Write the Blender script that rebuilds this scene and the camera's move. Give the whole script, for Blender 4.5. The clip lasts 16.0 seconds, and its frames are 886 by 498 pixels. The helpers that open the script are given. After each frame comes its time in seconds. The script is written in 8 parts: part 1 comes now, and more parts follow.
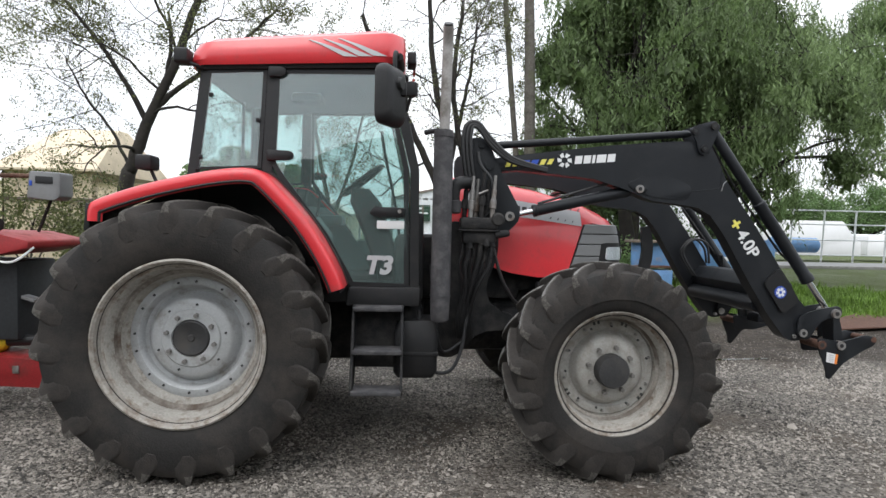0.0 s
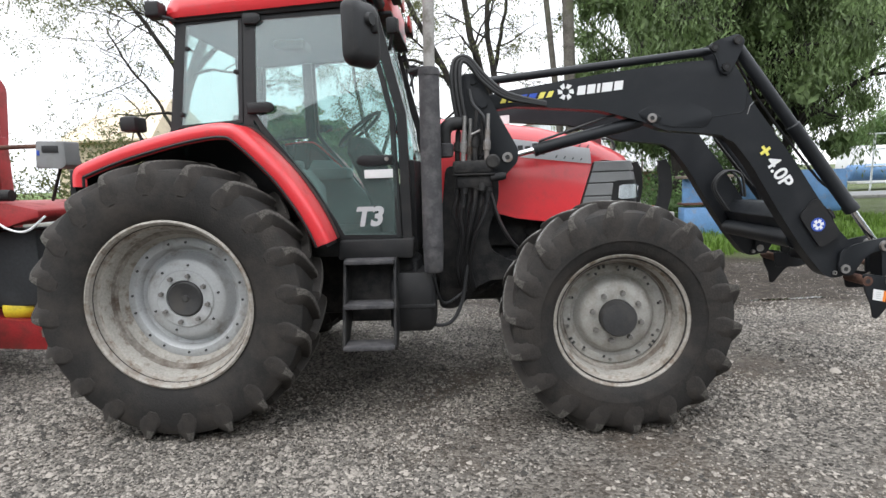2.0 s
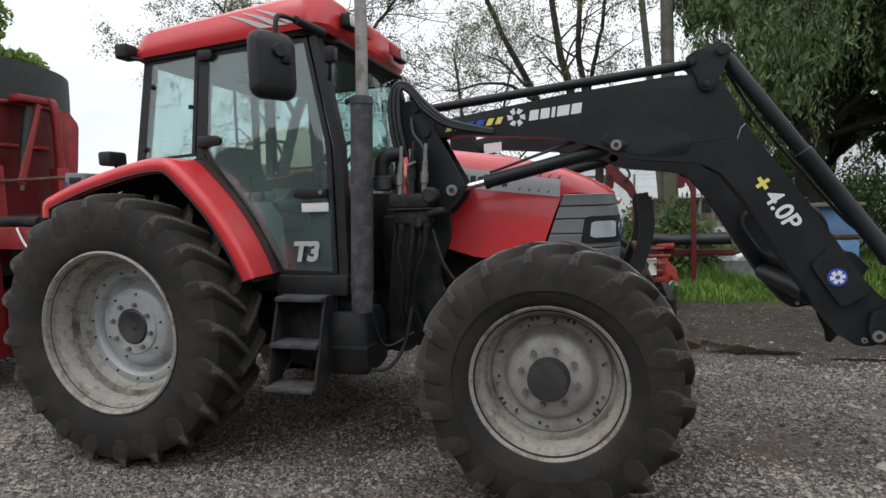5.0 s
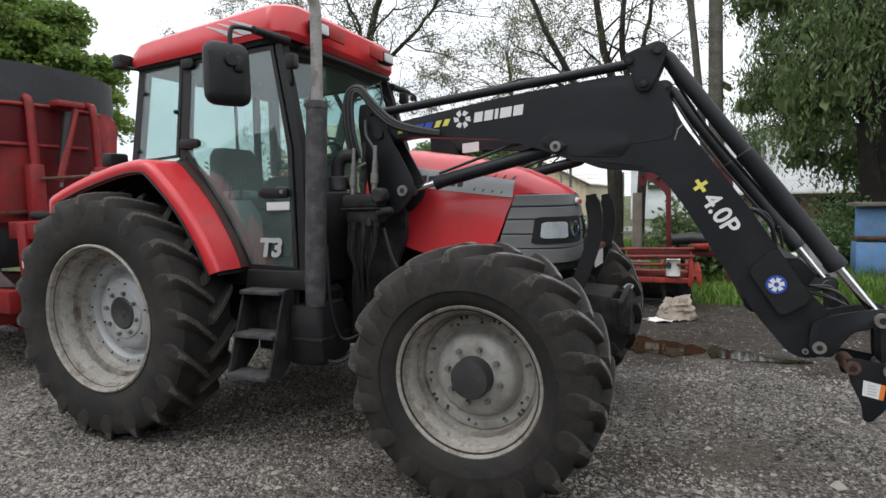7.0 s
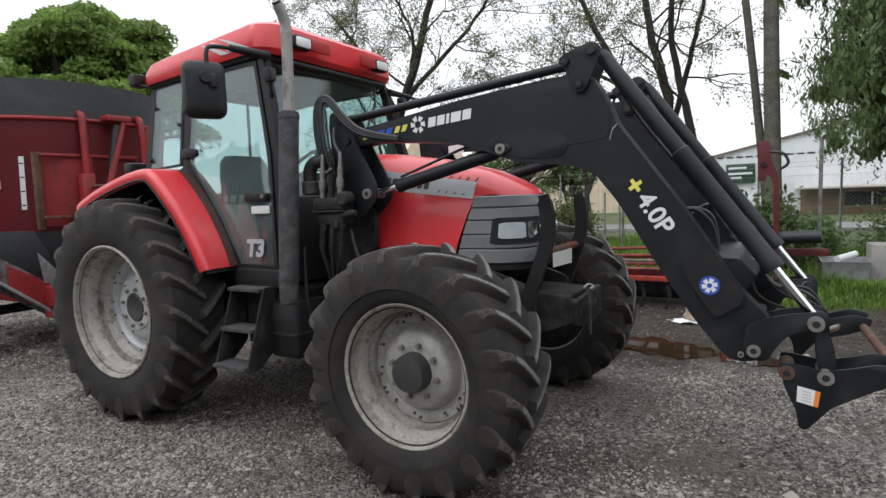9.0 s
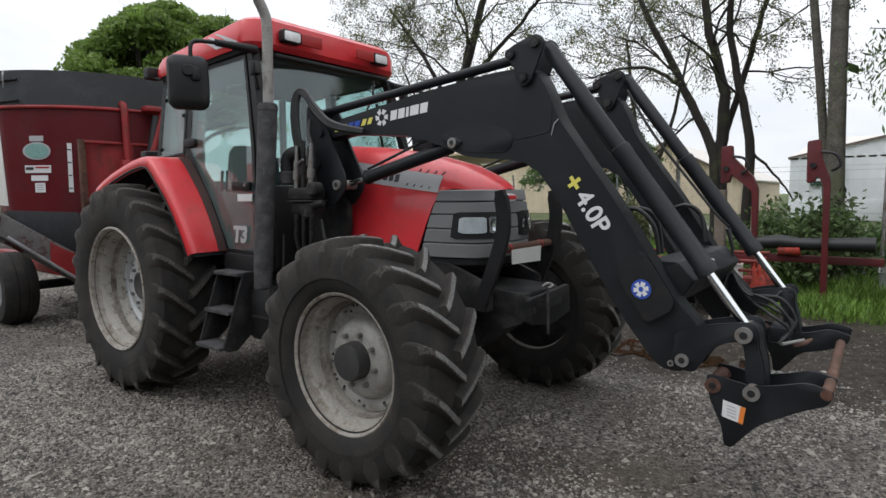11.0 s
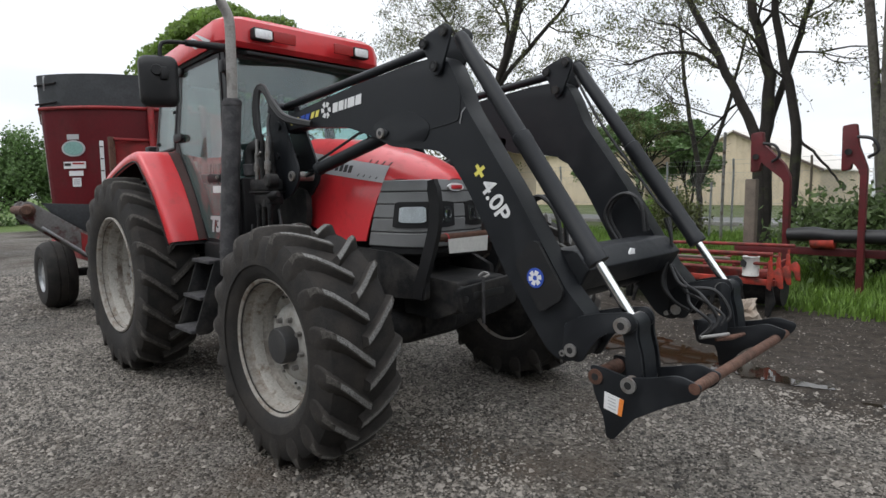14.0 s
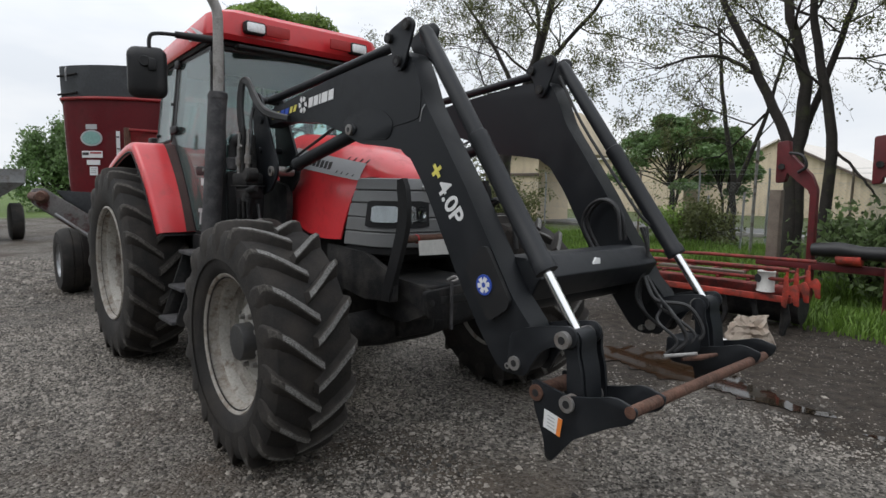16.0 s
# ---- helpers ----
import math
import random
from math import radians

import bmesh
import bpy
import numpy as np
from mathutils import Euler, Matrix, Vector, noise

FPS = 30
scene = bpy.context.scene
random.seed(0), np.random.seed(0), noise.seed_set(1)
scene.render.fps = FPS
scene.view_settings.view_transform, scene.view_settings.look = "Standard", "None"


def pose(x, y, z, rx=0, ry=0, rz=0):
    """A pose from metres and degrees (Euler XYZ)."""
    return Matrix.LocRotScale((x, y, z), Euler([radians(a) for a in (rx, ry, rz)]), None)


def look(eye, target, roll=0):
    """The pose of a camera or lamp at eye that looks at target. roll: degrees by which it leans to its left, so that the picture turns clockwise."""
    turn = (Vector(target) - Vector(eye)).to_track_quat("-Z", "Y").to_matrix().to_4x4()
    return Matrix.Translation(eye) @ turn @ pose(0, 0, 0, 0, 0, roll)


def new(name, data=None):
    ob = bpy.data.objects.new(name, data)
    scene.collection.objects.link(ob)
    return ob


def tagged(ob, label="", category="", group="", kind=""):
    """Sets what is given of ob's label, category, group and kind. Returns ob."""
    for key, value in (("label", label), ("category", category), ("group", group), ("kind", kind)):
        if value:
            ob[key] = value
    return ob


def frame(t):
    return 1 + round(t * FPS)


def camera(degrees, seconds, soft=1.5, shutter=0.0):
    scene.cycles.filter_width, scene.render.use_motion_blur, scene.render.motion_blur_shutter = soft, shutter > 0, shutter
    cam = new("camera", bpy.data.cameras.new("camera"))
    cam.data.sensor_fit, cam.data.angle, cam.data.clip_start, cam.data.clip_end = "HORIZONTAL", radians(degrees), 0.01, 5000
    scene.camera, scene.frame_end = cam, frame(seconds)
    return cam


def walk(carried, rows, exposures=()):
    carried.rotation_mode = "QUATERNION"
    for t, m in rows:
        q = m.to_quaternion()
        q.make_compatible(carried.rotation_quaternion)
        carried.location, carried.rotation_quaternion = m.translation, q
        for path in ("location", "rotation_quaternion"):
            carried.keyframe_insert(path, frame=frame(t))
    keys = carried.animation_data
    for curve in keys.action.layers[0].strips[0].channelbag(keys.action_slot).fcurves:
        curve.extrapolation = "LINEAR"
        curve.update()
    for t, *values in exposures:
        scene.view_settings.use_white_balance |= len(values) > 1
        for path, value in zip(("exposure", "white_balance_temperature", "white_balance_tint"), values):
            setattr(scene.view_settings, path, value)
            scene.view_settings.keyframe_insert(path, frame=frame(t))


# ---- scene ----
cam = camera(75.2, 16.0)
PATH = [
    (0, (1.334, -4.774, 1.573), (1.467, -2.78, 1.493), 1.2),
    (0.5, (1.403, -4.755, 1.569), (1.474, -2.761, 1.424), -0.8),
    (1, (1.457, -4.687, 1.580), (1.547, -2.696, 1.413), 1.7),
    (1.5, (1.557, -4.604, 1.560), (1.575, -2.610, 1.413), -0.3),
    (2, (1.783, -4.586, 1.544), (1.704, -2.603, 1.292), -2.1),
    (2.5, (2.009, -4.569, 1.582), (1.796, -2.593, 1.36), -2.1),
    (3, (2.206, -4.43, 1.613), (1.917, -2.459, 1.441), -1.1),
    (3.5, (2.364, -4.319, 1.585), (1.983, -2.363, 1.412), -1.8),
    (3.7, (2.412, -4.293, 1.602), (1.997, -2.345, 1.428), -2.3),
    (5.8, (3.279, -4.02, 1.571), (2.59, -2.147, 1.441), -1.4),
    (6, (3.326, -4.02, 1.57), (2.592, -2.164, 1.454), -1.3),
    (6.5, (3.562, -4.002, 1.581), (2.801, -2.157, 1.455), 0.6),
    (7, (3.715, -3.926, 1.599), (2.937, -2.092, 1.423), -1.4),
    (7.5, (3.856, -3.814, 1.576), (2.982, -2.024, 1.39), 0.5),
    (8, (4.017, -3.717, 1.542), (3.183, -1.919, 1.277), -1.7),
    (8.5, (4.242, -3.724, 1.585), (3.174, -2.044, 1.398), -0.5),
    (9, (4.437, -3.712, 1.599), (3.418, -2.0, 1.426), -2.2),
    (9.2, (4.471, -3.667, 1.665), (3.472, -1.951, 1.428), -2.8),
    (11.3, (5.101, -3.29, 1.568), (3.856, -1.736, 1.386), -0.7),
    (11.5, (5.139, -3.26, 1.566), (3.884, -1.714, 1.385), -0.9),
    (12, (5.224, -3.138, 1.563), (3.891, -1.659, 1.373), -0.6),
    (12.5, (5.291, -3.03, 1.549), (3.937, -1.573, 1.334), -1.8),
    (13, (5.418, -2.978, 1.557), (3.964, -1.62, 1.354), -0.7),
    (13.5, (5.58, -2.921, 1.545), (4.14, -1.557, 1.29), 0.4),
    (14, (5.667, -2.838, 1.546), (4.268, -1.423, 1.338), -1.0),
    (14.5, (5.701, -2.703, 1.555), (4.279, -1.312, 1.349), -0.8),
    (15, (5.717, -2.598, 1.553), (4.291, -1.209, 1.364), -0.4),
    (15.5, (5.767, -2.54, 1.551), (4.307, -1.183, 1.379), 0.5),
    (16, (5.86, -2.474, 1.544), (4.377, -1.148, 1.338), 0.9),
]
walk(cam, [(t, look(eye, target, roll)) for t, eye, target, roll in PATH], exposures=[(0, 0.64), (1.0, 0.88), (1.5, 0.98), (2.0, 1.0), (2.5, 0.94), (3.0, 0.84), (3.5, 0.50), (6, 0.15), (7, 0.32), (8, 0.50), (8.5, 0.70), (9, 0.38), (11.5, 0.08), (12.5, 0.08), (13, 0.16), (14, 0.22), (14.5, 0.20), (15, 0.10), (16, 0.0)])

# ---- light ----
world = bpy.data.worlds.new("overcast_sky")
scene.world = world
world.use_nodes = True
wn, wl = world.node_tree.nodes, world.node_tree.links
wn.clear()
w_out, w_bg = wn.new("ShaderNodeOutputWorld"), wn.new("ShaderNodeBackground")
w_sky, w_mix = wn.new("ShaderNodeTexSky"), wn.new("ShaderNodeMix")
w_co, w_no, w_rp = wn.new("ShaderNodeTexCoord"), wn.new("ShaderNodeTexNoise"), wn.new("ShaderNodeValToRGB")
w_map, w_no2, w_rp2 = wn.new("ShaderNodeMapping"), wn.new("ShaderNodeTexNoise"), wn.new("ShaderNodeValToRGB")
w_sky.sky_type, w_sky.sun_disc = "NISHITA", False
SUN_EL, SUN_AZ = radians(58), radians(205)
w_sky.sun_elevation, w_sky.sun_rotation = SUN_EL, SUN_AZ
w_mix.data_type = "RGBA"
w_map.inputs["Scale"].default_value = (1.0, 1.0, 3.0)
w_no.inputs["Scale"].default_value, w_no.inputs["Detail"].default_value = 2.2, 5
w_rp.color_ramp.elements[0].position, w_rp.color_ramp.elements[0].color = 0.28, (0.80, 0.80, 0.80, 1)
w_rp.color_ramp.elements[1].position, w_rp.color_ramp.elements[1].color = 0.42, (0.97, 0.97, 0.97, 1)
w_no2.inputs["Scale"].default_value, w_no2.inputs["Detail"].default_value = 3.4, 4
w_rp2.color_ramp.elements[0].position, w_rp2.color_ramp.elements[0].color = 0.38, (8.8, 9.3, 10.0, 1)
w_rp2.color_ramp.elements[1].position, w_rp2.color_ramp.elements[1].color = 0.58, (10.0, 10.3, 10.7, 1)
wl.new(w_co.outputs["Generated"], w_map.inputs["Vector"])
wl.new(w_map.outputs["Vector"], w_no.inputs["Vector"])
wl.new(w_map.outputs["Vector"], w_no2.inputs["Vector"])
wl.new(w_no.outputs["Fac"], w_rp.inputs["Fac"])
wl.new(w_no2.outputs["Fac"], w_rp2.inputs["Fac"])
wl.new(w_rp.outputs["Color"], w_mix.inputs["Factor"])
wl.new(w_sky.outputs["Color"], w_mix.inputs["A"])
wl.new(w_rp2.outputs["Color"], w_mix.inputs["B"])
# an overcast sky is brighter overhead than at the horizon
w_sep, w_up, w_mul = wn.new("ShaderNodeSeparateXYZ"), wn.new("ShaderNodeMapRange"), wn.new("ShaderNodeVectorMath")
w_up.inputs["From Min"].default_value, w_up.inputs["From Max"].default_value = 0.15, 1.0
w_up.inputs["To Min"].default_value, w_up.inputs["To Max"].default_value = 0.93, 1.75
w_mul.operation = "SCALE"
wl.new(w_co.outputs["Generated"], w_sep.inputs["Vector"])
wl.new(w_sep.outputs["Z"], w_up.inputs["Value"])
wl.new(w_mix.outputs["Result"], w_mul.inputs[0])
wl.new(w_up.outputs["Result"], w_mul.inputs["Scale"])
wl.new(w_mul.outputs["Vector"], w_bg.inputs["Color"])
wl.new(w_bg.outputs["Background"], w_out.inputs["Surface"])
w_bg.inputs["Strength"].default_value = 0.1

sun_data = bpy.data.lights.new("sun", "SUN")
sun_data.energy, sun_data.angle, sun_data.color = 0.6, radians(25), (1.0, 0.975, 0.94)
sun = new("sun", sun_data)
sun.matrix_world = look((-6, -13, 20), (0, 0, 0))


# ---- materials ----
def mat(name, base, rough=0.6, metal=0.0, var=0.2, scale=4.0, fine=60.0, bump=0.15, dirt=None, dirt_at=(0.5, 0.7), dirt_scale=6.0, coat=0.0, spec=0.5, transl=0.0, random=0.0, island=0.0):
    """A surface with variation at two scales, optional dirt in patches, and fine relief. Scales are per metre."""
    m = bpy.data.materials.new(name)
    m.use_nodes = True
    n, l = m.node_tree.nodes, m.node_tree.links
    b = n["Principled BSDF"]
    co = n.new("ShaderNodeTexCoord")
    n1, n2 = n.new("ShaderNodeTexNoise"), n.new("ShaderNodeTexNoise")
    n1.inputs["Scale"].default_value, n1.inputs["Detail"].default_value = scale, 6
    n2.inputs["Scale"].default_value, n2.inputs["Detail"].default_value = fine, 4
    for x in (n1, n2):
        l.new(co.outputs["Object"], x.inputs["Vector"])
    add = n.new("ShaderNodeMath")
    add.operation = "ADD"
    l.new(n1.outputs["Fac"], add.inputs[0])
    l.new(n2.outputs["Fac"], add.inputs[1])
    last = add.outputs[0]
    if random or island:
        src = n.new("ShaderNodeObjectInfo").outputs["Random"] if random else n.new("ShaderNodeNewGeometry").outputs["Random Per Island"]
        ma = n.new("ShaderNodeMath")
        ma.operation = "MULTIPLY_ADD"
        ma.inputs[1].default_value = 2 * (random or island)
        l.new(src, ma.inputs[0])
        sh = n.new("ShaderNodeMath")
        sh.operation, sh.inputs[1].default_value = "SUBTRACT", random or island
        l.new(last, sh.inputs[0])
        l.new(sh.outputs[0], ma.inputs[2])
        last = ma.outputs[0]
    rp = n.new("ShaderNodeValToRGB")
    half = n.new("ShaderNodeMath")
    half.operation, half.inputs[1].default_value = "MULTIPLY", 0.5
    l.new(last, half.inputs[0])
    l.new(half.outputs[0], rp.inputs["Fac"])
    rp.color_ramp.elements[0].position, rp.color_ramp.elements[1].position = 0.3, 0.7
    rp.color_ramp.elements[0].color = (*[c * (1 - var) for c in base], 1)
    rp.color_ramp.elements[1].color = (*[min(1, c * (1 + var)) for c in base], 1)
    col = rp.outputs["Color"]
    if dirt:
        n3, r3, mx = n.new("ShaderNodeTexNoise"), n.new("ShaderNodeValToRGB"), n.new("ShaderNodeMix")
        n3.inputs["Scale"].default_value, n3.inputs["Detail"].default_value, n3.inputs["Roughness"].default_value = dirt_scale, 8, 0.65
        l.new(co.outputs["Object"], n3.inputs["Vector"])
        l.new(n3.outputs["Fac"], r3.inputs["Fac"])
        r3.color_ramp.elements[0].position, r3.color_ramp.elements[1].position = dirt_at
        mx.data_type = "RGBA"
        l.new(r3.outputs["Color"], mx.inputs["Factor"])
        l.new(col, mx.inputs["A"])
        mx.inputs["B"].default_value = (*dirt, 1)
        col = mx.outputs["Result"]
        mr = n.new("ShaderNodeMix")
        l.new(r3.outputs["Color"], mr.inputs["Factor"])
        mr.inputs["A"].default_value, mr.inputs["B"].default_value = rough, max(rough, 0.85)
        l.new(mr.outputs["Result"], b.inputs["Roughness"])
    else:
        b.inputs["Roughness"].default_value = rough
    l.new(col, b.inputs["Base Color"])
    b.inputs["Metallic"].default_value = metal
    b.inputs["Coat Weight"].default_value = coat
    b.inputs["Coat Roughness"].default_value = 0.15
    b.inputs["Specular IOR Level"].default_value = spec
    if bump:
        bp = n.new("ShaderNodeBump")
        bp.inputs["Strength"].default_value, bp.inputs["Distance"].default_value = bump, 0.01
        l.new(n2.outputs["Fac"], bp.inputs["Height"])
        l.new(bp.outputs["Normal"], b.inputs["Normal"])
    if transl:
        tr, ms = n.new("ShaderNodeBsdfTranslucent"), n.new("ShaderNodeMixShader")
        l.new(col, tr.inputs["Color"])
        ms.inputs["Fac"].default_value = transl
        l.new(b.outputs["BSDF"], ms.inputs[1])
        l.new(tr.outputs["BSDF"], ms.inputs[2])
        l.new(ms.outputs["Shader"], n["Material Output"].inputs["Surface"])
    return m


def glass_mat(name, tint, gloss=0.02, base_gloss=0.05, haze=0.0):
    m = bpy.data.materials.new(name)
    m.use_nodes = True
    n, l = m.node_tree.nodes, m.node_tree.links
    n.remove(n["Principled BSDF"])
    t, g, f, ms = n.new("ShaderNodeBsdfTransparent"), n.new("ShaderNodeBsdfGlossy"), n.new("ShaderNodeLayerWeight"), n.new("ShaderNodeMixShader")
    pw, ad = n.new("ShaderNodeMath"), n.new("ShaderNodeMath")
    pw.operation, pw.inputs[1].default_value = "POWER", 5.0
    ad.operation, ad.inputs[1].default_value, ad.inputs[2].default_value = "MULTIPLY_ADD", 0.45, base_gloss
    l.new(f.outputs["Facing"], pw.inputs[0])
    l.new(pw.outputs[0], ad.inputs[0])
    t.inputs["Color"].default_value = (*tint, 1)
    g.inputs["Roughness"].default_value = gloss
    l.new(ad.outputs[0], ms.inputs["Fac"])
    l.new(t.outputs["BSDF"], ms.inputs[1])
    l.new(g.outputs["BSDF"], ms.inputs[2])
    # a thin uneven teal film that paints the glass's pale hazy sheen
    film, nz, rg, md = n.new("ShaderNodeBsdfDiffuse"), n.new("ShaderNodeTexNoise"), n.new("ShaderNodeMapRange"), n.new("ShaderNodeMixShader")
    film.inputs["Color"].default_value = (0.48, 0.61, 0.59, 1)
    nz.inputs["Scale"].default_value, nz.inputs["Detail"].default_value = 2.2, 5
    rg.inputs["From Min"].default_value, rg.inputs["From Max"].default_value = 0.3, 0.7
    rg.inputs["To Min"].default_value, rg.inputs["To Max"].default_value = 0.6 * haze, 1.4 * haze
    co = n.new("ShaderNodeTexCoord")
    l.new(co.outputs["Object"], nz.inputs["Vector"])
    l.new(nz.outputs["Fac"], rg.inputs["Value"])
    l.new(rg.outputs["Result"], md.inputs["Fac"])
    l.new(ms.outputs["Shader"], md.inputs[1])
    l.new(film.outputs["BSDF"], md.inputs[2])
    l.new(md.outputs["Shader"], n["Material Output"].inputs["Surface"])
    return m


M_RED = mat("faded_red_paint", (0.62, 0.024, 0.032), 0.42, var=0.10, scale=2.5, fine=300, bump=0.02, coat=0.6, dirt=(0.34, 0.045, 0.045), dirt_at=(0.52, 0.95), dirt_scale=9)
M_BLACK = mat("satin_black_loader_paint", (0.0080, 0.0094, 0.0120), 0.48, var=0.3, scale=3, fine=160, bump=0.05, dirt=(0.022, 0.0235, 0.026), dirt_at=(0.50, 0.95), dirt_scale=7, spec=0.35)
M_CHASSIS = mat("dusty_black_chassis", (0.011, 0.011, 0.012), 0.7, var=0.35, fine=70, bump=0.3, dirt=(0.060, 0.055, 0.050), dirt_at=(0.44, 0.82), dirt_scale=8, spec=0.3)
M_PLASTIC = mat("black_trim_plastic", (0.012, 0.012, 0.013), 0.55, var=0.2, fine=220, bump=0.08, dirt=(0.038, 0.035, 0.033), dirt_at=(0.5, 0.95), dirt_scale=10, spec=0.35)
M_GREY = mat("dark_grey_grille_plastic", (0.185, 0.187, 0.188), 0.5, var=0.15, fine=200, bump=0.06, dirt=(0.14, 0.135, 0.12), dirt_at=(0.55, 0.95))
M_SILVER = mat("silver_decal", (0.42, 0.42, 0.43), 0.4, var=0.08, fine=120, bump=0.02)
M_WHITE = mat("white_decal", (0.72, 0.72, 0.72), 0.5, var=0.05, fine=90, bump=0.02)
M_YELLOW = mat("yellow_decal", (0.72, 0.64, 0.13), 0.5, var=0.06, bump=0.02)
M_BLUE = mat("blue_decal", (0.03, 0.08, 0.42), 0.45, var=0.06, bump=0.02)
M_TYRE = mat("dusty_tyre_rubber", (0.017, 0.0155, 0.0145), 0.8, var=0.4, scale=3, fine=90, bump=0.25, dirt=(0.056, 0.046, 0.038), dirt_at=(0.45, 0.90), dirt_scale=5, spec=0.35)
M_LUGSIDE = mat("dark_lug_rubber", (0.024, 0.021, 0.019), 0.8, var=0.4, scale=9, fine=90, bump=0.25, dirt=(0.044, 0.037, 0.031), dirt_at=(0.42, 0.85), dirt_scale=16, spec=0.35)
# paler rubber for lug tops and shoulders, with skylight put into its colour
M_LUGTOP = mat("lit_lug_rubber", (0.085, 0.078, 0.070), 0.92, var=0.5, scale=11, fine=120, bump=0.6, dirt=(0.034, 0.030, 0.027), dirt_at=(0.44, 0.66), dirt_scale=40, spec=0.35)
M_LUG = mat("worn_grey_lug_rubber", (0.24, 0.235, 0.225), 0.95, var=0.3, scale=14, fine=160, bump=0.8, dirt=(0.045, 0.042, 0.039), dirt_at=(0.42, 0.64), dirt_scale=150, spec=0.3)
M_RIM = mat("weathered_silver_rim", (0.40, 0.41, 0.415), 0.5, metal=0.2, var=0.15, fine=80, bump=0.12, dirt=(0.19, 0.165, 0.135), dirt_at=(0.52, 0.78), dirt_scale=7)
M_RIM_F = mat("dusty_beige_silver_rim", (0.345, 0.335, 0.312), 0.55, metal=0.15, var=0.2, fine=80, bump=0.12, dirt=(0.20, 0.175, 0.145), dirt_at=(0.46, 0.74), dirt_scale=9)
M_RIMOUT = mat("rusty_muddy_rim_edge", (0.30, 0.277, 0.246), 0.65, var=0.3, fine=60, bump=0.2, dirt=(0.150, 0.112, 0.083), dirt_at=(0.48, 0.66), dirt_scale=14)
M_BARREL = mat("muddy_rim_barrel", (0.325, 0.308, 0.278), 0.6, metal=0.1, var=0.3, scale=7, fine=70, bump=0.25, dirt=(0.155, 0.122, 0.094), dirt_at=(0.52, 0.66), dirt_scale=12)
M_GRIME = mat("dried_mud_on_steel", (0.26, 0.240, 0.214), 0.9, var=0.5, scale=8, fine=50, bump=0.6, dirt=(0.070, 0.048, 0.034), dirt_at=(0.40, 0.68), dirt_scale=5)
M_HUB = mat("greasy_grey_hub", (0.028, 0.028, 0.029), 0.55, var=0.3, fine=70, bump=0.2, dirt=(0.06, 0.055, 0.05))
M_BOLT = mat("dull_steel_bolt", (0.22, 0.21, 0.20), 0.5, metal=0.5, var=0.2)
M_CHROME = mat("chrome_rod", (0.75, 0.75, 0.76), 0.12, metal=1.0, var=0.05, bump=0.0)
M_STEEL = mat("worn_steel", (0.30, 0.29, 0.28), 0.45, metal=0.7, var=0.25, fine=90, bump=0.15, dirt=(0.16, 0.11, 0.08))
M_STACK = mat("scorched_exhaust_pipe", (0.30, 0.285, 0.27), 0.5, metal=0.4, var=0.25, scale=7, fine=80, bump=0.1, dirt=(0.12, 0.105, 0.09))
M_MUFF = mat("dusty_grey_muffler", (0.035, 0.034, 0.037), 0.75, var=0.3, scale=9, fine=60, bump=0.15, dirt=(0.10, 0.095, 0.095), dirt_at=(0.45, 0.75), dirt_scale=12)
M_RUST = mat("rusty_steel", (0.085, 0.040, 0.026), 0.85, var=0.55, scale=12, fine=70, bump=0.5, dirt=(0.15, 0.085, 0.058), dirt_at=(0.52, 0.75), dirt_scale=14)
M_HOSE = mat("black_rubber_hose", (0.014, 0.014, 0.015), 0.5, var=0.2, fine=120, bump=0.1)
M_LENS = mat("headlight_reflector", (0.80, 0.81, 0.82), 0.30, metal=0.25, var=0.2, scale=18, fine=60, bump=0.12)
M_REDLENS = mat("dull_red_panel", (0.33, 0.012, 0.012), 0.45, var=0.15)
M_LINER = mat("grey_headliner", (0.10, 0.11, 0.115), 0.9, var=0.1, fine=60, bump=0.0)
M_SEAT = mat("grey_cab_trim_fabric", (0.17, 0.195, 0.192), 0.9, var=0.25, fine=260, bump=0.3)
M_TRIMDARK = mat("dark_seat_fabric", (0.030, 0.042, 0.042), 0.9, var=0.25, fine=260, bump=0.3)
M_MIXRED = mat("dark_red_wagon_paint", (0.105, 0.0055, 0.0095), 0.42, var=0.3, scale=2, fine=70, bump=0.08, dirt=(0.070, 0.012, 0.012), dirt_at=(0.46, 0.8), dirt_scale=4, spec=0.3)
M_CHUTE = mat("scraped_dirty_chute_steel", (0.17, 0.163, 0.158), 0.6, metal=0.2, var=0.3, scale=6, fine=60, bump=0.15, dirt=(0.085, 0.022, 0.020), dirt_at=(0.50, 0.62), dirt_scale=5)
M_TRIM = mat("dark_brown_fender_trim", (0.055, 0.026, 0.023), 0.6, var=0.3, scale=6, fine=120, bump=0.1)
M_MIXRED2 = mat("bright_red_wagon_steel", (0.26, 0.014, 0.016), 0.5, var=0.25, scale=4, fine=70, bump=0.1, dirt=(0.10, 0.03, 0.022), dirt_at=(0.48, 0.8), dirt_scale=7)
M_BAND = mat("dull_black_rubber_band", (0.028, 0.031, 0.034), 0.6, var=0.3, scale=1.5, fine=40, bump=0.15, dirt=(0.075, 0.08, 0.085), dirt_at=(0.5, 0.85), dirt_scale=2.5)
M_GALV = mat("galvanised_steel", (0.34, 0.35, 0.36), 0.5, metal=0.4, var=0.2, scale=9, fine=60, bump=0.12, dirt=(0.22, 0.20, 0.18))
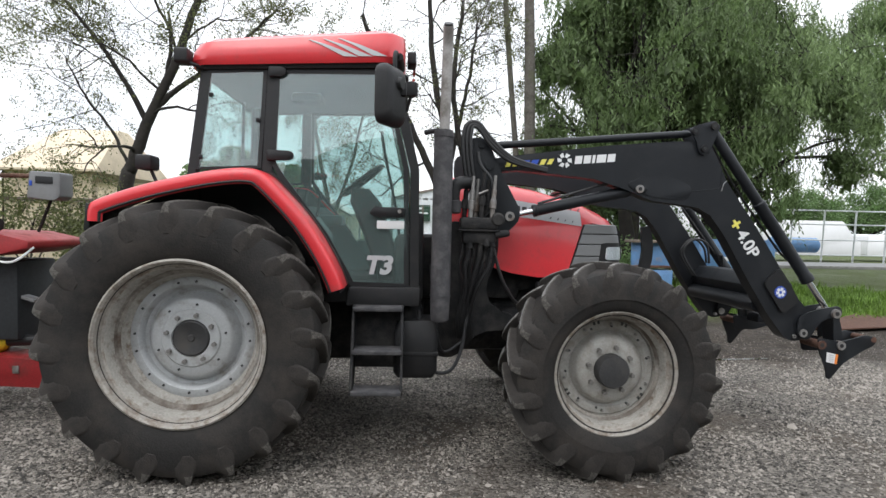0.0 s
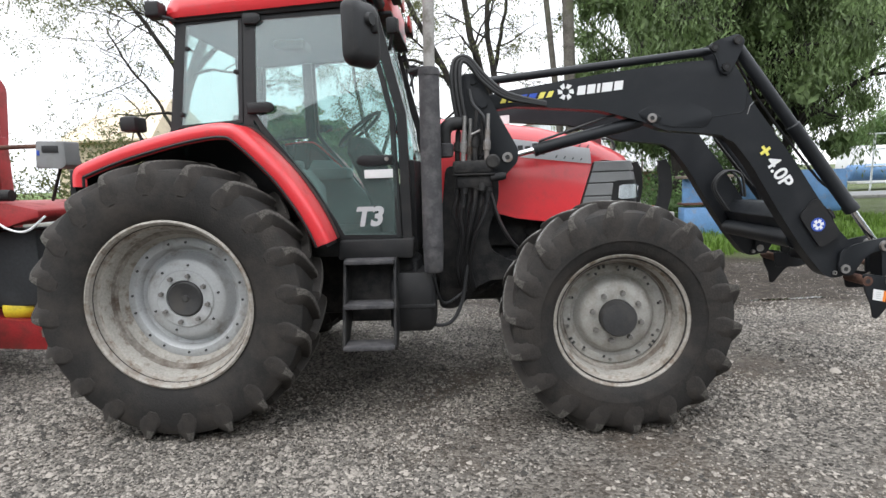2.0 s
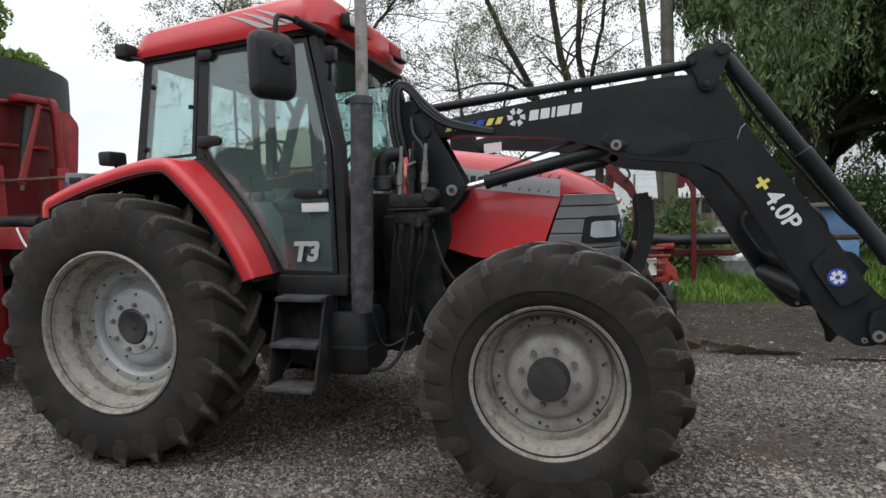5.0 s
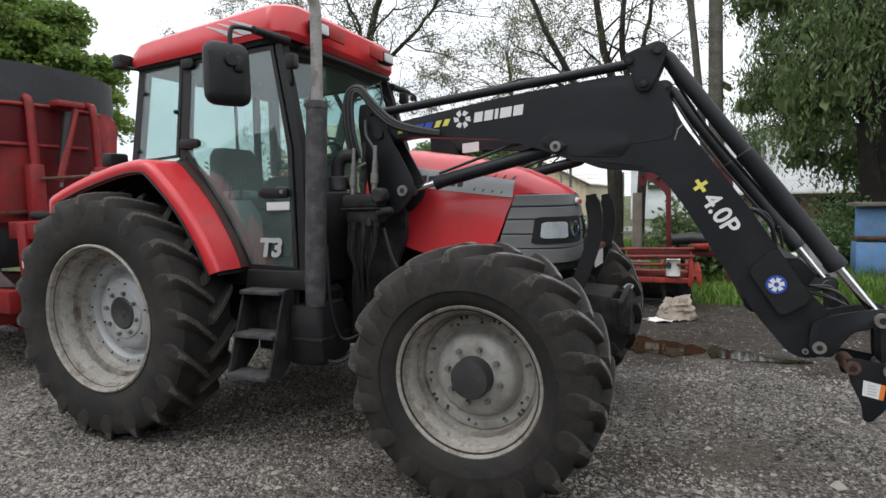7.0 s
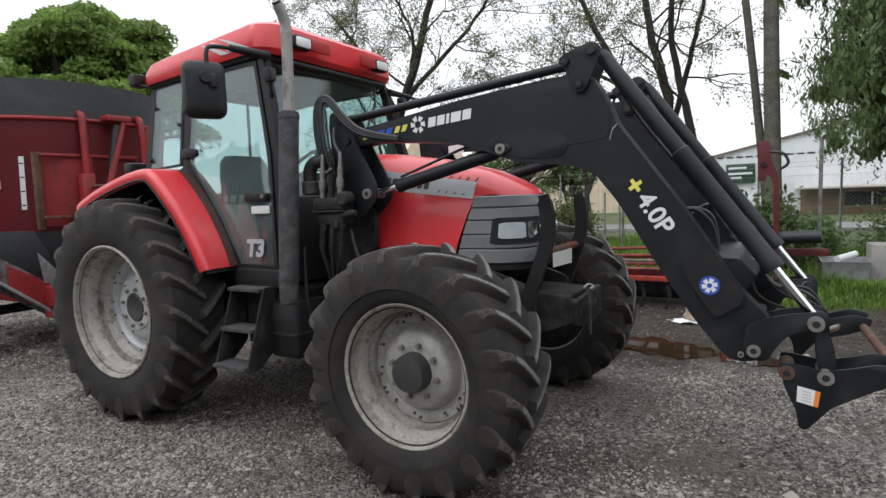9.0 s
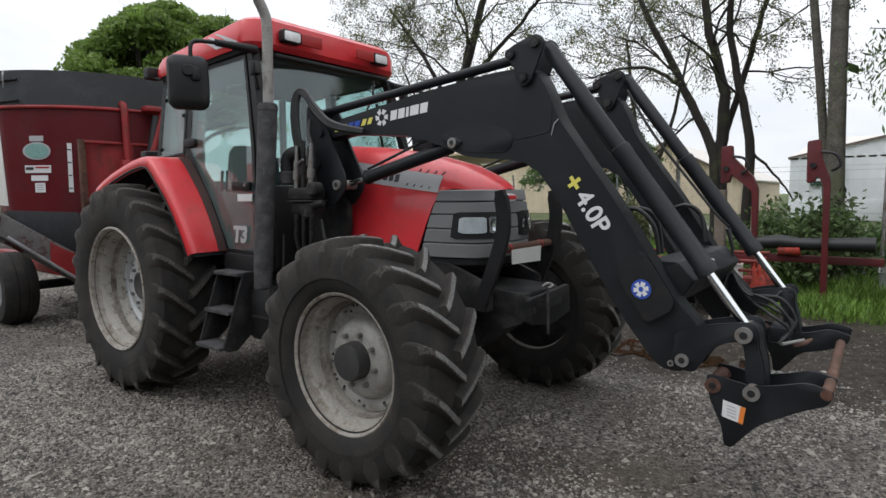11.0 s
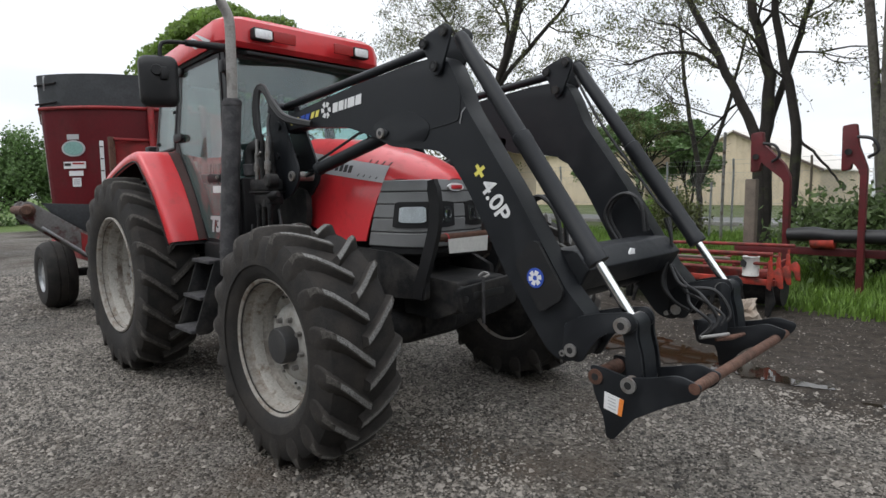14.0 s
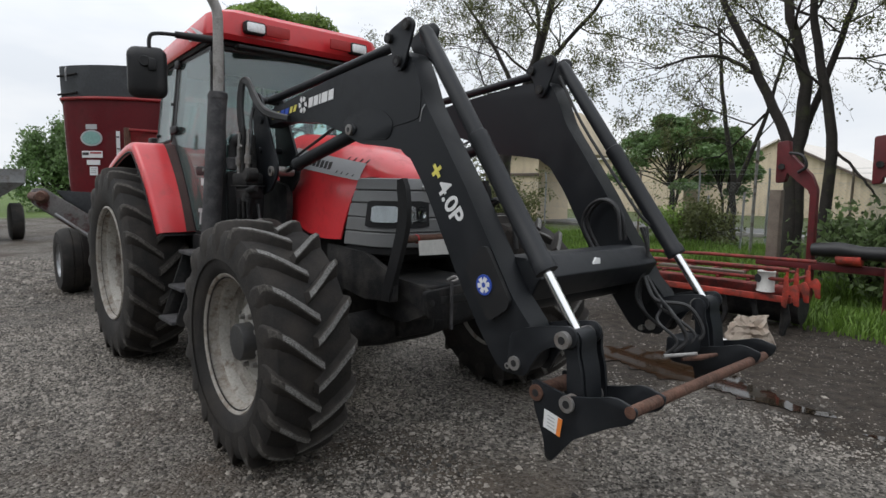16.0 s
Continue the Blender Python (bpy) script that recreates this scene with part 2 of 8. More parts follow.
M_ORANGE = mat("orange_red_implement_paint", (0.42, 0.040, 0.022), 0.6, var=0.3, scale=6, fine=80, bump=0.1, dirt=(0.11, 0.035, 0.026), dirt_at=(0.42, 0.68), dirt_scale=9)
M_DKRED = mat("dull_dark_red_rail_paint", (0.23, 0.026, 0.020), 0.65, var=0.35, scale=7, fine=80, bump=0.1, dirt=(0.07, 0.03, 0.024), dirt_at=(0.42, 0.68), dirt_scale=11)
M_POSTRED = mat("weathered_red_post_paint", (0.105, 0.008, 0.011), 0.6, var=0.25, scale=5, fine=80, bump=0.1, dirt=(0.06, 0.02, 0.018), dirt_at=(0.5, 0.8))
M_BARK = mat("dark_acacia_bark", (0.024, 0.020, 0.017), 0.95, var=0.5, scale=6, fine=45, bump=0.8, dirt=(0.055, 0.062, 0.024), dirt_at=(0.55, 0.75), dirt_scale=2.5)
M_EUC = mat("grey_gum_bark", (0.105, 0.095, 0.080), 0.9, var=0.6, scale=7, fine=30, bump=1.0, dirt=(0.10, 0.11, 0.055), dirt_at=(0.5, 0.7), dirt_scale=2)
M_WOOD = mat("weathered_wood", (0.16, 0.13, 0.105), 0.9, var=0.35, scale=9, fine=70, bump=0.5)
M_LEAF_A = mat("yellow_green_small_leaf", (0.105, 0.118, 0.040), 0.6, var=0.5, scale=1.6, fine=7, bump=0, transl=0.35, island=0.15)
M_LEAF_P = mat("grey_green_drooping_leaf", (0.160, 0.225, 0.092), 0.6, var=0.9, scale=0.9, fine=4, bump=0, transl=0.4, island=0.10)
M_LEAF_Q = mat("dark_drooping_leaf", (0.112, 0.165, 0.060), 0.6, var=0.9, scale=0.9, fine=4, bump=0, transl=0.4, island=0.10)
M_LEAF_G = mat("fresh_green_leaf", (0.175, 0.265, 0.058), 0.5, var=0.6, scale=0.5, fine=2.5, bump=0, transl=0.45, island=0.15)
M_LEAF_D = mat("deep_green_leaf", (0.125, 0.205, 0.072), 0.5, var=0.6, scale=1.2, fine=5, bump=0, transl=0.4, island=0.15)
M_GRASS = mat("fresh_grass_blade", (0.130, 0.220, 0.036), 0.6, var=0.6, scale=1.2, fine=6, bump=0, transl=0.4, island=0.2)
M_BEIGE = mat("beige_sheet_cladding", (0.60, 0.50, 0.36), 0.7, var=0.1, scale=1, fine=20, bump=0.1, dirt=(0.48, 0.40, 0.30), dirt_scale=1.5)
M_ROOFING = mat("pale_roof_sheet", (0.62, 0.58, 0.53), 0.6, var=0.1, scale=1, fine=15, bump=0.1)
M_DULLWALL = mat("dull_grey_green_sheet", (0.15, 0.175, 0.165), 0.7, var=0.2, scale=1, fine=20, bump=0.1)
M_BROWN = mat("brown_barge_trim", (0.11, 0.08, 0.065), 0.6, var=0.2)
M_SHEDGREY = mat("white_grey_sheet_cladding", (0.66, 0.68, 0.70), 0.6, var=0.1, scale=1, fine=20, bump=0.1)
M_BRICK = mat("brown_brick_base", (0.24, 0.155, 0.10), 0.85, var=0.25, scale=3, fine=30, bump=0.3)
M_DARKGAP = mat("dark_window_glass", (0.025, 0.03, 0.033), 0.15, var=0.3, bump=0)
M_GREEN = mat("dark_green_sign_board", (0.012, 0.045, 0.025), 0.5, var=0.1)
M_CONC = mat("stained_concrete", (0.30, 0.29, 0.275), 0.9, var=0.2, scale=3, fine=50, bump=0.3, dirt=(0.17, 0.165, 0.15))
M_BLUEPAINT = mat("faded_blue_paint", (0.11, 0.23, 0.42), 0.55, var=0.25, scale=5, fine=50, bump=0.1, dirt=(0.25, 0.22, 0.2), dirt_at=(0.55, 0.75))
M_CARWHITE = mat("white_car_paint", (0.72, 0.72, 0.72), 0.3, var=0.04, bump=0, coat=0.5)
M_CAN = mat("white_tin", (0.62, 0.61, 0.58), 0.45, var=0.12, fine=60, bump=0.06, dirt=(0.3, 0.25, 0.2), dirt_at=(0.6, 0.8))
M_BAG = mat("dirty_white_sack", (0.33, 0.275, 0.225), 0.9, var=0.25, scale=9, fine=120, bump=0.4, dirt=(0.25, 0.18, 0.13), dirt_at=(0.5, 0.75))
M_YELPLASTIC = mat("yellow_guard_plastic", (0.75, 0.58, 0.03), 0.5, var=0.15, bump=0.05, dirt=(0.2, 0.16, 0.06), dirt_at=(0.55, 0.8))
M_ORANGEDEC = mat("orange_decal", (0.75, 0.22, 0.04), 0.5, var=0.05, bump=0.02)
M_TEAL = mat("faded_teal_decal", (0.20, 0.36, 0.33), 0.5, var=0.2, scale=30, bump=0.02)
M_GLASS = glass_mat("tinted_cab_glass", (0.82, 0.91, 0.90), base_gloss=0.10, haze=0.048)
# the windscreen gets less of the painted haze than the side glass
M_SCREEN = glass_mat("low_haze_windscreen_glass", (0.76, 0.88, 0.87), base_gloss=0.07, haze=0.012)
M_GLASSCLEAR = glass_mat("clear_lamp_glass", (0.93, 0.95, 0.96))


# ---- mesh helpers ----
HOME = {}


def thing(name, at, label, category, group="", kind=""):
    """The root of a thing: an empty at its base."""
    ob = new(name)
    ob.empty_display_size = 0.2
    ob.location = at
    HOME[ob.name] = Vector(at)
    return tagged(ob, label, category, group, kind)


def shade(me, angle=38):
    me.polygons.foreach_set("use_smooth", [True] * len(me.polygons))
    me.set_sharp_from_angle(angle=radians(angle))


def part(name, bm, material, parent, label="", angle=38):
    """Links a bmesh given in world coordinates as one mesh under a thing or a part. material may be a list for face material numbers."""
    home = HOME[parent.name]
    bmesh.ops.recalc_face_normals(bm, faces=bm.faces[:])
    bmesh.ops.translate(bm, verts=bm.verts[:], vec=-home)
    me = bpy.data.meshes.new(name)
    bm.to_mesh(me)
    bm.free()
    for m in material if isinstance(material, (list, tuple)) else [material]:
        me.materials.append(m)
    shade(me, angle)
    ob = new(name, me)
    ob.parent = parent
    HOME[ob.name] = home
    return tagged(ob, label)


def solo(name, bm, material, label, category, group="", kind="", angle=38):
    """A thing or a piece of the setting that is one mesh, in world coordinates."""
    bmesh.ops.recalc_face_normals(bm, faces=bm.faces[:])
    me = bpy.data.meshes.new(name)
    bm.to_mesh(me)
    bm.free()
    for m in material if isinstance(material, (list, tuple)) else [material]:
        me.materials.append(m)
    shade(me, angle)
    ob = new(name, me)
    HOME[ob.name] = Vector((0, 0, 0))
    return tagged(ob, label, category, group, kind)


def box(c, s, bev=0.008, m=None, into=None):
    """A box of centre c and size s with rounded edges; m turns it about its centre."""
    bm = into or bmesh.new()
    g = bmesh.ops.create_cube(bm, size=1.0)
    vs = g["verts"]
    bmesh.ops.scale(bm, verts=vs, vec=s)
    if bev:
        es = list({e for v in vs for e in v.link_edges})
        r = bmesh.ops.bevel(bm, geom=es, offset=min(bev, 0.45 * min(s)), segments=2, affect="EDGES", profile=0.5)
        vs = list({v for f in r["faces"] for v in f.verts} | {v for v in vs if v.is_valid})
    if m is not None:
        bmesh.ops.transform(bm, verts=vs, matrix=m.to_3x3().to_4x4())
    bmesh.ops.translate(bm, verts=vs, vec=c)
    return bm


def prism(pts, lo, hi, axis="y", bev=0.006, into=None):
    """An outline of (a, b) pairs pushed out along an axis from lo to hi. axis y: pairs are x, z; x: y, z; z: x, y."""
    bm = into or bmesh.new()
    put = {"y": lambda a, b, h: (a, h, b), "x": lambda a, b, h: (h, a, b), "z": lambda a, b, h: (a, b, h)}[axis]
    lower = [bm.verts.new(put(a, b, lo)) for a, b in pts]
    upper = [bm.verts.new(put(a, b, hi)) for a, b in pts]
    caps = [bm.faces.new(lower), bm.faces.new(upper[::-1])]
    n = len(pts)
    for i in range(n):
        bm.faces.new((lower[i], upper[i], upper[(i + 1) % n], lower[(i + 1) % n]))
    if bev:
        es = list({e for f in caps for e in f.edges})
        bmesh.ops.bevel(bm, geom=es, offset=bev, segments=2, affect="EDGES", profile=0.5)
    return bm


def tube(pts, r, seg=10, into=None, closed=False):
    """A round bar along a line of points; r is a radius or a list of radii."""
    bm = into or bmesh.new()
    P = [Vector(p) for p in pts]
    R = r if isinstance(r, (list, tuple)) else [r] * len(P)
    rings, ref = [], None
    for i, p in enumerate(P):
        d = (P[min(i + 1, len(P) - 1)] - P[max(i - 1, 0)]).normalized()
        if ref is None:
            ref = d.orthogonal().normalized()
        ref = (ref - d * ref.dot(d)).normalized()
        o = d.cross(ref)
        rings.append([bm.verts.new(p + R[i] * (math.cos(2 * math.pi * k / seg) * ref + math.sin(2 * math.pi * k / seg) * o)) for k in range(seg)])
    for a, b in zip(rings, rings[1:]):
        for k in range(seg):
            bm.faces.new((a[k], a[(k + 1) % seg], b[(k + 1) % seg], b[k]))
    bm.faces.new(rings[0][::-1])
    bm.faces.new(rings[-1])
    return bm


def smooth_line(pts, n=6):
    """Points of a Catmull-Rom curve through pts."""
    P = [Vector(p) for p in pts]
    out = []
    for i in range(len(P) - 1):
        a, b, c, d = P[max(i - 1, 0)], P[i], P[i + 1], P[min(i + 2, len(P) - 1)]
        for k in range(n):
            t = k / n
            out.append(0.5 * (2 * b + (c - a) * t + (2 * a - 5 * b + 4 * c - d) * t * t + (3 * b - a - 3 * c + d) * t ** 3))
    return out + [P[-1]]


def lathe(profile, cx, cz, seg=48, into=None, side=-1):
    """A profile of (radius, distance out from the centre line) turned about the y axis through (cx, cz); side is -1 for the right-hand wheels."""
    bm = into or bmesh.new()
    rings = []
    for r, w in profile:
        if r < 1e-4:
            rings.append([bm.verts.new((cx, side * w, cz))])
        else:
            rings.append([bm.verts.new((cx + r * math.sin(2 * math.pi * k / seg), side * w, cz + r * math.cos(2 * math.pi * k / seg))) for k in range(seg)])
    for a, b in zip(rings, rings[1:]):
        for k in range(seg):
            k2 = (k + 1) % seg
            if len(a) == 1:
                bm.faces.new((a[0], b[k2], b[k]))
            elif len(b) == 1:
                bm.faces.new((a[k], a[k2], b[0]))
            else:
                bm.faces.new((a[k], a[k2], b[k2], b[k]))
    return bm


def loft(rings, into=None, closed=True, caps=True):
    """Skins a list of rings that have the same number of points."""
    bm = into or bmesh.new()
    V = [[bm.verts.new(p) for p in ring] for ring in rings]
    n = len(V[0])
    for a, b in zip(V, V[1:]):
        for k in range(n if closed else n - 1):
            bm.faces.new((a[k], a[(k + 1) % n], b[(k + 1) % n], b[k]))
    if caps and closed:
        bm.faces.new(V[0][::-1])
        bm.faces.new(V[-1])
    return bm


def thicken(bm, d):
    """Gives an open skin a thickness."""
    bmesh.ops.recalc_face_normals(bm, faces=bm.faces[:])
    bmesh.ops.solidify(bm, geom=bm.faces[:], thickness=d)
    return bm


def letters(name, text, size, m, material, parent, label="", bold=0.0):
    """Lettering in the built-in font, laid at the pose m, as one part."""
    cu = bpy.data.curves.new(name, "FONT")
    cu.body, cu.size, cu.extrude, cu.offset, cu.align_x, cu.align_y = text, size, 0.0015, bold, "CENTER", "CENTER"
    tmp = bpy.data.objects.new("tmp", cu)
    scene.collection.objects.link(tmp)
    bpy.context.view_layer.update()
    me = bpy.data.meshes.new_from_object(tmp.evaluated_get(bpy.context.evaluated_depsgraph_get()))
    bpy.data.objects.remove(tmp)
    bpy.data.curves.remove(cu)
    bm = bmesh.new()
    bm.from_mesh(me)
    bpy.data.meshes.remove(me)
    bmesh.ops.transform(bm, verts=bm.verts[:], matrix=m)
    return part(name, bm, material, parent, label)


def rounded(w, h, r, n=4):
    """The outline of a rounded rectangle about (0, 0)."""
    out = []
    for cx, cy, a0 in ((w / 2 - r, h / 2 - r, 0), (-w / 2 + r, h / 2 - r, 90), (-w / 2 + r, -h / 2 + r, 180), (w / 2 - r, -h / 2 + r, 270)):
        out += [(cx + r * math.cos(radians(a0 + 90 * k / n)), cy + r * math.sin(radians(a0 + 90 * k / n))) for k in range(n + 1)]
    return out


def shifted(pts, dx, dy):
    return [(a + dx, b + dy) for a, b in pts]


def fillet(pts, r, n=3):
    """Rounds the corners of an outline."""
    out, m = [], len(pts)
    for i in range(m):
        p, a, b = Vector(pts[i]), Vector(pts[i - 1]), Vector(pts[(i + 1) % m])
        rr = min(r, 0.4 * (a - p).length, 0.4 * (b - p).length)
        s, e = p + (a - p).normalized() * rr, p + (b - p).normalized() * rr
        for k in range(n + 1):
            t = k / n
            out.append(tuple((1 - t) ** 2 * s + 2 * t * (1 - t) * p + t * t * e))
    return out


def bolt_mesh(r=0.016, h=0.018):
    bm = bmesh.new()
    bmesh.ops.create_cone(bm, cap_ends=True, segments=6, radius1=r, radius2=r * 0.8, depth=h)
    me = bpy.data.meshes.new("bolt")
    bm.to_mesh(me)
    bm.free()
    return me


def piece(name, me, parent, m, material=None):
    """A small part on a shared mesh, at a world pose."""
    ob = new(name, me)
    if material and not me.materials:
        me.materials.append(material)
    ob.parent = parent
    ob.matrix_basis = Matrix.Translation(-HOME[parent.name]) @ m
    HOME[ob.name] = HOME[parent.name]
    return ob


# ---- tractor ----
tractor = thing("tractor", (1.4, 0, 0), "red farm tractor with glass cab and silver rims on gravel", "tractor")


def tyre_mesh(cx, cz, mid, R, half, rim, side, lug_h=0.05):
    """The carcass; mid: the tyre's middle out from the centre line."""
    seg = 72
    c = R - lug_h
    prof = [(rim - 0.02, mid - half * 0.80), (rim + 0.03, mid - half * 0.90), (rim + 0.12, mid - half * 1.0), (c - 0.20, mid - half * 1.0), (c - 0.10, mid - half * 0.98), (c - 0.045, mid - half * 0.945),
            (c - 0.012, mid - half * 0.86), (c - 0.002, mid - half * 0.5), (c, mid), (c - 0.002, mid + half * 0.5), (c - 0.012, mid + half * 0.86), (c - 0.045, mid + half * 0.945), (c - 0.10, mid + half * 0.98),
            (c - 0.17, mid + half * 1.0), (rim + 0.13, mid + half * 0.995), (rim + 0.085, mid + half * 0.965), (rim + 0.045, mid + half * 0.915), (rim + 0.018, mid + half * 0.855), (rim + 0.008, mid + half * 0.80), (rim - 0.02, mid + half * 0.74)]
    return lathe(prof, cx, cz, seg, side=side)


def lug_mesh(mid, R, half, side, hand, worn, lug_h=0.05):
    """One chevron lug at the top of the tyre, about the wheel's axis."""
    c = R - lug_h
    bm = bmesh.new()
    sweep = 0.21 / R
    # along the lug: place across the tyre, lead of the middle, base radius, top radius, half width of the worn top, flank on the steep and on the faired side
    steps = [(-0.06, 0.0, c - 0.008, R - 0.004, 0.022, 0.018, 0.020), (0.06, 0.10, c - 0.008, R - 0.001, 0.022, 0.018, 0.024), (0.34, 0.38, c - 0.010, R, 0.022, 0.020, 0.034), (0.62, 0.68, c - 0.018, R - 0.003, 0.022, 0.024, 0.050),
             (0.82, 0.86, c - 0.022, R - 0.010, 0.021, 0.034, 0.074), (0.92, 0.95, c - 0.042, R - 0.020, 0.018, 0.048, 0.098), (0.965, 1.00, c - 0.066, R - 0.040, 0.018, 0.056, 0.106), (0.99, 1.02, c - 0.094, R - 0.078, 0.026, 0.056, 0.094), (1.000, 1.03, c - 0.122, R - 0.125, 0.036, 0.044, 0.060), (0.996, 1.03, c - 0.150, R - 0.200, 0.026, 0.024, 0.030)]
    rows = []
    for w, lead, rb, rt, hw, fs, fg in steps:
        a, y = -lead * sweep, mid + hand * half * w
        h, lo = rt - rb, y - hand * 0.012
        row = []
        for r, arc, yy in ((rb - 0.012, -hw - fs, lo), (rb + 0.45 * h, -hw - 0.35 * fs, y), (rt - 0.005, -hw, y), (rt, -hw * 0.75, y), (rt, hw * 0.75, y), (rt - 0.006, hw * 1.1, y), (rb + 0.50 * h, hw + 0.32 * fg, y), (rb + 0.10 * h, hw + 0.75 * fg, 0.5 * (y + lo)), (rb - 0.012, hw + fg, lo)):
            ang = a + arc / R
            row.append(bm.verts.new((r * math.sin(ang), side * yy, r * math.cos(ang))))
        rows.append(row)
    for j, (p, q) in enumerate(zip(rows, rows[1:])):
        for k in range(8):
            f = bm.faces.new((p[k], p[k + 1], q[k + 1], q[k]))
            f.material_index = 1 if k == 3 and j < 4 else (2 if j < 7 and 2 <= k <= 4 else 0)
    bm.faces.new(rows[0])
    bm.faces.new(rows[-1][::-1])
    bmesh.ops.recalc_face_normals(bm, faces=bm.faces[:])
    me = bpy.data.meshes.new("lug")
    bm.to_mesh(me)
    bm.free()
    me.materials.append(M_LUGSIDE)
    me.materials.append(M_LUG if worn else M_LUGTOP)
    me.materials.append(M_LUGTOP)
    shade(me, 30)
    return me


BOLT_R, BOLT_F = bolt_mesh(0.017, 0.03), bolt_mesh(0.018, 0.035)
STUD = bolt_mesh(0.009, 0.012)


def slot_mesh():
    bm = box((0, 0, 0), (0.016, 0.006, 0.022), 0.002)
    me = bpy.data.meshes.new("slot")
    bm.to_mesh(me)
    bm.free()
    return me


BOLT_S, SLOT = bolt_mesh(0.011, 0.016), slot_mesh()


def wheel(cx, cz, side, rear):
    if rear:
        R, half, mid, rim = 0.868, 0.235, 1.075, 0.50
        outer = [(rim + 0.012, 1.262), (rim + 0.016, 1.285), (rim + 0.004, 1.292), (rim - 0.010, 1.28), (rim - 0.013, 1.262), (rim - 0.018, 1.235), (rim - 0.022, 1.215), (rim - 0.034, 1.208),
                 (rim - 0.046, 1.180), (rim - 0.056, 1.135), (rim - 0.064, 1.105), (rim - 0.082, 1.096), (rim - 0.092, 1.070), (rim - 0.100, 1.05), (0.386, 1.035), (0.384, 0.90), (rim - 0.03, 0.88), (rim + 0.01, 0.86)]
        disc = [(0.388, 1.036), (0.376, 1.044), (0.338, 1.044), (0.326, 1.032), (0.312, 0.995), (0.292, 0.985), (0.275, 1.000), (0.258, 1.048), (0.238, 1.062), (0.200, 1.068), (0.186, 1.070), (0.178, 1.080), (0.120, 1.082), (0.112, 1.06), (0.0, 1.06)]
        hub = [(0.114, 1.05), (0.113, 1.079), (0.104, 1.086), (0.085, 1.083), (0.050, 1.074), (0.024, 1.072), (0.018, 1.078), (0.0, 1.079)]
        bolts, br, bx, bm_ = 8, 0.150, 1.090, BOLT_R
        studs = [(0.357, 1.047, 16), (0.215, 1.068, 6)]
        lugs = 20
    else:
        R, half, mid, rim = 0.704, 0.240, 1.055, 0.392
        outer = [(rim + 0.012, 1.225), (rim + 0.016, 1.246), (rim + 0.004, 1.252), (rim - 0.010, 1.242), (rim - 0.012, 1.224), (rim - 0.017, 1.196), (rim - 0.021, 1.182), (rim - 0.034, 1.174),
                 (rim - 0.044, 1.150), (rim - 0.050, 1.112), (rim - 0.056, 1.092), (rim - 0.066, 1.084), (0.322, 1.05), (0.320, 0.92), (rim - 0.03, 0.90), (rim + 0.01, 0.88)]
        disc = [(0.324, 1.045), (0.312, 1.056), (0.268, 1.056), (0.258, 1.046), (0.248, 1.042), (0.238, 1.052), (0.226, 1.090), (0.205, 1.112), (0.175, 1.122), (0.16, 1.126), (0.11, 1.128), (0.10, 1.10), (0.0, 1.10)]
        hub = [(0.108, 1.10), (0.106, 1.195), (0.099, 1.207), (0.06, 1.211), (0.0, 1.212)]
        bolts, br, bx, bm_ = 8, 0.150, 1.138, BOLT_F
        studs = [(0.278, 1.060, 10)]
        lugs = 18
    w = part("wheel", lathe(disc, cx, cz, 56, side=side), M_RIM if rear else M_RIM_F, tractor, "pressed steel wheel disc in weathered silver paint")
    part("tyre", tyre_mesh(cx, cz, mid, R, half, rim, side), M_TYRE, w, "dusty black tractor tyre", 30)
    for hand in (-1, 1):
        me = lug_mesh(mid, R, half, side, hand, not rear)
        for k in range(lugs):
            piece("lug", me, w, Matrix.Translation((cx, 0, cz)) @ Matrix.Rotation(2 * math.pi * (k + (0.5 if hand > 0 else 0)) / lugs, 4, "Y"))
    part("rim", lathe(outer[:8], cx, cz, 64, side=side), M_RIMOUT, w, "silver rim with rust and dried mud")
    part("barrel", lathe(outer[7:], cx, cz, 64, side=side), M_BARREL, w, "muddy rim barrel")
    step = outer[9:12]
    part("grime_ring", lathe([(r - 0.002, y) for r, y in step], cx, cz, 64, side=side), M_GRIME, w, "ring of dried mud in the step of the rim")
    # a near-black disc covers the inner side of each wheel
    part("inner_mud", lathe([(rim - 0.03, outer[-3][1] - 0.02), (rim - 0.10, outer[-3][1] - 0.03), (0.16, outer[-3][1] - 0.06), (0.0, outer[-3][1] - 0.06)], cx, cz, 40, side=side), M_CHASSIS, w, "dusty black disc closing the inner side of the wheel")
    part("hub_cap", lathe(hub, cx, cz, 36, side=side), M_HUB, w, "dark grey hub cap")
    turn = pose(0, 0, 0, 90 * -side, 0, 0) if side < 0 else pose(0, 0, 0, -90, 0, 0)
    for k in range(bolts):
        a = 2 * math.pi * (k + 0.3) / bolts
        piece("bolt", bm_, w, Matrix.Translation((cx + br * math.sin(a), side * bx, cz + br * math.cos(a))) @ turn, M_BOLT)
    for r, y, n in studs:
        for k in range(n):
            a = 2 * math.pi * (k + 0.15 + 0.2 * (k % 2)) / n
            piece("stud", STUD, w, Matrix.Translation((cx + r * math.sin(a), side * y, cz + r * math.cos(a))) @ turn, M_HUB)
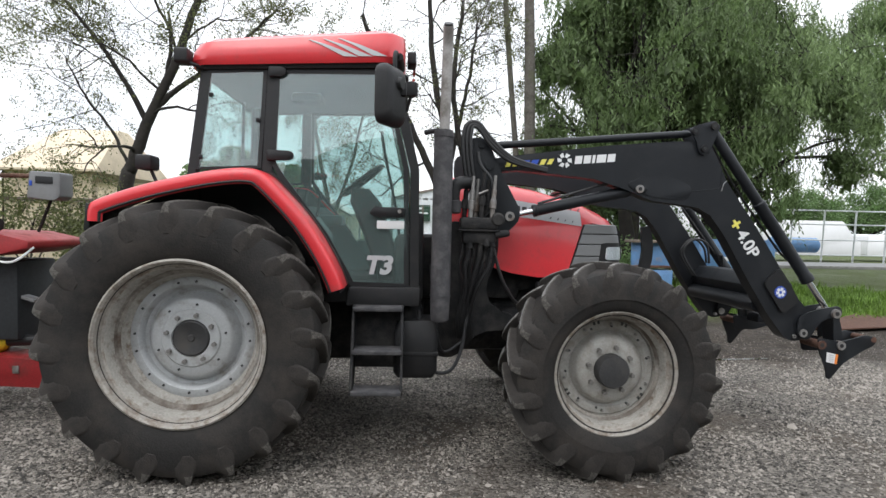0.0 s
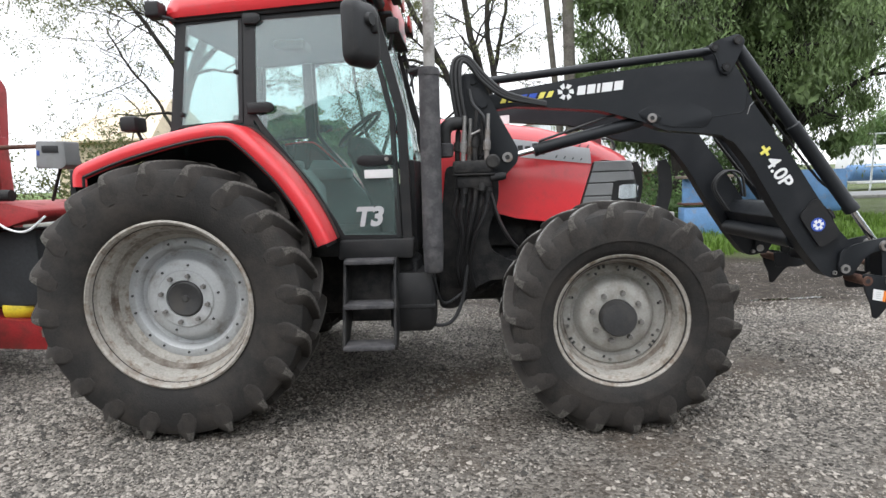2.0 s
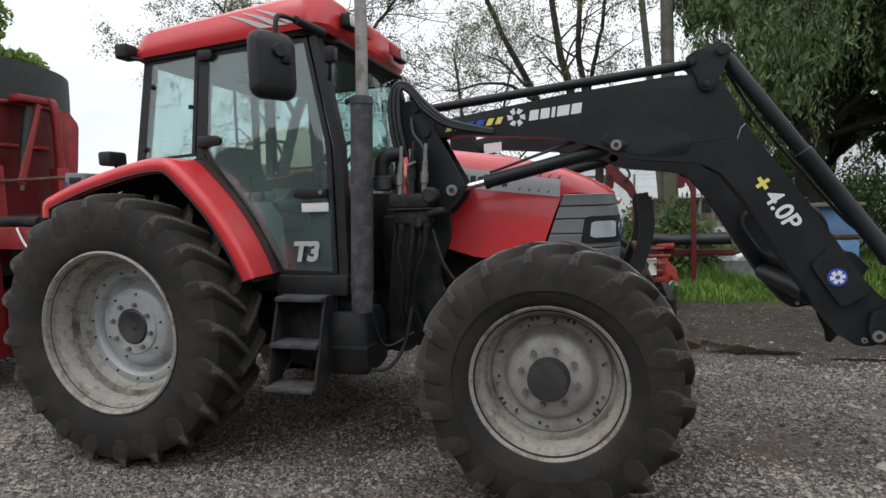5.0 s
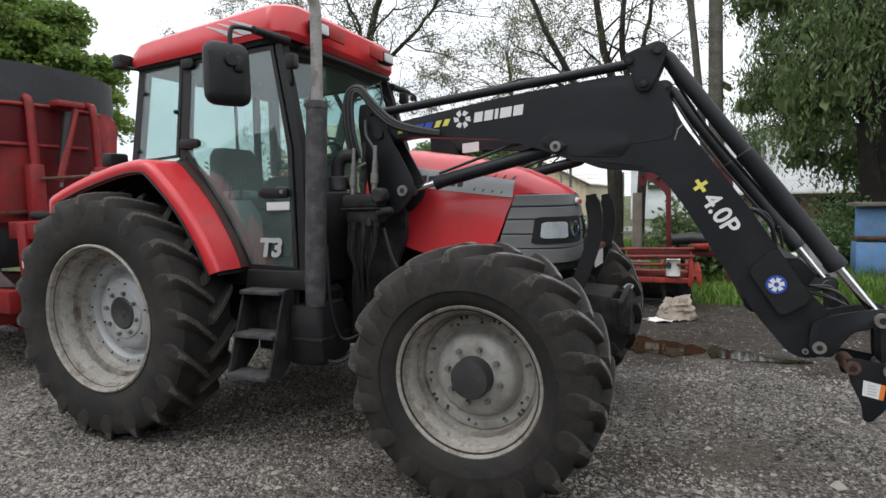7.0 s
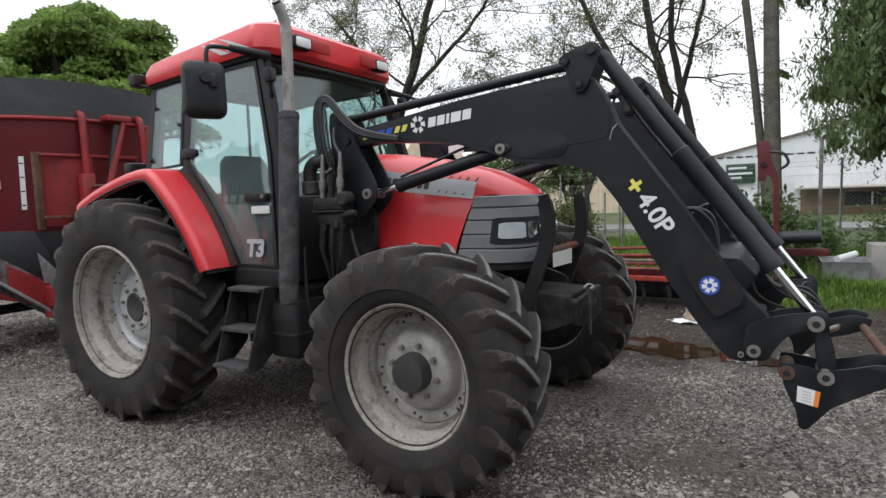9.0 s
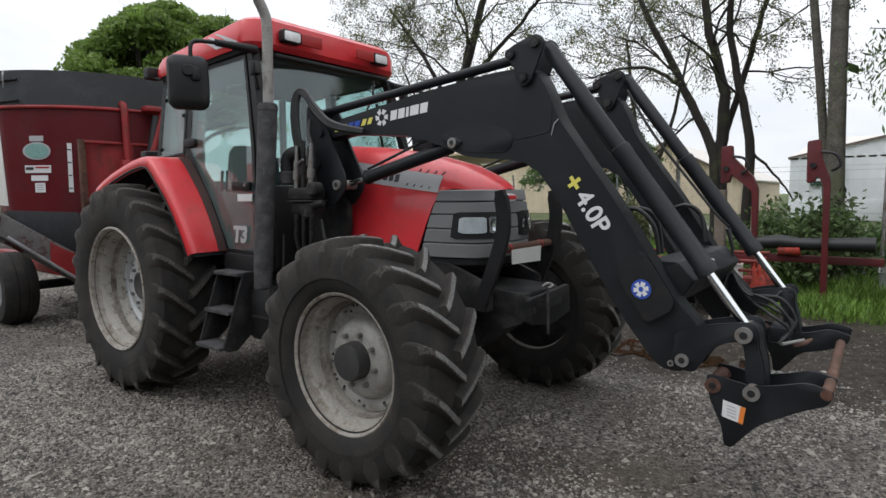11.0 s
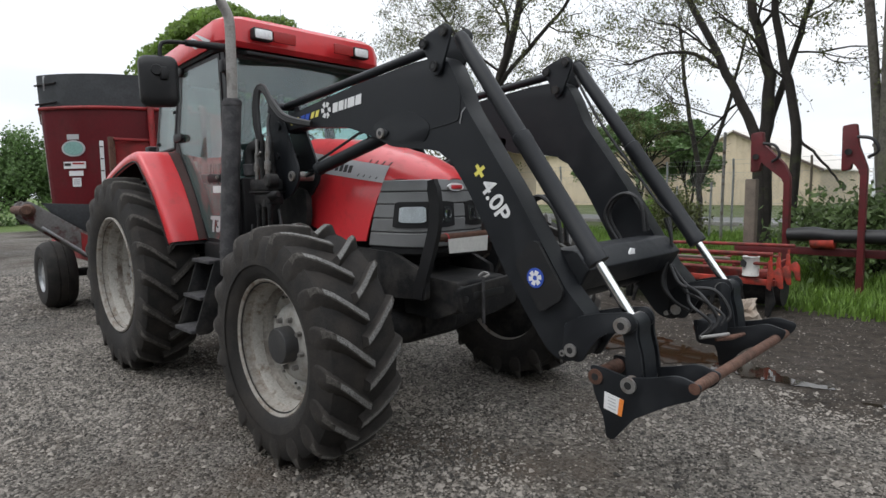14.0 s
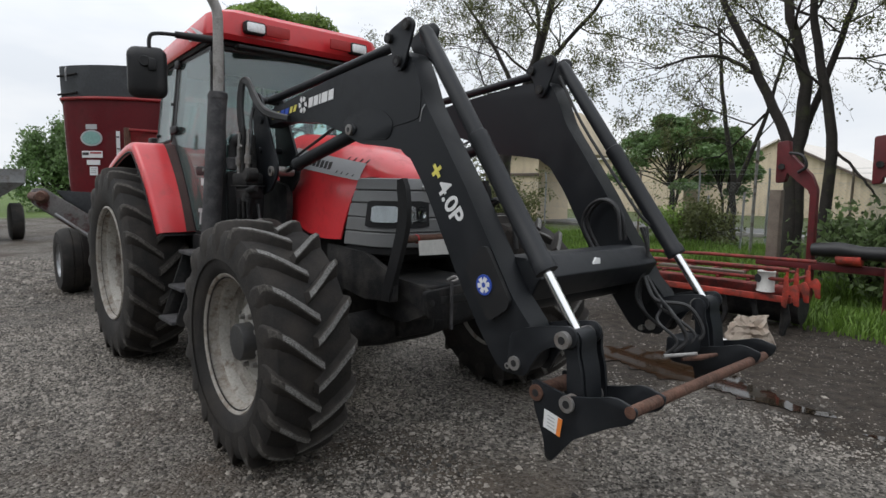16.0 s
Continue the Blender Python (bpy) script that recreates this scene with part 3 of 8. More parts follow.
    # bolts, and dark blocks that paint the shade of slots, round the disc's edge
    for k in range(0 if rear else 10):
        a = 2 * math.pi * (k + 0.12) / 10
        piece("bolt", BOLT_S, w, Matrix.Translation((cx + 0.292 * math.sin(a), side * 1.066, cz + 0.292 * math.cos(a))) @ turn, M_BOLT)
        if k % 3 == 0:
            for d in (-0.05, 0.05):
                piece("slot", SLOT, w, Matrix.Translation((cx + 0.306 * math.sin(a + 0.3 + d), side * 1.056, cz + 0.306 * math.cos(a + 0.3 + d))) @ Matrix.Rotation(a + 0.3 + d, 4, "Y"), M_HUB)
    return w


for s in (-1, 1):
    wheel(0.0, 0.832, s, True)
    wheel(2.688, 0.656, s, False)

# chassis, engine and axles
bm = box((0.55, 0, 0.82), (1.9, 0.52, 0.62), 0.05)
box((2.0, 0, 0.86), (1.5, 0.44, 0.56), 0.05, into=bm)
box((1.75, 0, 1.25), (1.0, 0.62, 0.5), 0.06, into=bm)
box((2.45, 0, 1.18), (1.0, 0.58, 0.22), 0.04, into=bm)
part("chassis", bm, M_CHASSIS, tractor, "dusty black engine and gearbox casting")
bm = tube([(0, -0.90, 0.845), (0, -0.45, 0.845), (0, 0.45, 0.845), (0, 0.90, 0.845)], [0.14, 0.20, 0.20, 0.14], 20)
part("rear_axle", bm, M_CHASSIS, tractor)
bm = tube([(2.68, -1.0, 0.675), (2.68, -0.80, 0.675), (2.68, -0.70, 0.62), (2.68, -0.2, 0.60), (2.68, 0.2, 0.60), (2.68, 0.70, 0.62), (2.68, 0.80, 0.675), (2.68, 1.0, 0.675)], [0.15, 0.15, 0.09, 0.13, 0.13, 0.09, 0.15, 0.15], 18)
box((2.68, 0, 0.68), (0.34, 0.34, 0.3), 0.05, into=bm)
part("front_axle", bm, M_CHASSIS, tractor, "black front drive axle")
bm = tube([(2.5, -0.62, 0.56), (2.5, 0.62, 0.56)], 0.028, 10)
part("steering_ram", bm, M_STEEL, tractor)

# rear fenders
FENDER = [(-0.60, 1.56), (-0.585, 1.66), (-0.50, 1.71), (-0.25, 1.795), (0.05, 1.868), (0.24, 1.900), (0.36, 1.905), (0.45, 1.878), (0.58, 1.755), (0.72, 1.595), (0.84, 1.41), (0.915, 1.26), (0.95, 1.165)]


def fender_skin(side):
    line = smooth_line([(x, 0, z) for x, z in FENDER], 3)
    rings = []
    for i, p in enumerate(line):
        d = (line[min(i + 1, len(line) - 1)] - line[max(i - 1, 0)]).normalized()
        out = Vector((-d.z, 0, d.x))
        w = 1.165 - 0.10 * max(0.0, i / len(line) - 0.55)
        ring = []
        for y, drop in ((0.74, 0.0), (0.90, -0.004), (w - 0.045, -0.002), (w - 0.018, 0.006), (w - 0.004, 0.022), (w, 0.05), (w - 0.006, 0.085)):
            q = p - out * drop
            ring.append((q.x, side * y, q.z))
        inner = [(q[0] - out.x * 0.014, q[1] - side * (0.012 if j > 2 else 0), q[2] - out.z * 0.014) for j, q in enumerate(ring)]
        rings.append(ring + inner[::-1])
    return rings


for s in (-1, 1):
    f = part("fender", loft(fender_skin(s)), M_RED, tractor, "faded red rear mudguard")
    lin = [[(x * 0.985 - 0.002, y * (0.985 if abs(y) > 1 else 1), z - 0.03) for x, y, z in ring[:4]] for ring in fender_skin(s)]
    part("liner", thicken(loft(lin, closed=False), 0.01), M_PLASTIC, f, "black plastic liner")
    trim = [[(q[j][0] + 0.004, q[j][1] + (-s * 0.006 if j == 0 else s * 0.01), q[j][2] + 0.004) for j in (0, 1)] for q in fender_skin(s) if q[0][0] > 0.40]
    part("inner_trim", thicken(loft(trim, closed=False), 0.003), M_TRIM, f, "dark brown inner trim strip")
    part("lip", tube([(p[6][0], p[6][1] - s * -0.002, p[6][2]) for p in fender_skin(s)], 0.009, 6), M_PLASTIC, f)
    bm = prism([(-0.615, 1.50), (-0.575, 1.50), (-0.575, 1.665), (-0.60, 1.665)], s * 0.80, s * 1.15, "y", 0.008)
    part("tail_flap", bm, M_PLASTIC, f, "black rubber flap")

# bonnet
HOOD_X = [1.60, 1.75, 1.95, 2.15, 2.35, 2.50, 2.57, 2.62, 2.67, 2.715, 2.80, 2.88, 2.95, 3.00, 3.035]
HOOD_TOP = [(1.60, 1.975), (1.95, 1.945), (2.35, 1.882), (2.715, 1.785), (2.88, 1.715), (3.0, 1.648), (3.035, 1.615)]
HOOD_W = [(1.60, 0.395), (2.0, 0.41), (2.5, 0.405), (2.715, 0.385), (2.88, 0.335), (2.95, 0.29), (3.0, 0.22), (3.035, 0.13)]
HOOD_BOT = [(1.60, 1.36), (1.95, 1.285), (2.25, 1.195), (2.5, 1.20), (2.575, 1.205), (2.60, 1.29), (2.66, 1.47), (2.715, 1.605), (2.80, 1.618), (2.95, 1.60), (3.035, 1.575)]
HOOD_Y = -0.05


def along(table, x):
    return float(np.interp(x, [a for a, b in table], [b for a, b in table]))


def hood_at(x, z=None, th=None, off=0.0, side=-1):
    """A point of the bonnet's skin at x, by height on the flank or by angle, pushed out by off."""
    top, w, base = along(HOOD_TOP, x), along(HOOD_W, x), 1.10
    n = 3.1
    if th is None:
        sn = max(0.0, min(1.0, (z - base) / (top - base)))
        th = math.asin(min(1.0, sn ** (n / 2)))
    y = w * math.cos(th) ** (2 / n)
    zz = base + (top - base) * math.sin(th) ** (2 / n)
    nv = Vector((0, math.cos(th), math.sin(th)))
    return Vector((x, HOOD_Y + side * (y + off * nv.y), zz + off * nv.z))


rings = []
for x in HOOD_X:
    top, base = along(HOOD_TOP, x), 1.10
    z0 = along(HOOD_BOT, x)
    th0 = math.asin(((z0 - base) / (top - base)) ** (3.1 / 2))
    ths = [th0 + (math.pi / 2 - th0) * (k / 14) ** 0.8 for k in range(15)]
    right = [tuple(hood_at(x, th=t, side=-1)) for t in ths]
    left = [tuple(hood_at(x, th=t, side=1)) for t in ths[:-1]][::-1]
    rings.append(right + left)
bonnet = part("bonnet", thicken(loft(rings, closed=False), 0.012), M_RED, tractor, "faded red bonnet with a silver side stripe", 30)
for s in (-1, 1):
    # silver stripe, its name as bars, and three slanted vents
    def patch(x0, x1, zlo, zhi, off=0.004, n=10, rows=3):
        bm = bmesh.new()
        vs = [[bm.verts.new(hood_at(x0 + (x1 - x0) * i / n, z=zlo(i / n) + (zhi(i / n) - zlo(i / n)) * j / rows, off=off, side=s)) for j in range(rows + 1)] for i in range(n + 1)]
        for a, b in zip(vs, vs[1:]):
            for j in range(rows):
                bm.faces.new((a[j], a[j + 1], b[j + 1], b[j]))
        return thicken(bm, 0.0015)
    st = part("stripe", patch(1.80, 2.70, lambda u: 1.705 - 0.115 * u, lambda u: 1.840 - 0.140 * u), M_SILVER, bonnet, "silver stripe decal with plain dark bars")
    for k in range(8):
        x0 = 1.97 + 0.052 * k
        part("lettering_bar", patch(x0, x0 + 0.036, lambda u: 1.735 - 0.13 * (x0 - 1.80), lambda u: 1.785 - 0.13 * (x0 - 1.80), 0.007, 2, 1), M_HUB, st)
    for k in range(4):
        x0 = 2.44 + 0.06 * k
        bm = bmesh.new()
        q = [hood_at(x0 + dx, z=zz - 0.13 * (x0 - 2.44), off=0.007, side=s) for dx, zz in ((0.075, 1.748), (0.085, 1.748), (0.010, 1.640), (0, 1.640))]
        bm.faces.new([bm.verts.new(p) for p in q])
        part("vent_line", thicken(bm, 0.002), M_HUB, st)


def nose_band(z0, z1, grow=0.0, bev=0.012, xcut=None, n=14):
    """A band of the grille, u-shaped in plan, between two heights."""
    rings = []
    for z, g in ((z0, grow - bev), (z0 + bev, grow), (z1 - bev, grow), (z1, grow - bev)):
        xb = float(np.interp(z, [1.05, 1.20, 1.605], [2.565, 2.585, 2.722])) if xcut is None else xcut
        xf = float(np.interp(z, [1.05, 1.35, 1.50, 1.65], [3.06, 3.075, 3.06, 3.025])) + g
        hw = float(np.interp(z, [1.05, 1.4, 1.62], [0.375, 0.385, 0.352])) + g
        ring = []
        for k in range(n + 1):
            a = math.pi * k / n - math.pi / 2
            px = xb + (xf - xb) * max(0.0, math.cos(a)) ** (2 / 3.4)
            py = hw * abs(math.sin(a)) ** (2 / 3.4) * (1 if a > 0 else -1)
            ring.append((px, HOOD_Y + py, z))
        rings.append(ring)
    return loft(rings, closed=True, caps=True)


grille = part("grille", nose_band(1.12, 1.60, -0.014), M_PLASTIC, tractor, "black grille backing")
for z0, z1 in ((1.175, 1.266), (1.271, 1.358), (1.363, 1.450), (1.455, 1.530), (1.535, 1.608)):
    part("grille_panel", nose_band(z0, z1, 0.0, 0.006), M_GREY, grille, "dark grey grille panel")
for s in (-1, 1):
    def band_pt(a, z, g):
        xb, xf, hw = float(np.interp(z, [1.05, 1.20, 1.605], [2.565, 2.585, 2.722])), float(np.interp(z, [1.05, 1.35, 1.50, 1.65], [3.06, 3.075, 3.06, 3.025])) + g, float(np.interp(z, [1.05, 1.4, 1.62], [0.375, 0.385, 0.352])) + g
        return (xb + (xf - xb) * math.cos(a) ** (2 / 3.4), HOOD_Y + s * hw * math.sin(a) ** (2 / 3.4), z)

    def band_patch(a0, a1, z0, z1, g, n=8, th=0.006):
        """A patch that follows the grille, pushed out by g, with rounded ends."""
        bm = bmesh.new()
        vs = []
        for i in range(n + 1):
            e = 0.010 if i in (0, n) else 0.0
            vs.append([bm.verts.new(band_pt(radians(a0 + (a1 - a0) * i / n), z, g)) for z in (z0 + e, z1 - e)])
        for a, b in zip(vs, vs[1:]):
            bm.faces.new((a[0], a[1], b[1], b[0]))
        return thicken(bm, th)
    hl = part("headlight", band_patch(2, 75, 1.300, 1.468, 0.004, 14, 0.014), M_PLASTIC, tractor, "clear headlight in a black surround")
    for a0, a1, n in ((33, 68, 8), (13, 30, 5), (4, 10.5, 4)):
        outer_cell = a0 == 33
        cell = part("reflector", band_patch(a0, a1, 1.335, 1.436, 0.0075, n), M_LENS if outer_cell else M_HUB, hl, "" if outer_cell else "dark lamp cell")
        if not outer_cell:
            mid_a, r = radians((a0 + a1) / 2), 0.038 if a0 == 13 else 0.030
            o, e = Vector(band_pt(mid_a, 1.385, 0.008)), Vector(band_pt(mid_a, 1.385, 0.012))
            ax = (Vector(band_pt(mid_a + 0.05, 1.385, 0.0)) - Vector(band_pt(mid_a - 0.05, 1.385, 0.0))).normalized()
            bm = bmesh.new()
            ring = [bm.verts.new(e + ax * (r * math.cos(2 * math.pi * k / 18)) + Vector((0, 0, r * math.sin(2 * math.pi * k / 18)))) for k in range(18)]
            mid_v = bm.verts.new(o)
            for k in range(18):
                bm.faces.new((ring[k], ring[(k + 1) % 18], mid_v))
            part("bulb", thicken(bm, 0.002), M_CHROME, hl, "round chromed reflector bowl")
        part("lens", band_patch(a0, a1, 1.333, 1.438, 0.014, n, 0.003), M_GLASSCLEAR, hl).visible_shadow = False
bm = loft([[(3.045 + 0.006 * k - (0.10 * (b / 0.06)) * 0.02 - 0.5 * (z - 1.557) * 0.3, HOOD_Y - 0.02 + b, z) for b, z in [(0.075 * math.cos(2 * math.pi * i / 20), 1.557 + 0.026 * math.sin(2 * math.pi * i / 20)) for i in range(20)]] for k in (0, 3)])
emb = part("emblem", bm, M_WHITE, grille, "oval white badge with a red bar")
bm = box((3.068, HOOD_Y - 0.02, 1.557), (0.01, 0.10, 0.026), 0.003)
part("badge_bar", bm, M_RED, emb)

# cab


def cab_y(z):
    """Half width of the cab's side glass at a height."""
    return float(np.interp(z, [1.10, 1.35, 1.95, 2.62], [0.835, 0.845, 0.825, 0.755]))


def side_pt(x, z, side, off=0.0):
    return (x, side * (cab_y(z) + off), z)


def side_sheet(pts, side, off, th, n=8):
    """A sheet on the cab's side, outlined by (x, z) pairs, that follows the glass plane."""
    bm = bmesh.new()
    fine = []
    for i, p in enumerate(pts):
        q = pts[(i + 1) % len(pts)]
        for k in range(3):
            fine.append((p[0] + (q[0] - p[0]) * k / 3, p[1] + (q[1] - p[1]) * k / 3))
    f = bm.faces.new([bm.verts.new(side_pt(x, z, side, off)) for x, z in fine])
    bmesh.ops.triangulate(bm, faces=[f])
    return thicken(bm, th)


def side_bar(pts, side, w, d, off=0.0):
    """A flat bar along a line on the cab's side; w across, d deep."""
    P = [Vector((x, z)) for x, z in pts]
    rings = []
    for i, p in enumerate(P):
        t = (P[min(i + 1, len(P) - 1)] - P[max(i - 1, 0)]).normalized()
        nv = Vector((-t.y, t.x)) * w / 2
        a, b = p + nv, p - nv
        o = [side_pt(a.x, a.y, side, off), side_pt(b.x, b.y, side, off), side_pt(b.x, b.y, side, off - d), side_pt(a.x, a.y, side, off - d)]
        rings.append(o)
    bm = loft(rings)
    return bm


DOOR = [(0.452, 2.60), (1.175, 2.618), (1.335, 1.95), (1.350, 1.165), (0.985, 1.165), (0.93, 1.26), (0.80, 1.49), (0.64, 1.70), (0.50, 1.88), (0.440, 1.98)]
QUARTER = [(0.0, 2.585), (0.372, 2.60), (0.352, 1.945), (-0.055, 1.925)]
for s in (-1, 1):
    door = part("door", side_bar(DOOR + DOOR[:1], s, 0.035, 0.03, 0.004), M_PLASTIC, tractor, "glass cab door in a thin black frame")
    g = part("pane", side_sheet(DOOR, s, 0.002, 0.005), M_GLASS, door, "tinted glass pane")
    g.visible_shadow = False
    q = part("quarter_window", side_bar(QUARTER + QUARTER[:1], s, 0.03, 0.03, 0.003), M_PLASTIC, tractor, "rear side window in a black frame")
    g = part("pane", side_sheet(QUARTER, s, 0.0, 0.005), M_GLASS, q, "tinted glass pane")
    g.visible_shadow = False
    for x, z in ((0.022, 2.42), (0.335, 2.26), (-0.03, 2.0)):
        part("catch", box(side_pt(x, z, s, 0.008), (0.03, 0.022, 0.03), 0.008), M_PLASTIC, q)
    # pillars
    part("pillar", side_bar([(0.402, 1.92), (0.412, 2.62)], s, 0.065, 0.06, -0.002), M_PLASTIC, tractor, "black cab pillar")
    part("pillar", side_bar([(1.405, 1.12), (1.395, 1.95), (1.225, 2.64)], s, 0.06, 0.07, -0.004), M_PLASTIC, tractor)
    part("pillar", side_bar([(-0.095, 1.86), (-0.025, 2.62)], s, 0.055, 0.07, -0.004), M_PLASTIC, tractor)
    part("sill", prism(fillet([(0.94, 1.02), (1.44, 1.02), (1.45, 1.15), (0.96, 1.15)], 0.02), s * 0.70, s * 0.865, "y", 0.01), M_PLASTIC, tractor, "black plastic door sill")
    part("cowl", side_sheet([(0.30, 1.90), (0.42, 1.94), (0.50, 1.85), (0.64, 1.67), (0.80, 1.46), (0.93, 1.23), (0.985, 1.13), (0.88, 1.13), (0.75, 1.30), (0.55, 1.60)], s, -0.006, 0.03), M_PLASTIC, tractor, "black panel between mudguard and door")
    part("wheel_housing", side_sheet([(-0.50, 1.12), (-0.50, 1.66), (-0.08, 1.84), (0.33, 1.87), (0.47, 1.79), (0.62, 1.60), (0.78, 1.40), (0.91, 1.18), (0.93, 1.12)], s, -0.10, 0.03), M_PLASTIC, tractor, "dark inner panel over the wheel")
    # hinges
    for x, z, w in ((0.465, 2.588, 0.055), (0.470, 2.020, 0.115)):
        h = part("hinge", prism(fillet([(x - 0.07, z - 0.035), (x + w - 0.02, z - 0.028), (x + w, z + 0.004), (x + w - 0.02, z + 0.034), (x - 0.07, z + 0.040)], 0.02), s * (cab_y(z) + 0.004), s * (cab_y(z) + 0.034), "y", 0.008), M_PLASTIC, door, "black door hinge")
    # handle
    part("handle", prism(fillet([(1.09, 1.650), (1.13, 1.625), (1.325, 1.628), (1.335, 1.69), (1.12, 1.695)], 0.015), s * (cab_y(1.66) + 0.006), s * (cab_y(1.66) + 0.036), "y", 0.008), M_PLASTIC, door, "black door handle")
    part("lock", tube([(1.295, s * 0.862, 1.665), (1.295, s * 0.885, 1.665)], 0.013, 12), M_STEEL, door, "steel lock barrel")
part("notice_sticker", box((1.235, -0.846, 1.573), (0.185, 0.004, 0.055), 0.0015), M_WHITE, tractor, "plain white sticker on the door glass")
letters("model_lettering", "T3", 0.165, Matrix.Translation((1.165, -0.852, 1.292)) @ pose(0, 0, 0, 90, 0, 0) @ Matrix(((1, 0.22, 0, 0), (0, 1, 0, 0), (0, 0, 1, 0), (0, 0, 0, 1))), M_SILVER, tractor, "silver T3 lettering", 0.008)

# windscreen, rear window, firewall and floor


def front_sheet(z0, z1, off, th, hw0, hw1):
    bm = bmesh.new()
    rows = []
    for z, hw in ((z0, hw0), (z1, hw1)):
        x = float(np.interp(z, [1.62, 2.60], [1.46, 1.275])) + off
        rows.append([bm.verts.new((x - 0.09 * (abs(k - 5) / 5) ** 2.2, hw * (k - 5) / 5, z)) for k in range(11)])
    for k in range(10):
        bm.faces.new((rows[0][k], rows[0][k + 1], rows[1][k + 1], rows[1][k]))
    return thicken(bm, th)


ws = part("windscreen", front_sheet(1.62, 2.60, 0, 0.005, 0.80, 0.735), M_SCREEN, tractor, "tinted curved windscreen")
ws.visible_shadow = False
part("wiper", tube([(1.315, 0.45, 2.60), (1.36, 0.40, 2.45), (1.40, 0.22, 2.22)], 0.009, 8), M_PLASTIC, ws, "black wiper")
part("wiper", tube([(1.34, 0.34, 2.52), (1.365, 0.52, 2.42)], 0.006, 8), M_PLASTIC, ws)
bm = prism(fillet([(-0.80, 1.60), (0.80, 1.60), (0.735, 2.60), (-0.735, 2.60)], 0.04), -0.062, -0.057, "x", 0)
rw = part("rear_window", bm, M_GLASS, tractor, "tinted rear window")
rw.visible_shadow = False
part("frame", tube([(-0.06, -0.79, 1.62), (-0.06, 0.79, 1.62)], 0.03, 8), M_PLASTIC, rw)
part("frame", tube([(-0.05, 0.22, 1.62), (-0.04, 0.22, 2.58)], 0.014, 8), M_PLASTIC, rw)
bm = box((1.43, 0, 1.35), (0.07, 1.5, 0.62), 0.02)
part("firewall", bm, M_PLASTIC, tractor, "black front cab panel")
bm = box((0.70, 0, 1.08), (1.45, 1.56, 0.10), 0.02)
box((0.0, 0, 1.36), (0.35, 1.50, 0.56), 0.05, into=bm)
part("cab_floor", bm, M_PLASTIC, tractor, "dark cab floor")

# roof
def roof_ring(z, x0, x1, hw, r, lift=0.0):
    out = []
    cx, L = (x0 + x1) / 2, x1 - x0
    for a, b in rounded(L, 2 * hw, r, 6):
        zz = z + 0.06 * ((a + L / 2) / L) * lift
        bow = 0.13 * (abs(b) / hw) ** 2.4 * max(0.0, a / (L / 2)) ** 2
        out.append((cx + a - bow, b, zz))
    return out


roof = part("roof", loft([roof_ring(2.622, -0.10, 1.30, 0.76, 0.12, 1.2), roof_ring(2.608, -0.125, 1.365, 0.80, 0.13, 1.2), roof_ring(2.640, -0.138, 1.392, 0.815, 0.14, 1.3), roof_ring(2.700, -0.128, 1.398, 0.808, 0.14, 1.9),
                          roof_ring(2.760, -0.105, 1.390, 0.785, 0.15, 2.1), roof_ring(2.797, -0.065, 1.355, 0.735, 0.16, 2.0), roof_ring(2.822, 0.03, 1.25, 0.62, 0.18, 1.7), roof_ring(2.838, 0.25, 1.05, 0.38, 0.2, 1.3)]), M_RED, tractor, "faded red cab roof", 32)
part("headliner", loft([roof_ring(2.575, -0.06, 1.27, 0.735, 0.1, 0.8), roof_ring(2.618, -0.08, 1.29, 0.75, 0.1, 0.9)]), M_LINER, roof, "grey headliner")
part("seal", loft([roof_ring(2.588, -0.105, 1.315, 0.775, 0.12, 1.0), roof_ring(2.616, -0.115, 1.325, 0.785, 0.12, 1.0)]), M_PLASTIC, roof, "black roof seal")
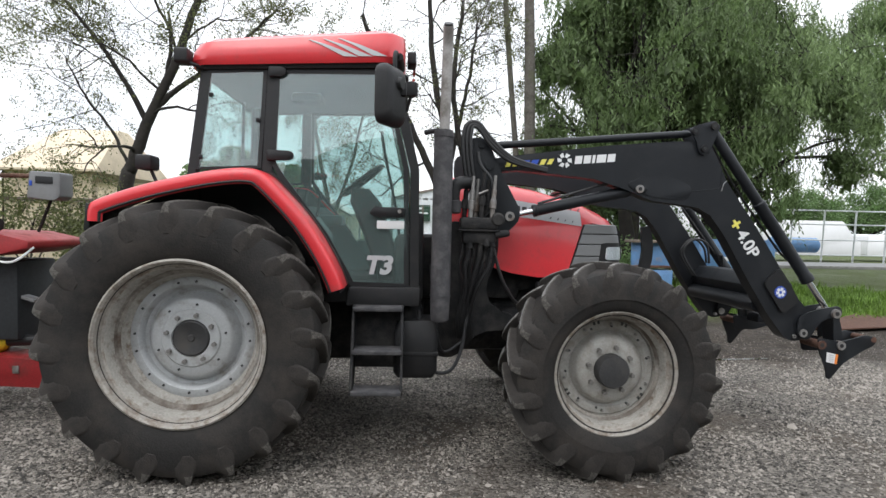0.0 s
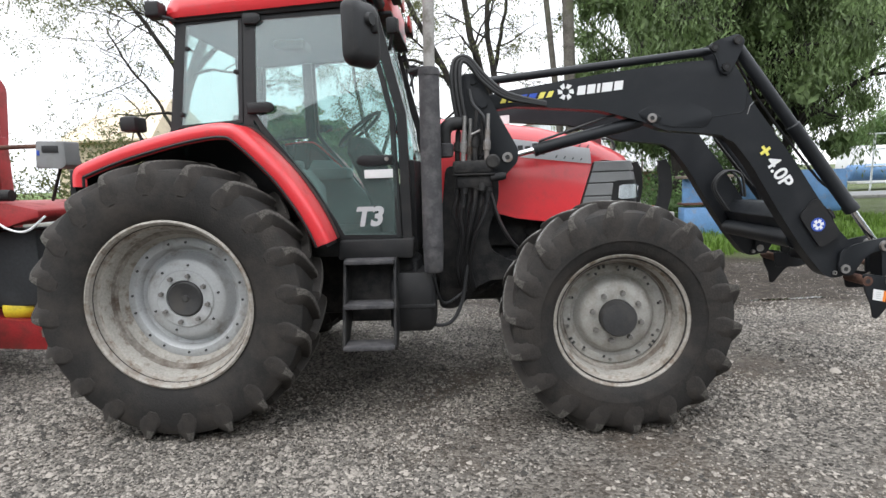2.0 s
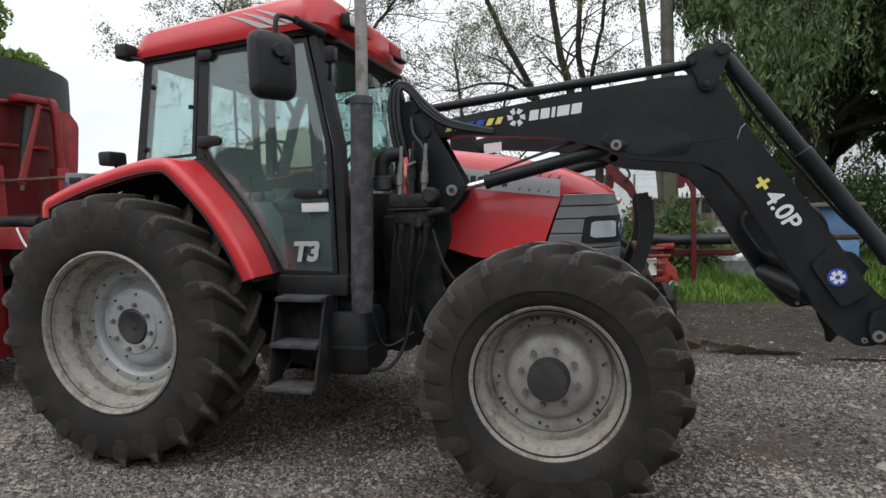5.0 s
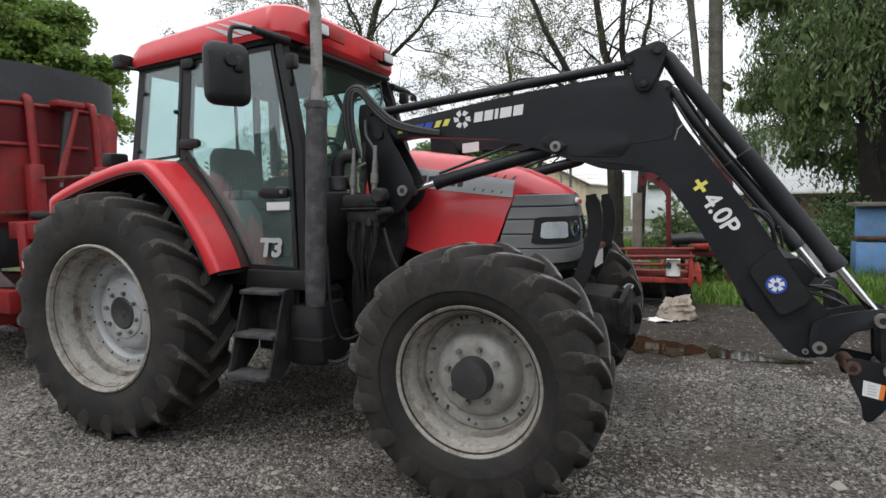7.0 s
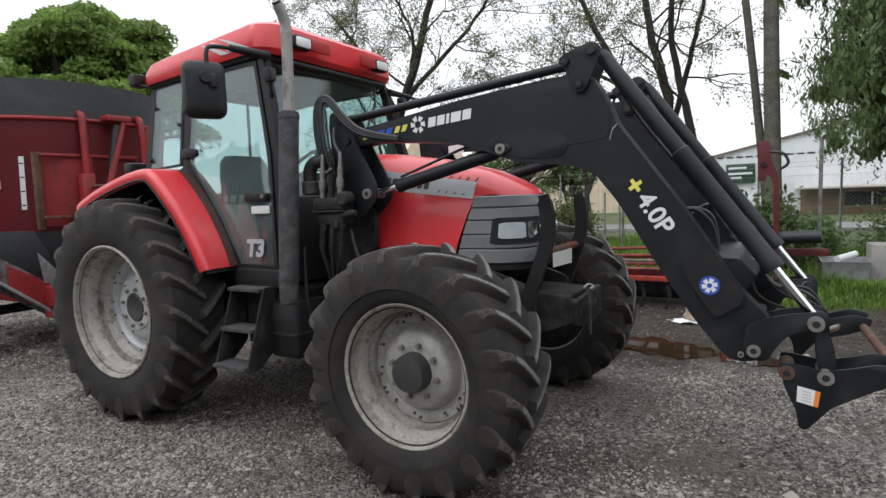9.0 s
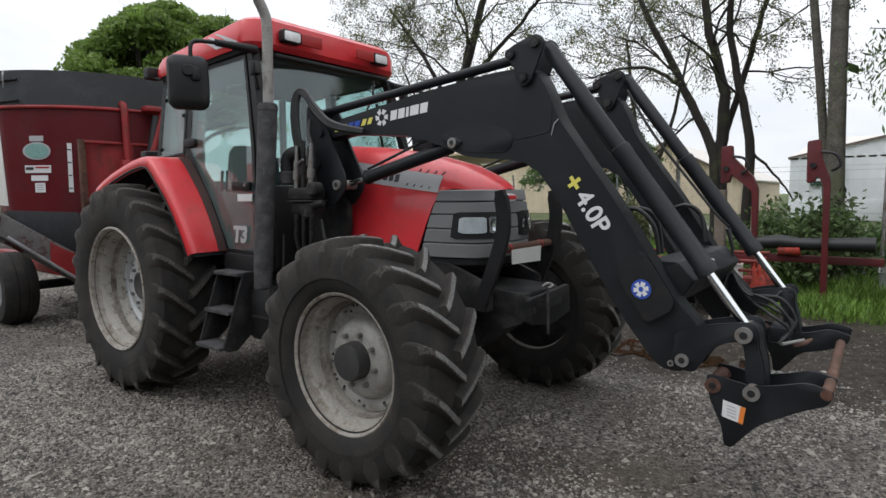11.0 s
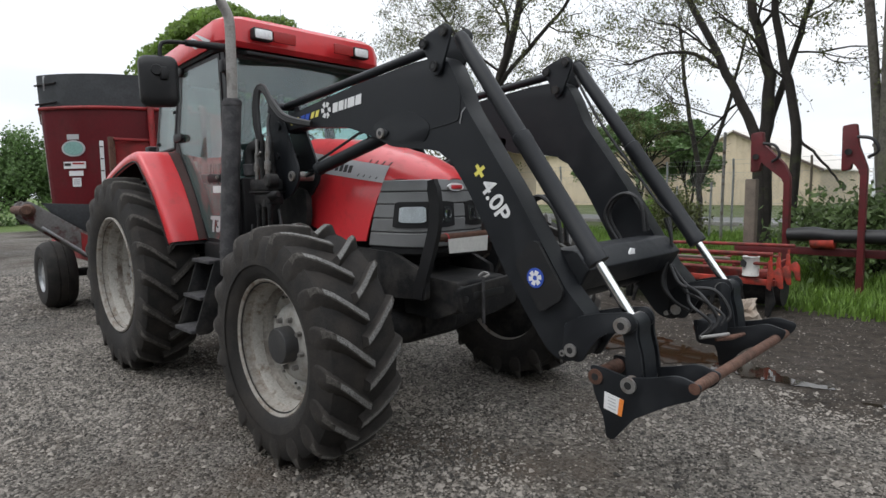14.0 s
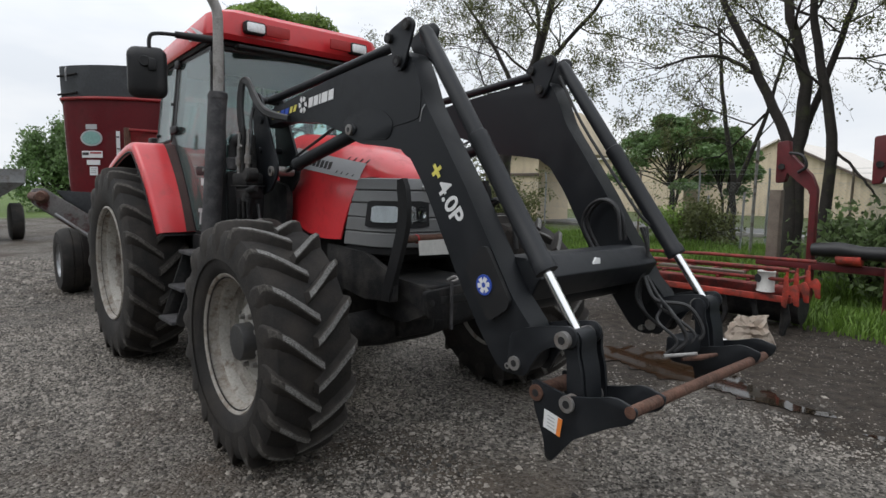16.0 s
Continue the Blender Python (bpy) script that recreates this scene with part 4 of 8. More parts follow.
# lamp strip across the front of the roof
visor = part("visor", box((1.29, 0, 2.635), (0.10, 1.20, 0.03), 0.01), M_PLASTIC, roof, "black strip under the roof's front edge")
for s in (-1, 1):
    lamp = part("work_lamp", prism(shifted(rounded(0.17, 0.095, 0.02), s * 0.48, 2.780), 1.33, 1.392, "x", 0.008), M_PLASTIC, tractor, "square white work lamp in a black case")
    part("lens", prism(shifted(rounded(0.145, 0.07, 0.015), s * 0.48, 2.780), 1.388, 1.398, "x", 0.003), M_LENS, lamp, "clear lens")
    part("panel", prism(shifted(rounded(0.20, 0.085, 0.01), s * 0.29, 2.780), 1.374, 1.3915, "x", 0.003), M_REDLENS, visor, "dull red insert panel")
    # stripes on the roof's flank
    for k in range(3):
        x0 = 0.66 + 0.10 * k
        bm = bmesh.new()
        rows = []
        for u in range(6):
            t = u / 5
            f_ = (x0 + 0.12 + 0.138) / 1.53
            z = 2.735 - 0.085 * t
            hw = float(np.interp(z, [2.640, 2.700, 2.760], [0.815, 0.808, 0.785])) + 0.006
            z += 0.06 * f_ * float(np.interp(z, [2.640, 2.700, 2.760], [1.3, 1.9, 2.1]))
            xa = x0 + 0.24 * t
            rows.append([bm.verts.new((xa, s * hw, z)), bm.verts.new((xa + 0.02 + 0.075 * t, s * hw, z))])
        for a, b in zip(rows, rows[1:]):
            bm.faces.new((a[0], a[1], b[1], b[0]))
        part("stripe", thicken(bm, 0.003), M_SILVER, roof, "slanted silver stripe")
    # rear work lamps on stalks
    rl = part("rear_lamp", prism(shifted(rounded(0.12, 0.10, 0.02), s * 0.80, 2.66), -0.20, -0.11, "x", 0.012), M_PLASTIC, tractor, "black rear work lamp")
    part("bracket", tube([(-0.12, s * 0.80, 2.62), (-0.02, s * 0.76, 2.60)], 0.014, 8), M_PLASTIC, rl)
    # blinkers at the front pillars
    bl = part("indicator_lamp", box((1.36, s * 0.80, 2.50), (0.07, 0.06, 0.10), 0.015), M_PLASTIC, tractor, "small black indicator lamp")
    part("lens", box((1.398, s * 0.80, 2.50), (0.012, 0.045, 0.08), 0.005), M_HUB, bl)
    part("stalk", tube([(1.36, s * 0.80, 2.46), (1.33, s * 0.75, 2.36)], 0.011, 8), M_PLASTIC, bl)
    # mirrors
    if s < 0:
        turned = Matrix.Translation((1.23, s * 1.236, 2.352)) @ pose(0, 0, 0, 0, 0, -27)
        face = lambda dx, k, w=0.262, h=0.36: [tuple(turned @ Vector((dx, -a * k, b * k))) for a, b in rounded(w, h, 0.06)]
        mir = part("mirror", loft([face(dx, k) for dx, k in ((-0.035, 0.90), (-0.035, 0.97), (-0.02, 1.0), (0.015, 1.0), (0.045, 0.90), (0.062, 0.66))]), M_PLASTIC, tractor, "large black side mirror on a tubular arm")
        part("glass", loft([face(dx, 1.0, 0.225, 0.32) for dx in (-0.039, -0.0355)]), M_DARKGAP, mir)
        part("boss", tube([turned @ Vector((0.05, 0, 0.07)), turned @ Vector((0.085, 0, 0.07))], [0.045, 0.034], 14), M_PLASTIC, mir)
        part("arm", tube(smooth_line([(1.27, s * 0.72, 2.655), (1.27, s * 1.0, 2.648), (1.26, s * 1.17, 2.635), (1.255, s * 1.22, 2.60), (1.255, s * 1.225, 2.50)], 4), 0.014, 8), M_PLASTIC, mir, "black mirror arm")
        part("arm_shroud", tube([(1.28, s * 0.73, 2.655), (1.28, s * 1.05, 2.645)], [0.034, 0.024], 10), M_PLASTIC, mir)
        part("knuckle", box((1.30, s * 1.225, 2.40), (0.06, 0.055, 0.09), 0.015), M_PLASTIC, mir)
    else:
        arm = part("mirror_arm", tube(smooth_line([(1.27, 0.72, 2.600), (1.27, 1.0, 2.600), (1.26, 1.22, 2.60), (1.255, 1.27, 2.57), (1.255, 1.275, 2.52)], 4), 0.014, 8), M_PLASTIC, tractor, "bare black mirror arm without its mirror")
        part("arm_shroud", tube([(1.28, 0.73, 2.600), (1.28, 1.08, 2.600)], [0.032, 0.022], 10), M_PLASTIC, arm)
        part("lug_nut", box((1.255, 1.20, 2.565), (0.035, 0.04, 0.05), 0.01), M_PLASTIC, arm)
    # small rear marker on the mudguard
    mk = part("tail_lamp", box((-0.42, s * 0.72, 1.96), (0.11, 0.16, 0.10), 0.02), M_PLASTIC, tractor, "black tail lamp on a short stalk")
    part("stalk", tube([(-0.40, s * 0.72, 1.92), (-0.33, s * 0.74, 1.78)], 0.012, 8), M_PLASTIC, mk)

# inside the cab
bm = loft([[(0.40 + b, a, z) for a, b in rounded(0.50 * k, 0.46 * k, 0.08)] for z, k in ((1.38, 0.8), (1.42, 1.0), (1.50, 1.0), (1.54, 0.88))])
seat = part("seat", bm, M_TRIMDARK, tractor, "dark fabric driver's seat")
part("backrest", loft([[(0.16 - 0.10 * (z - 1.5) + b, a * k, z) for a, b in rounded(0.54, 0.13, 0.05)] for z, k in ((1.46, 0.9), (1.55, 1.0), (1.85, 0.98), (2.00, 0.88), (2.06, 0.66))]), M_TRIMDARK, seat)
part("pedestal", box((0.40, 0, 1.26), (0.30, 0.34, 0.28), 0.03), M_PLASTIC, seat)
part("armrest", box((0.42, -0.34, 1.66), (0.38, 0.10, 0.07), 0.025), M_SEAT, seat)
bm = bmesh.new()
ctr, tilt = Vector((0.98, 0.0, 1.93)), pose(0, 0, 0, 0, -38, 0)
ringpts = [ctr + tilt @ Vector((0.20 * math.cos(2 * math.pi * k / 28), 0.20 * math.sin(2 * math.pi * k / 28), 0)) for k in range(29)]
tube(ringpts, 0.015, 8, into=bm)
for a in (90, 210, 330):
    tube([ctr, ctr + tilt @ Vector((0.2 * math.cos(radians(a)), 0.2 * math.sin(radians(a)), 0))], 0.012, 6, into=bm)
sw = part("steering_wheel", bm, M_PLASTIC, tractor, "black steering wheel")
part("column", loft([[(1.22 - 0.42 * (z - 1.2) * 0.9 + b, a, z) for a, b in rounded(w, 0.20 * k, 0.04)] for z, w, k in ((1.12, 0.30, 1.2), (1.5, 0.28, 1.1), (1.75, 0.34, 1.2), (1.86, 0.22, 0.7))]), M_PLASTIC, sw, "dark dashboard column")
inner = part("inner_panel", prism(fillet([(-0.05, 1.12), (1.02, 1.12), (0.92, 1.36), (0.76, 1.56), (0.60, 1.72), (-0.05, 1.78)], 0.05), 0.70, 0.76, "y", 0.02), M_SEAT, tractor, "dark green-grey inner fender trim")
part("kick_panel", box((1.14, 0.73, 1.25), (0.50, 0.03, 0.34), 0.01), M_SEAT, inner)
part("shelf", box((0.40, 0.58, 1.60), (0.75, 0.26, 0.10), 0.03), M_SEAT, inner)
part("rear_panel", box((-0.02, 0.0, 1.42), (0.06, 1.40, 0.62), 0.02), M_SEAT, inner)
part("console", loft([[(0.45 + a, -0.60 + b, z) for a, b in rounded(0.75 * k, 0.26, 0.06)] for z, k in ((1.12, 1.0), (1.50, 0.95), (1.62, 0.7))]), M_SEAT, tractor, "dark side console with levers")
for x in (0.52, 0.60, 0.70):
    part("lever", tube([(x, -0.60, 1.60), (x + 0.03, -0.60, 1.80)], [0.008, 0.014], 8), M_PLASTIC, tractor, "black control lever")
part("grab_rail", tube(smooth_line([(1.30, 0.74, 1.3), (1.24, 0.72, 1.75), (1.14, 0.70, 2.2), (1.10, 0.71, 2.45)], 4), 0.014, 8), M_PLASTIC, tractor)
part("monitor", box((0.60, -0.40, 2.49), (0.22, 0.20, 0.07), 0.02), M_PLASTIC, tractor, "small black box under the roof")
part("cab_post", tube([(-0.02, 0.45, 1.62), (0.0, 0.45, 2.58)], 0.035, 8), M_PLASTIC, tractor)

# exhaust
muff = part("muffler", tube([(1.575, -0.955, 0.935), (1.575, -0.955, 0.945), (1.577, -0.945, 1.10), (1.585, -0.865, 2.18), (1.586, -0.862, 2.215), (1.586, -0.862, 2.222)], [0.050, 0.060, 0.066, 0.066, 0.064, 0.05], 22), M_MUFF, tractor, "tall dusty grey exhaust muffler")
part("clamp", tube([(1.577, -0.945, 1.10), (1.577, -0.944, 1.112)], 0.070, 22), M_MUFF, muff)
part("clamp", tube([(1.586, -0.866, 2.17), (1.586, -0.865, 2.20)], 0.070, 22), M_MUFF, muff)
pipe_pts = smooth_line([(1.588, -0.862, 2.20), (1.595, -0.858, 2.5), (1.600, -0.858, 2.74), (1.600, -0.875, 2.82), (1.598, -0.92, 2.90)], 5)
bm = tube(pipe_pts, 0.036, 18)
part("tail_pipe", bm, M_STACK, muff, "scorched curved exhaust pipe")
# a black disc stands in for the shade inside the open pipe
part("mouth", tube([(1.598, -0.918, 2.897), (1.5975, -0.928, 2.913)], 0.031, 16), M_HOSE, muff)
part("heat_shield", tube([(1.46, -0.80, 2.21), (1.585, -0.862, 2.225)], 0.018, 8), M_PLASTIC, muff)

# steps and battery box
STEP_X0, STEP_X1 = 0.995, 1.335
lad = part("step_ladder", prism(fillet([(-0.84, 1.03), (-0.95, 1.03), (-1.13, 0.50), (-1.10, 0.47), (-1.02, 0.47), (-0.84, 0.62)], 0.02), STEP_X0, STEP_X0 + 0.018, "x", 0.004), M_CHASSIS, tractor, "muddy black cab steps")
part("side_plate", prism(fillet([(-0.84, 1.03), (-0.95, 1.03), (-1.13, 0.50), (-1.10, 0.47), (-1.02, 0.47), (-0.84, 0.62)], 0.02), STEP_X1 - 0.018, STEP_X1, "x", 0.004), M_CHASSIS, lad)
for z, y in ((1.015, -0.91), (0.745, -0.995), (0.50, -1.075)):
    part("tread", box(((STEP_X0 + STEP_X1) / 2, y, z), (STEP_X1 - STEP_X0 - 0.02, 0.17, 0.028), 0.006), M_MUFF, lad, "worn step tread")
part("back_plate", box(((STEP_X0 + STEP_X1) / 2, -0.80, 0.80), (STEP_X1 - STEP_X0, 0.03, 0.42), 0.006), M_CHASSIS, lad)
bat = part("battery_box", loft([[(1.42 + a, -0.72 + b, z) for a, b in rounded(0.30 * k, 0.36 * k, 0.04)] for z, k in ((0.53, 0.85), (0.57, 1.0), (0.84, 1.0), (0.92, 0.85))]), M_PLASTIC, tractor, "dusty black battery box")
part("strap", box((1.42, -0.72, 0.70), (0.31, 0.37, 0.03), 0.006), M_CHASSIS, bat)
part("fuel_tank", loft([[(1.15 + a, 0.70 + b, z) for a, b in rounded(0.9 * k, 0.36 * k, 0.08)] for z, k in ((0.5, 0.85), (0.56, 1.0), (0.92, 1.0), (0.98, 0.85))]), M_PLASTIC, tractor, "black plastic fuel tank")
part("side_tank", loft([[(1.22 + a, -0.58 + b, z) for a, b in rounded(0.5 * k, 0.30 * k, 0.06)] for z, k in ((0.6, 0.85), (0.66, 1.0), (0.98, 1.0), (1.02, 0.85))]), M_CHASSIS, tractor)
for pts, r in (([(1.44, -0.80, 0.98), (1.47, -0.84, 0.72), (1.52, -0.84, 0.58), (1.66, -0.80, 0.56), (1.75, -0.72, 0.70), (1.80, -0.66, 1.0)], 0.013), ([(1.52, -0.72, 1.3), (1.56, -0.76, 0.9), (1.62, -0.72, 0.68), (1.78, -0.62, 0.75)], 0.010)):
    part("hose", tube(smooth_line(pts, 6), r, 8), M_HOSE, tractor, "hanging black hose")

# front weight carrier and guard
car = part("front_carrier", prism(fillet([(2.80, 1.00), (3.10, 0.985), (3.30, 0.975), (3.30, 0.80), (3.10, 0.72), (2.80, 0.72)], 0.02), -0.32, 0.14, "y", 0.015), M_CHASSIS, tractor, "black cast front weight carrier")
part("front_plate", prism(fillet([(-0.38, 0.955), (0.15, 0.985), (0.16, 0.80), (-0.10, 0.76), (-0.36, 0.80)], 0.02), 3.34, 3.375, "x", 0.005), M_CHASSIS, car, "black slotted front plate")
for y in (-0.30, 0.05):
    part("web", box((3.32, y, 0.88), (0.07, 0.03, 0.15), 0.005), M_CHASSIS, car)
# flat black patches stand in for the shade inside the plate's slots
part("slot", prism(shifted(rounded(0.30, 0.045, 0.015), -0.12, 0.895), 3.374, 3.379, "x", 0.001), M_HOSE, car)
part("slot", prism(shifted(rounded(0.04, 0.04, 0.018), -0.33, 0.885), 3.374, 3.379, "x", 0.001), M_HOSE, car)
part("hitch_pin", tube([(3.40, -0.20, 0.72), (3.40, -0.20, 1.01)], 0.010, 8), M_MUFF, car, "thin steel drawbar pin")
part("hitch_ring", tube(smooth_line([(3.36, -0.20, 1.01), (3.38, -0.17, 1.03), (3.41, -0.16, 1.02), (3.40, -0.20, 1.005)], 4), 0.007, 6), M_STEEL, car)
for y in (-0.42, 0.20):
    part("side_frame", prism(fillet([(2.35, 1.16), (2.80, 1.14), (3.12, 1.02), (3.12, 0.86), (2.80, 0.84), (2.35, 0.90)], 0.02), y, y + 0.04, "y", 0.006), M_CHASSIS, car)
for y in (-0.43, 0.245):
    line = smooth_line([(3.19, 0, 1.60), (3.215, 0, 1.45), (3.20, 0, 1.30), (3.13, 0, 1.10), (3.06, 0, 0.92), (3.05, 0, 0.86)], 5)
    rings = []
    for i, p in enumerate(line):
        d = (line[min(i + 1, len(line) - 1)] - line[max(i - 1, 0)]).normalized()
        nv = Vector((-d.z, 0, d.x)) * (0.042 if i > 1 else 0.030)
        rings.append([tuple(p + nv + Vector((0, y, 0))), tuple(p - nv + Vector((0, y, 0))), tuple(p - nv + Vector((0, y + 0.035, 0))), tuple(p + nv + Vector((0, y + 0.035, 0)))])
    part("guard_bar", loft(rings), M_PLASTIC, tractor, "curved black nose guard bar")
gt = part("guard_tube", tube([(3.17, -0.42, 1.245), (3.17, 0.27, 1.245)], 0.024, 12), M_RUST, tractor, "rusty cross tube with a hanging white plate")
part("plate", prism([(-0.29, 1.235), (0.09, 1.235), (0.08, 1.135), (-0.28, 1.145)], 3.192, 3.196, "x", 0), M_CAN, gt, "blank white plate")
for y in (-0.29, 0.11):
    part("tie", tube([(3.17, y, 1.243), (3.17, y + 0.012, 1.245)], 0.028, 12), M_REDLENS, gt)


# ---- front loader ----
loader = thing("front_loader", (3.4, -0.04, 0), "black twin-arm front loader with empty tool carrier on the tractor", "loader")
ARM = fillet([(1.90, 2.055), (2.11, 2.090), (2.76, 2.178), (3.30, 2.228), (3.55, 2.230), (3.625, 2.105), (3.688, 1.955), (3.985, 1.545), (4.275, 1.095), (4.40, 0.965), (4.375, 0.80), (4.27, 0.755), (4.19, 0.79), (4.055, 0.960),
              (3.905, 1.190), (3.690, 1.550), (3.545, 1.735), (3.40, 1.760), (3.12, 1.790), (2.95, 1.862), (2.69, 1.938), (2.14, 1.985), (1.90, 1.955)], 0.05)


def eye_pin(name, x, z, y0, y1, r, material, parent, label="", hole=True):
    """A round pin end facing out of y0; a black disc paints the shade of its bore."""
    bm = bmesh.new()
    d = 1 if y1 > y0 else -1
    tube([(x, y1, z), (x, y0, z)], r, 18, into=bm)
    p = part(name, bm, material, parent, label)
    if hole:
        part("bore", tube([(x, y0 - d * 0.001, z), (x, y0 + d * 0.004, z)], r * 0.48, 14), M_HOSE, p)
    return p


def collar_tube(pts, rads, seg=18):
    return tube(pts, rads, seg)


def between(a, b, t):
    return tuple(a[i] + (b[i] - a[i]) * t for i in range(3))


def half_loader(s, yo):
    """One side of the loader: yo is the arm's outer face, s its outward sense."""
    yi = yo - s * 0.125
    ym = (yo + yi) / 2
    arm = part("arm", prism(ARM, min(yo, yi), max(yo, yi), "y", 0.012), M_BLACK, loader, "cranked black steel loader arm", 25)
    # welded cheek over the crank
    cheek = fillet([(2.95, 1.915), (3.083, 1.980), (3.253, 1.984), (3.356, 1.947), (3.44, 1.885), (3.40, 1.800), (3.14, 1.812), (2.97, 1.872)], 0.06)
    part("cheek_plate", prism(cheek, min(yo, yo + s * 0.004), max(yo, yo + s * 0.004), "y", 0.0015), M_BLACK, arm)
    seam = smooth_line([(3.655, yo + s * 0.001, 2.035), (3.646, yo + s * 0.001, 1.915), (3.615, yo + s * 0.001, 1.888), (3.498, yo + s * 0.001, 1.872), (3.37, yo + s * 0.001, 1.859), (3.16, yo + s * 0.001, 1.830)], 5)
    part("weld", tube(seam, 0.0028, 6), M_BLACK, arm)
    # triangular pivot plates on top
    tri = fillet([(3.385, 2.315), (3.44, 2.345), (3.575, 2.385), (3.625, 2.345), (3.59, 2.26), (3.540, 2.145), (3.500, 2.125), (3.460, 2.155), (3.445, 2.23)], 0.03)
    for a, b in ((yo + s * 0.008, yo + s * 0.022), (yi - s * 0.022, yi - s * 0.008)):
        pl = part("pivot_plate", prism(tri, min(a, b), max(a, b), "y", 0.003), M_BLACK, loader, "black triangular pivot plate")
        for x, z in ((3.426, 2.300), (3.570, 2.340), (3.500, 2.176)):
            o = b if s * (b - ym) > 0 and s * (a - ym) > 0 else a
            eye_pin("pin", x, z, o + s * 0.018 if s * (a - ym) > 0 else o - s * 0.018, o, 0.026, M_CHASSIS, pl, "dusty black pin")
    part("parallel_bar", tube([(1.86, ym, 2.155), (1.90, ym, 2.158), (3.40, ym, 2.292), (3.44, ym, 2.295)], [0.018, 0.027, 0.027, 0.020], 14), M_BLACK, loader, "black levelling rod")
    # tilt cylinder
    a, b = (3.596, ym, 2.330), (4.568, ym, 0.985)
    tc = part("tilt_cylinder", collar_tube([between(a, b, t) for t in (0, 0.02, 0.395, 0.40, 0.425, 0.43, 0.80, 0.805, 0.83, 0.832)], [0.030, 0.039, 0.039, 0.047, 0.047, 0.045, 0.045, 0.050, 0.050, 0.03]), M_BLACK, loader, "black hydraulic tilt cylinder")
    part("rod", tube([between(a, b, 0.83), b], 0.022, 16), M_CHROME, tc, "bright chrome rod")
    part("oil_line", tube(smooth_line([(3.62, ym - s * 0.05, 2.25), (3.80, ym - s * 0.055, 1.95), (4.05, ym - s * 0.055, 1.62), (4.20, ym - s * 0.055, 1.43), (4.27, ym - s * 0.03, 1.36)], 4), 0.009, 8), M_HOSE, tc)
    # lift cylinder
    a, b = (2.075, ym, 1.652), (3.035, ym, 1.872)
    lc = part("lift_cylinder", tube([between(a, b, t) for t in (0.20, 0.201, 0.225, 0.23, 0.93, 0.96)], [0.025, 0.046, 0.046, 0.041, 0.041, 0.03], 18), M_BLACK, loader, "black hydraulic lift cylinder")
    part("rod", tube([a, between(a, b, 0.205)], 0.020, 14), M_CHROME, lc, "chrome rod")
    part("oil_line", tube([(2.30, ym + s * 0.02, 1.752), (2.55, ym + s * 0.02, 1.83), (2.75, ym + s * 0.02, 1.895), (2.90, ym + s * 0.02, 1.915)], 0.009, 8), M_HOSE, lc)
    eye_pin("pin", 3.035, 1.872, yo + s * 0.022, yi, 0.030, M_STEEL, lc, "worn steel pin")
    part("pin_tab", prism(fillet([(3.02, 1.845), (3.08, 1.85), (3.10, 1.875), (3.06, 1.905), (3.01, 1.90)], 0.012), min(yo, yo + s * 0.012), max(yo, yo + s * 0.012), "y", 0.002), M_BLACK, lc)
    # tower and mounting bracket
    tow = fillet([(1.785, 2.205), (1.885, 2.205), (1.93, 2.15), (2.02, 1.95), (2.155, 1.70), (2.15, 1.62), (2.05, 1.52), (1.92, 1.48), (1.85, 1.58), (1.80, 1.85), (1.775, 2.1)], 0.03)
    for a, b in ((yo + s * 0.012, yo + s * 0.028), (yi - s * 0.028, yi - s * 0.012)):
        t = part("tower_plate", prism(tow, min(a, b), max(a, b), "y", 0.004), M_BLACK, loader, "black loader tower plate")
    for x, z, r in ((1.865, 2.155, 0.024), (1.925, 2.01, 0.030), (2.08, 1.652, 0.034), (1.90, 1.80, 0.022)):
        eye_pin("pin", x, z, yo + s * 0.045, yi, r, M_BLACK if r != 0.034 else M_STEEL, t, "", r == 0.034)
    brk = fillet([(1.66, 1.62), (2.03, 1.55), (2.02, 1.34), (1.95, 1.18), (1.94, 1.05), (2.02, 0.96), (2.16, 0.92), (2.16, 0.80), (1.90, 0.80), (1.72, 0.60), (1.58, 0.60), (1.60, 1.05)], 0.06)
    a, b = yi + s * 0.02, yi - s * 0.03
    bk = part("mounting_bracket", prism(brk, min(a, b), max(a, b), "y", 0.008), M_CHASSIS, loader, "dusty black loader bracket bolted to the chassis")
    part("stay", tube([(1.86, ym - s * 0.08, 0.90), (1.86, s * 0.2, 0.90)], 0.09, 14), M_CHASSIS, bk)
    part("brace", prism(fillet([(1.62, 0.62), (1.72, 0.60), (2.15, 0.80), (2.62, 0.86), (2.62, 0.98), (2.10, 0.94)], 0.03), min(s * 0.34, s * 0.40), max(s * 0.34, s * 0.40), "y", 0.008), M_CHASSIS, bk)
    # lower end: link plates, tool carrier and pins
    ear = fillet([(4.285, 0.945), (4.36, 0.985), (4.46, 1.012), (4.60, 1.035), (4.628, 0.985), (4.60, 0.945), (4.52, 0.945), (4.45, 0.905), (4.405, 0.84), (4.375, 0.78), (4.30, 0.785), (4.275, 0.83)], 0.025)
    link = fillet([(4.535, 0.99), (4.575, 1.02), (4.615, 0.995), (4.615, 0.93), (4.635, 0.86), (4.650, 0.74), (4.625, 0.705), (4.585, 0.715), (4.572, 0.80), (4.568, 0.90)], 0.02)
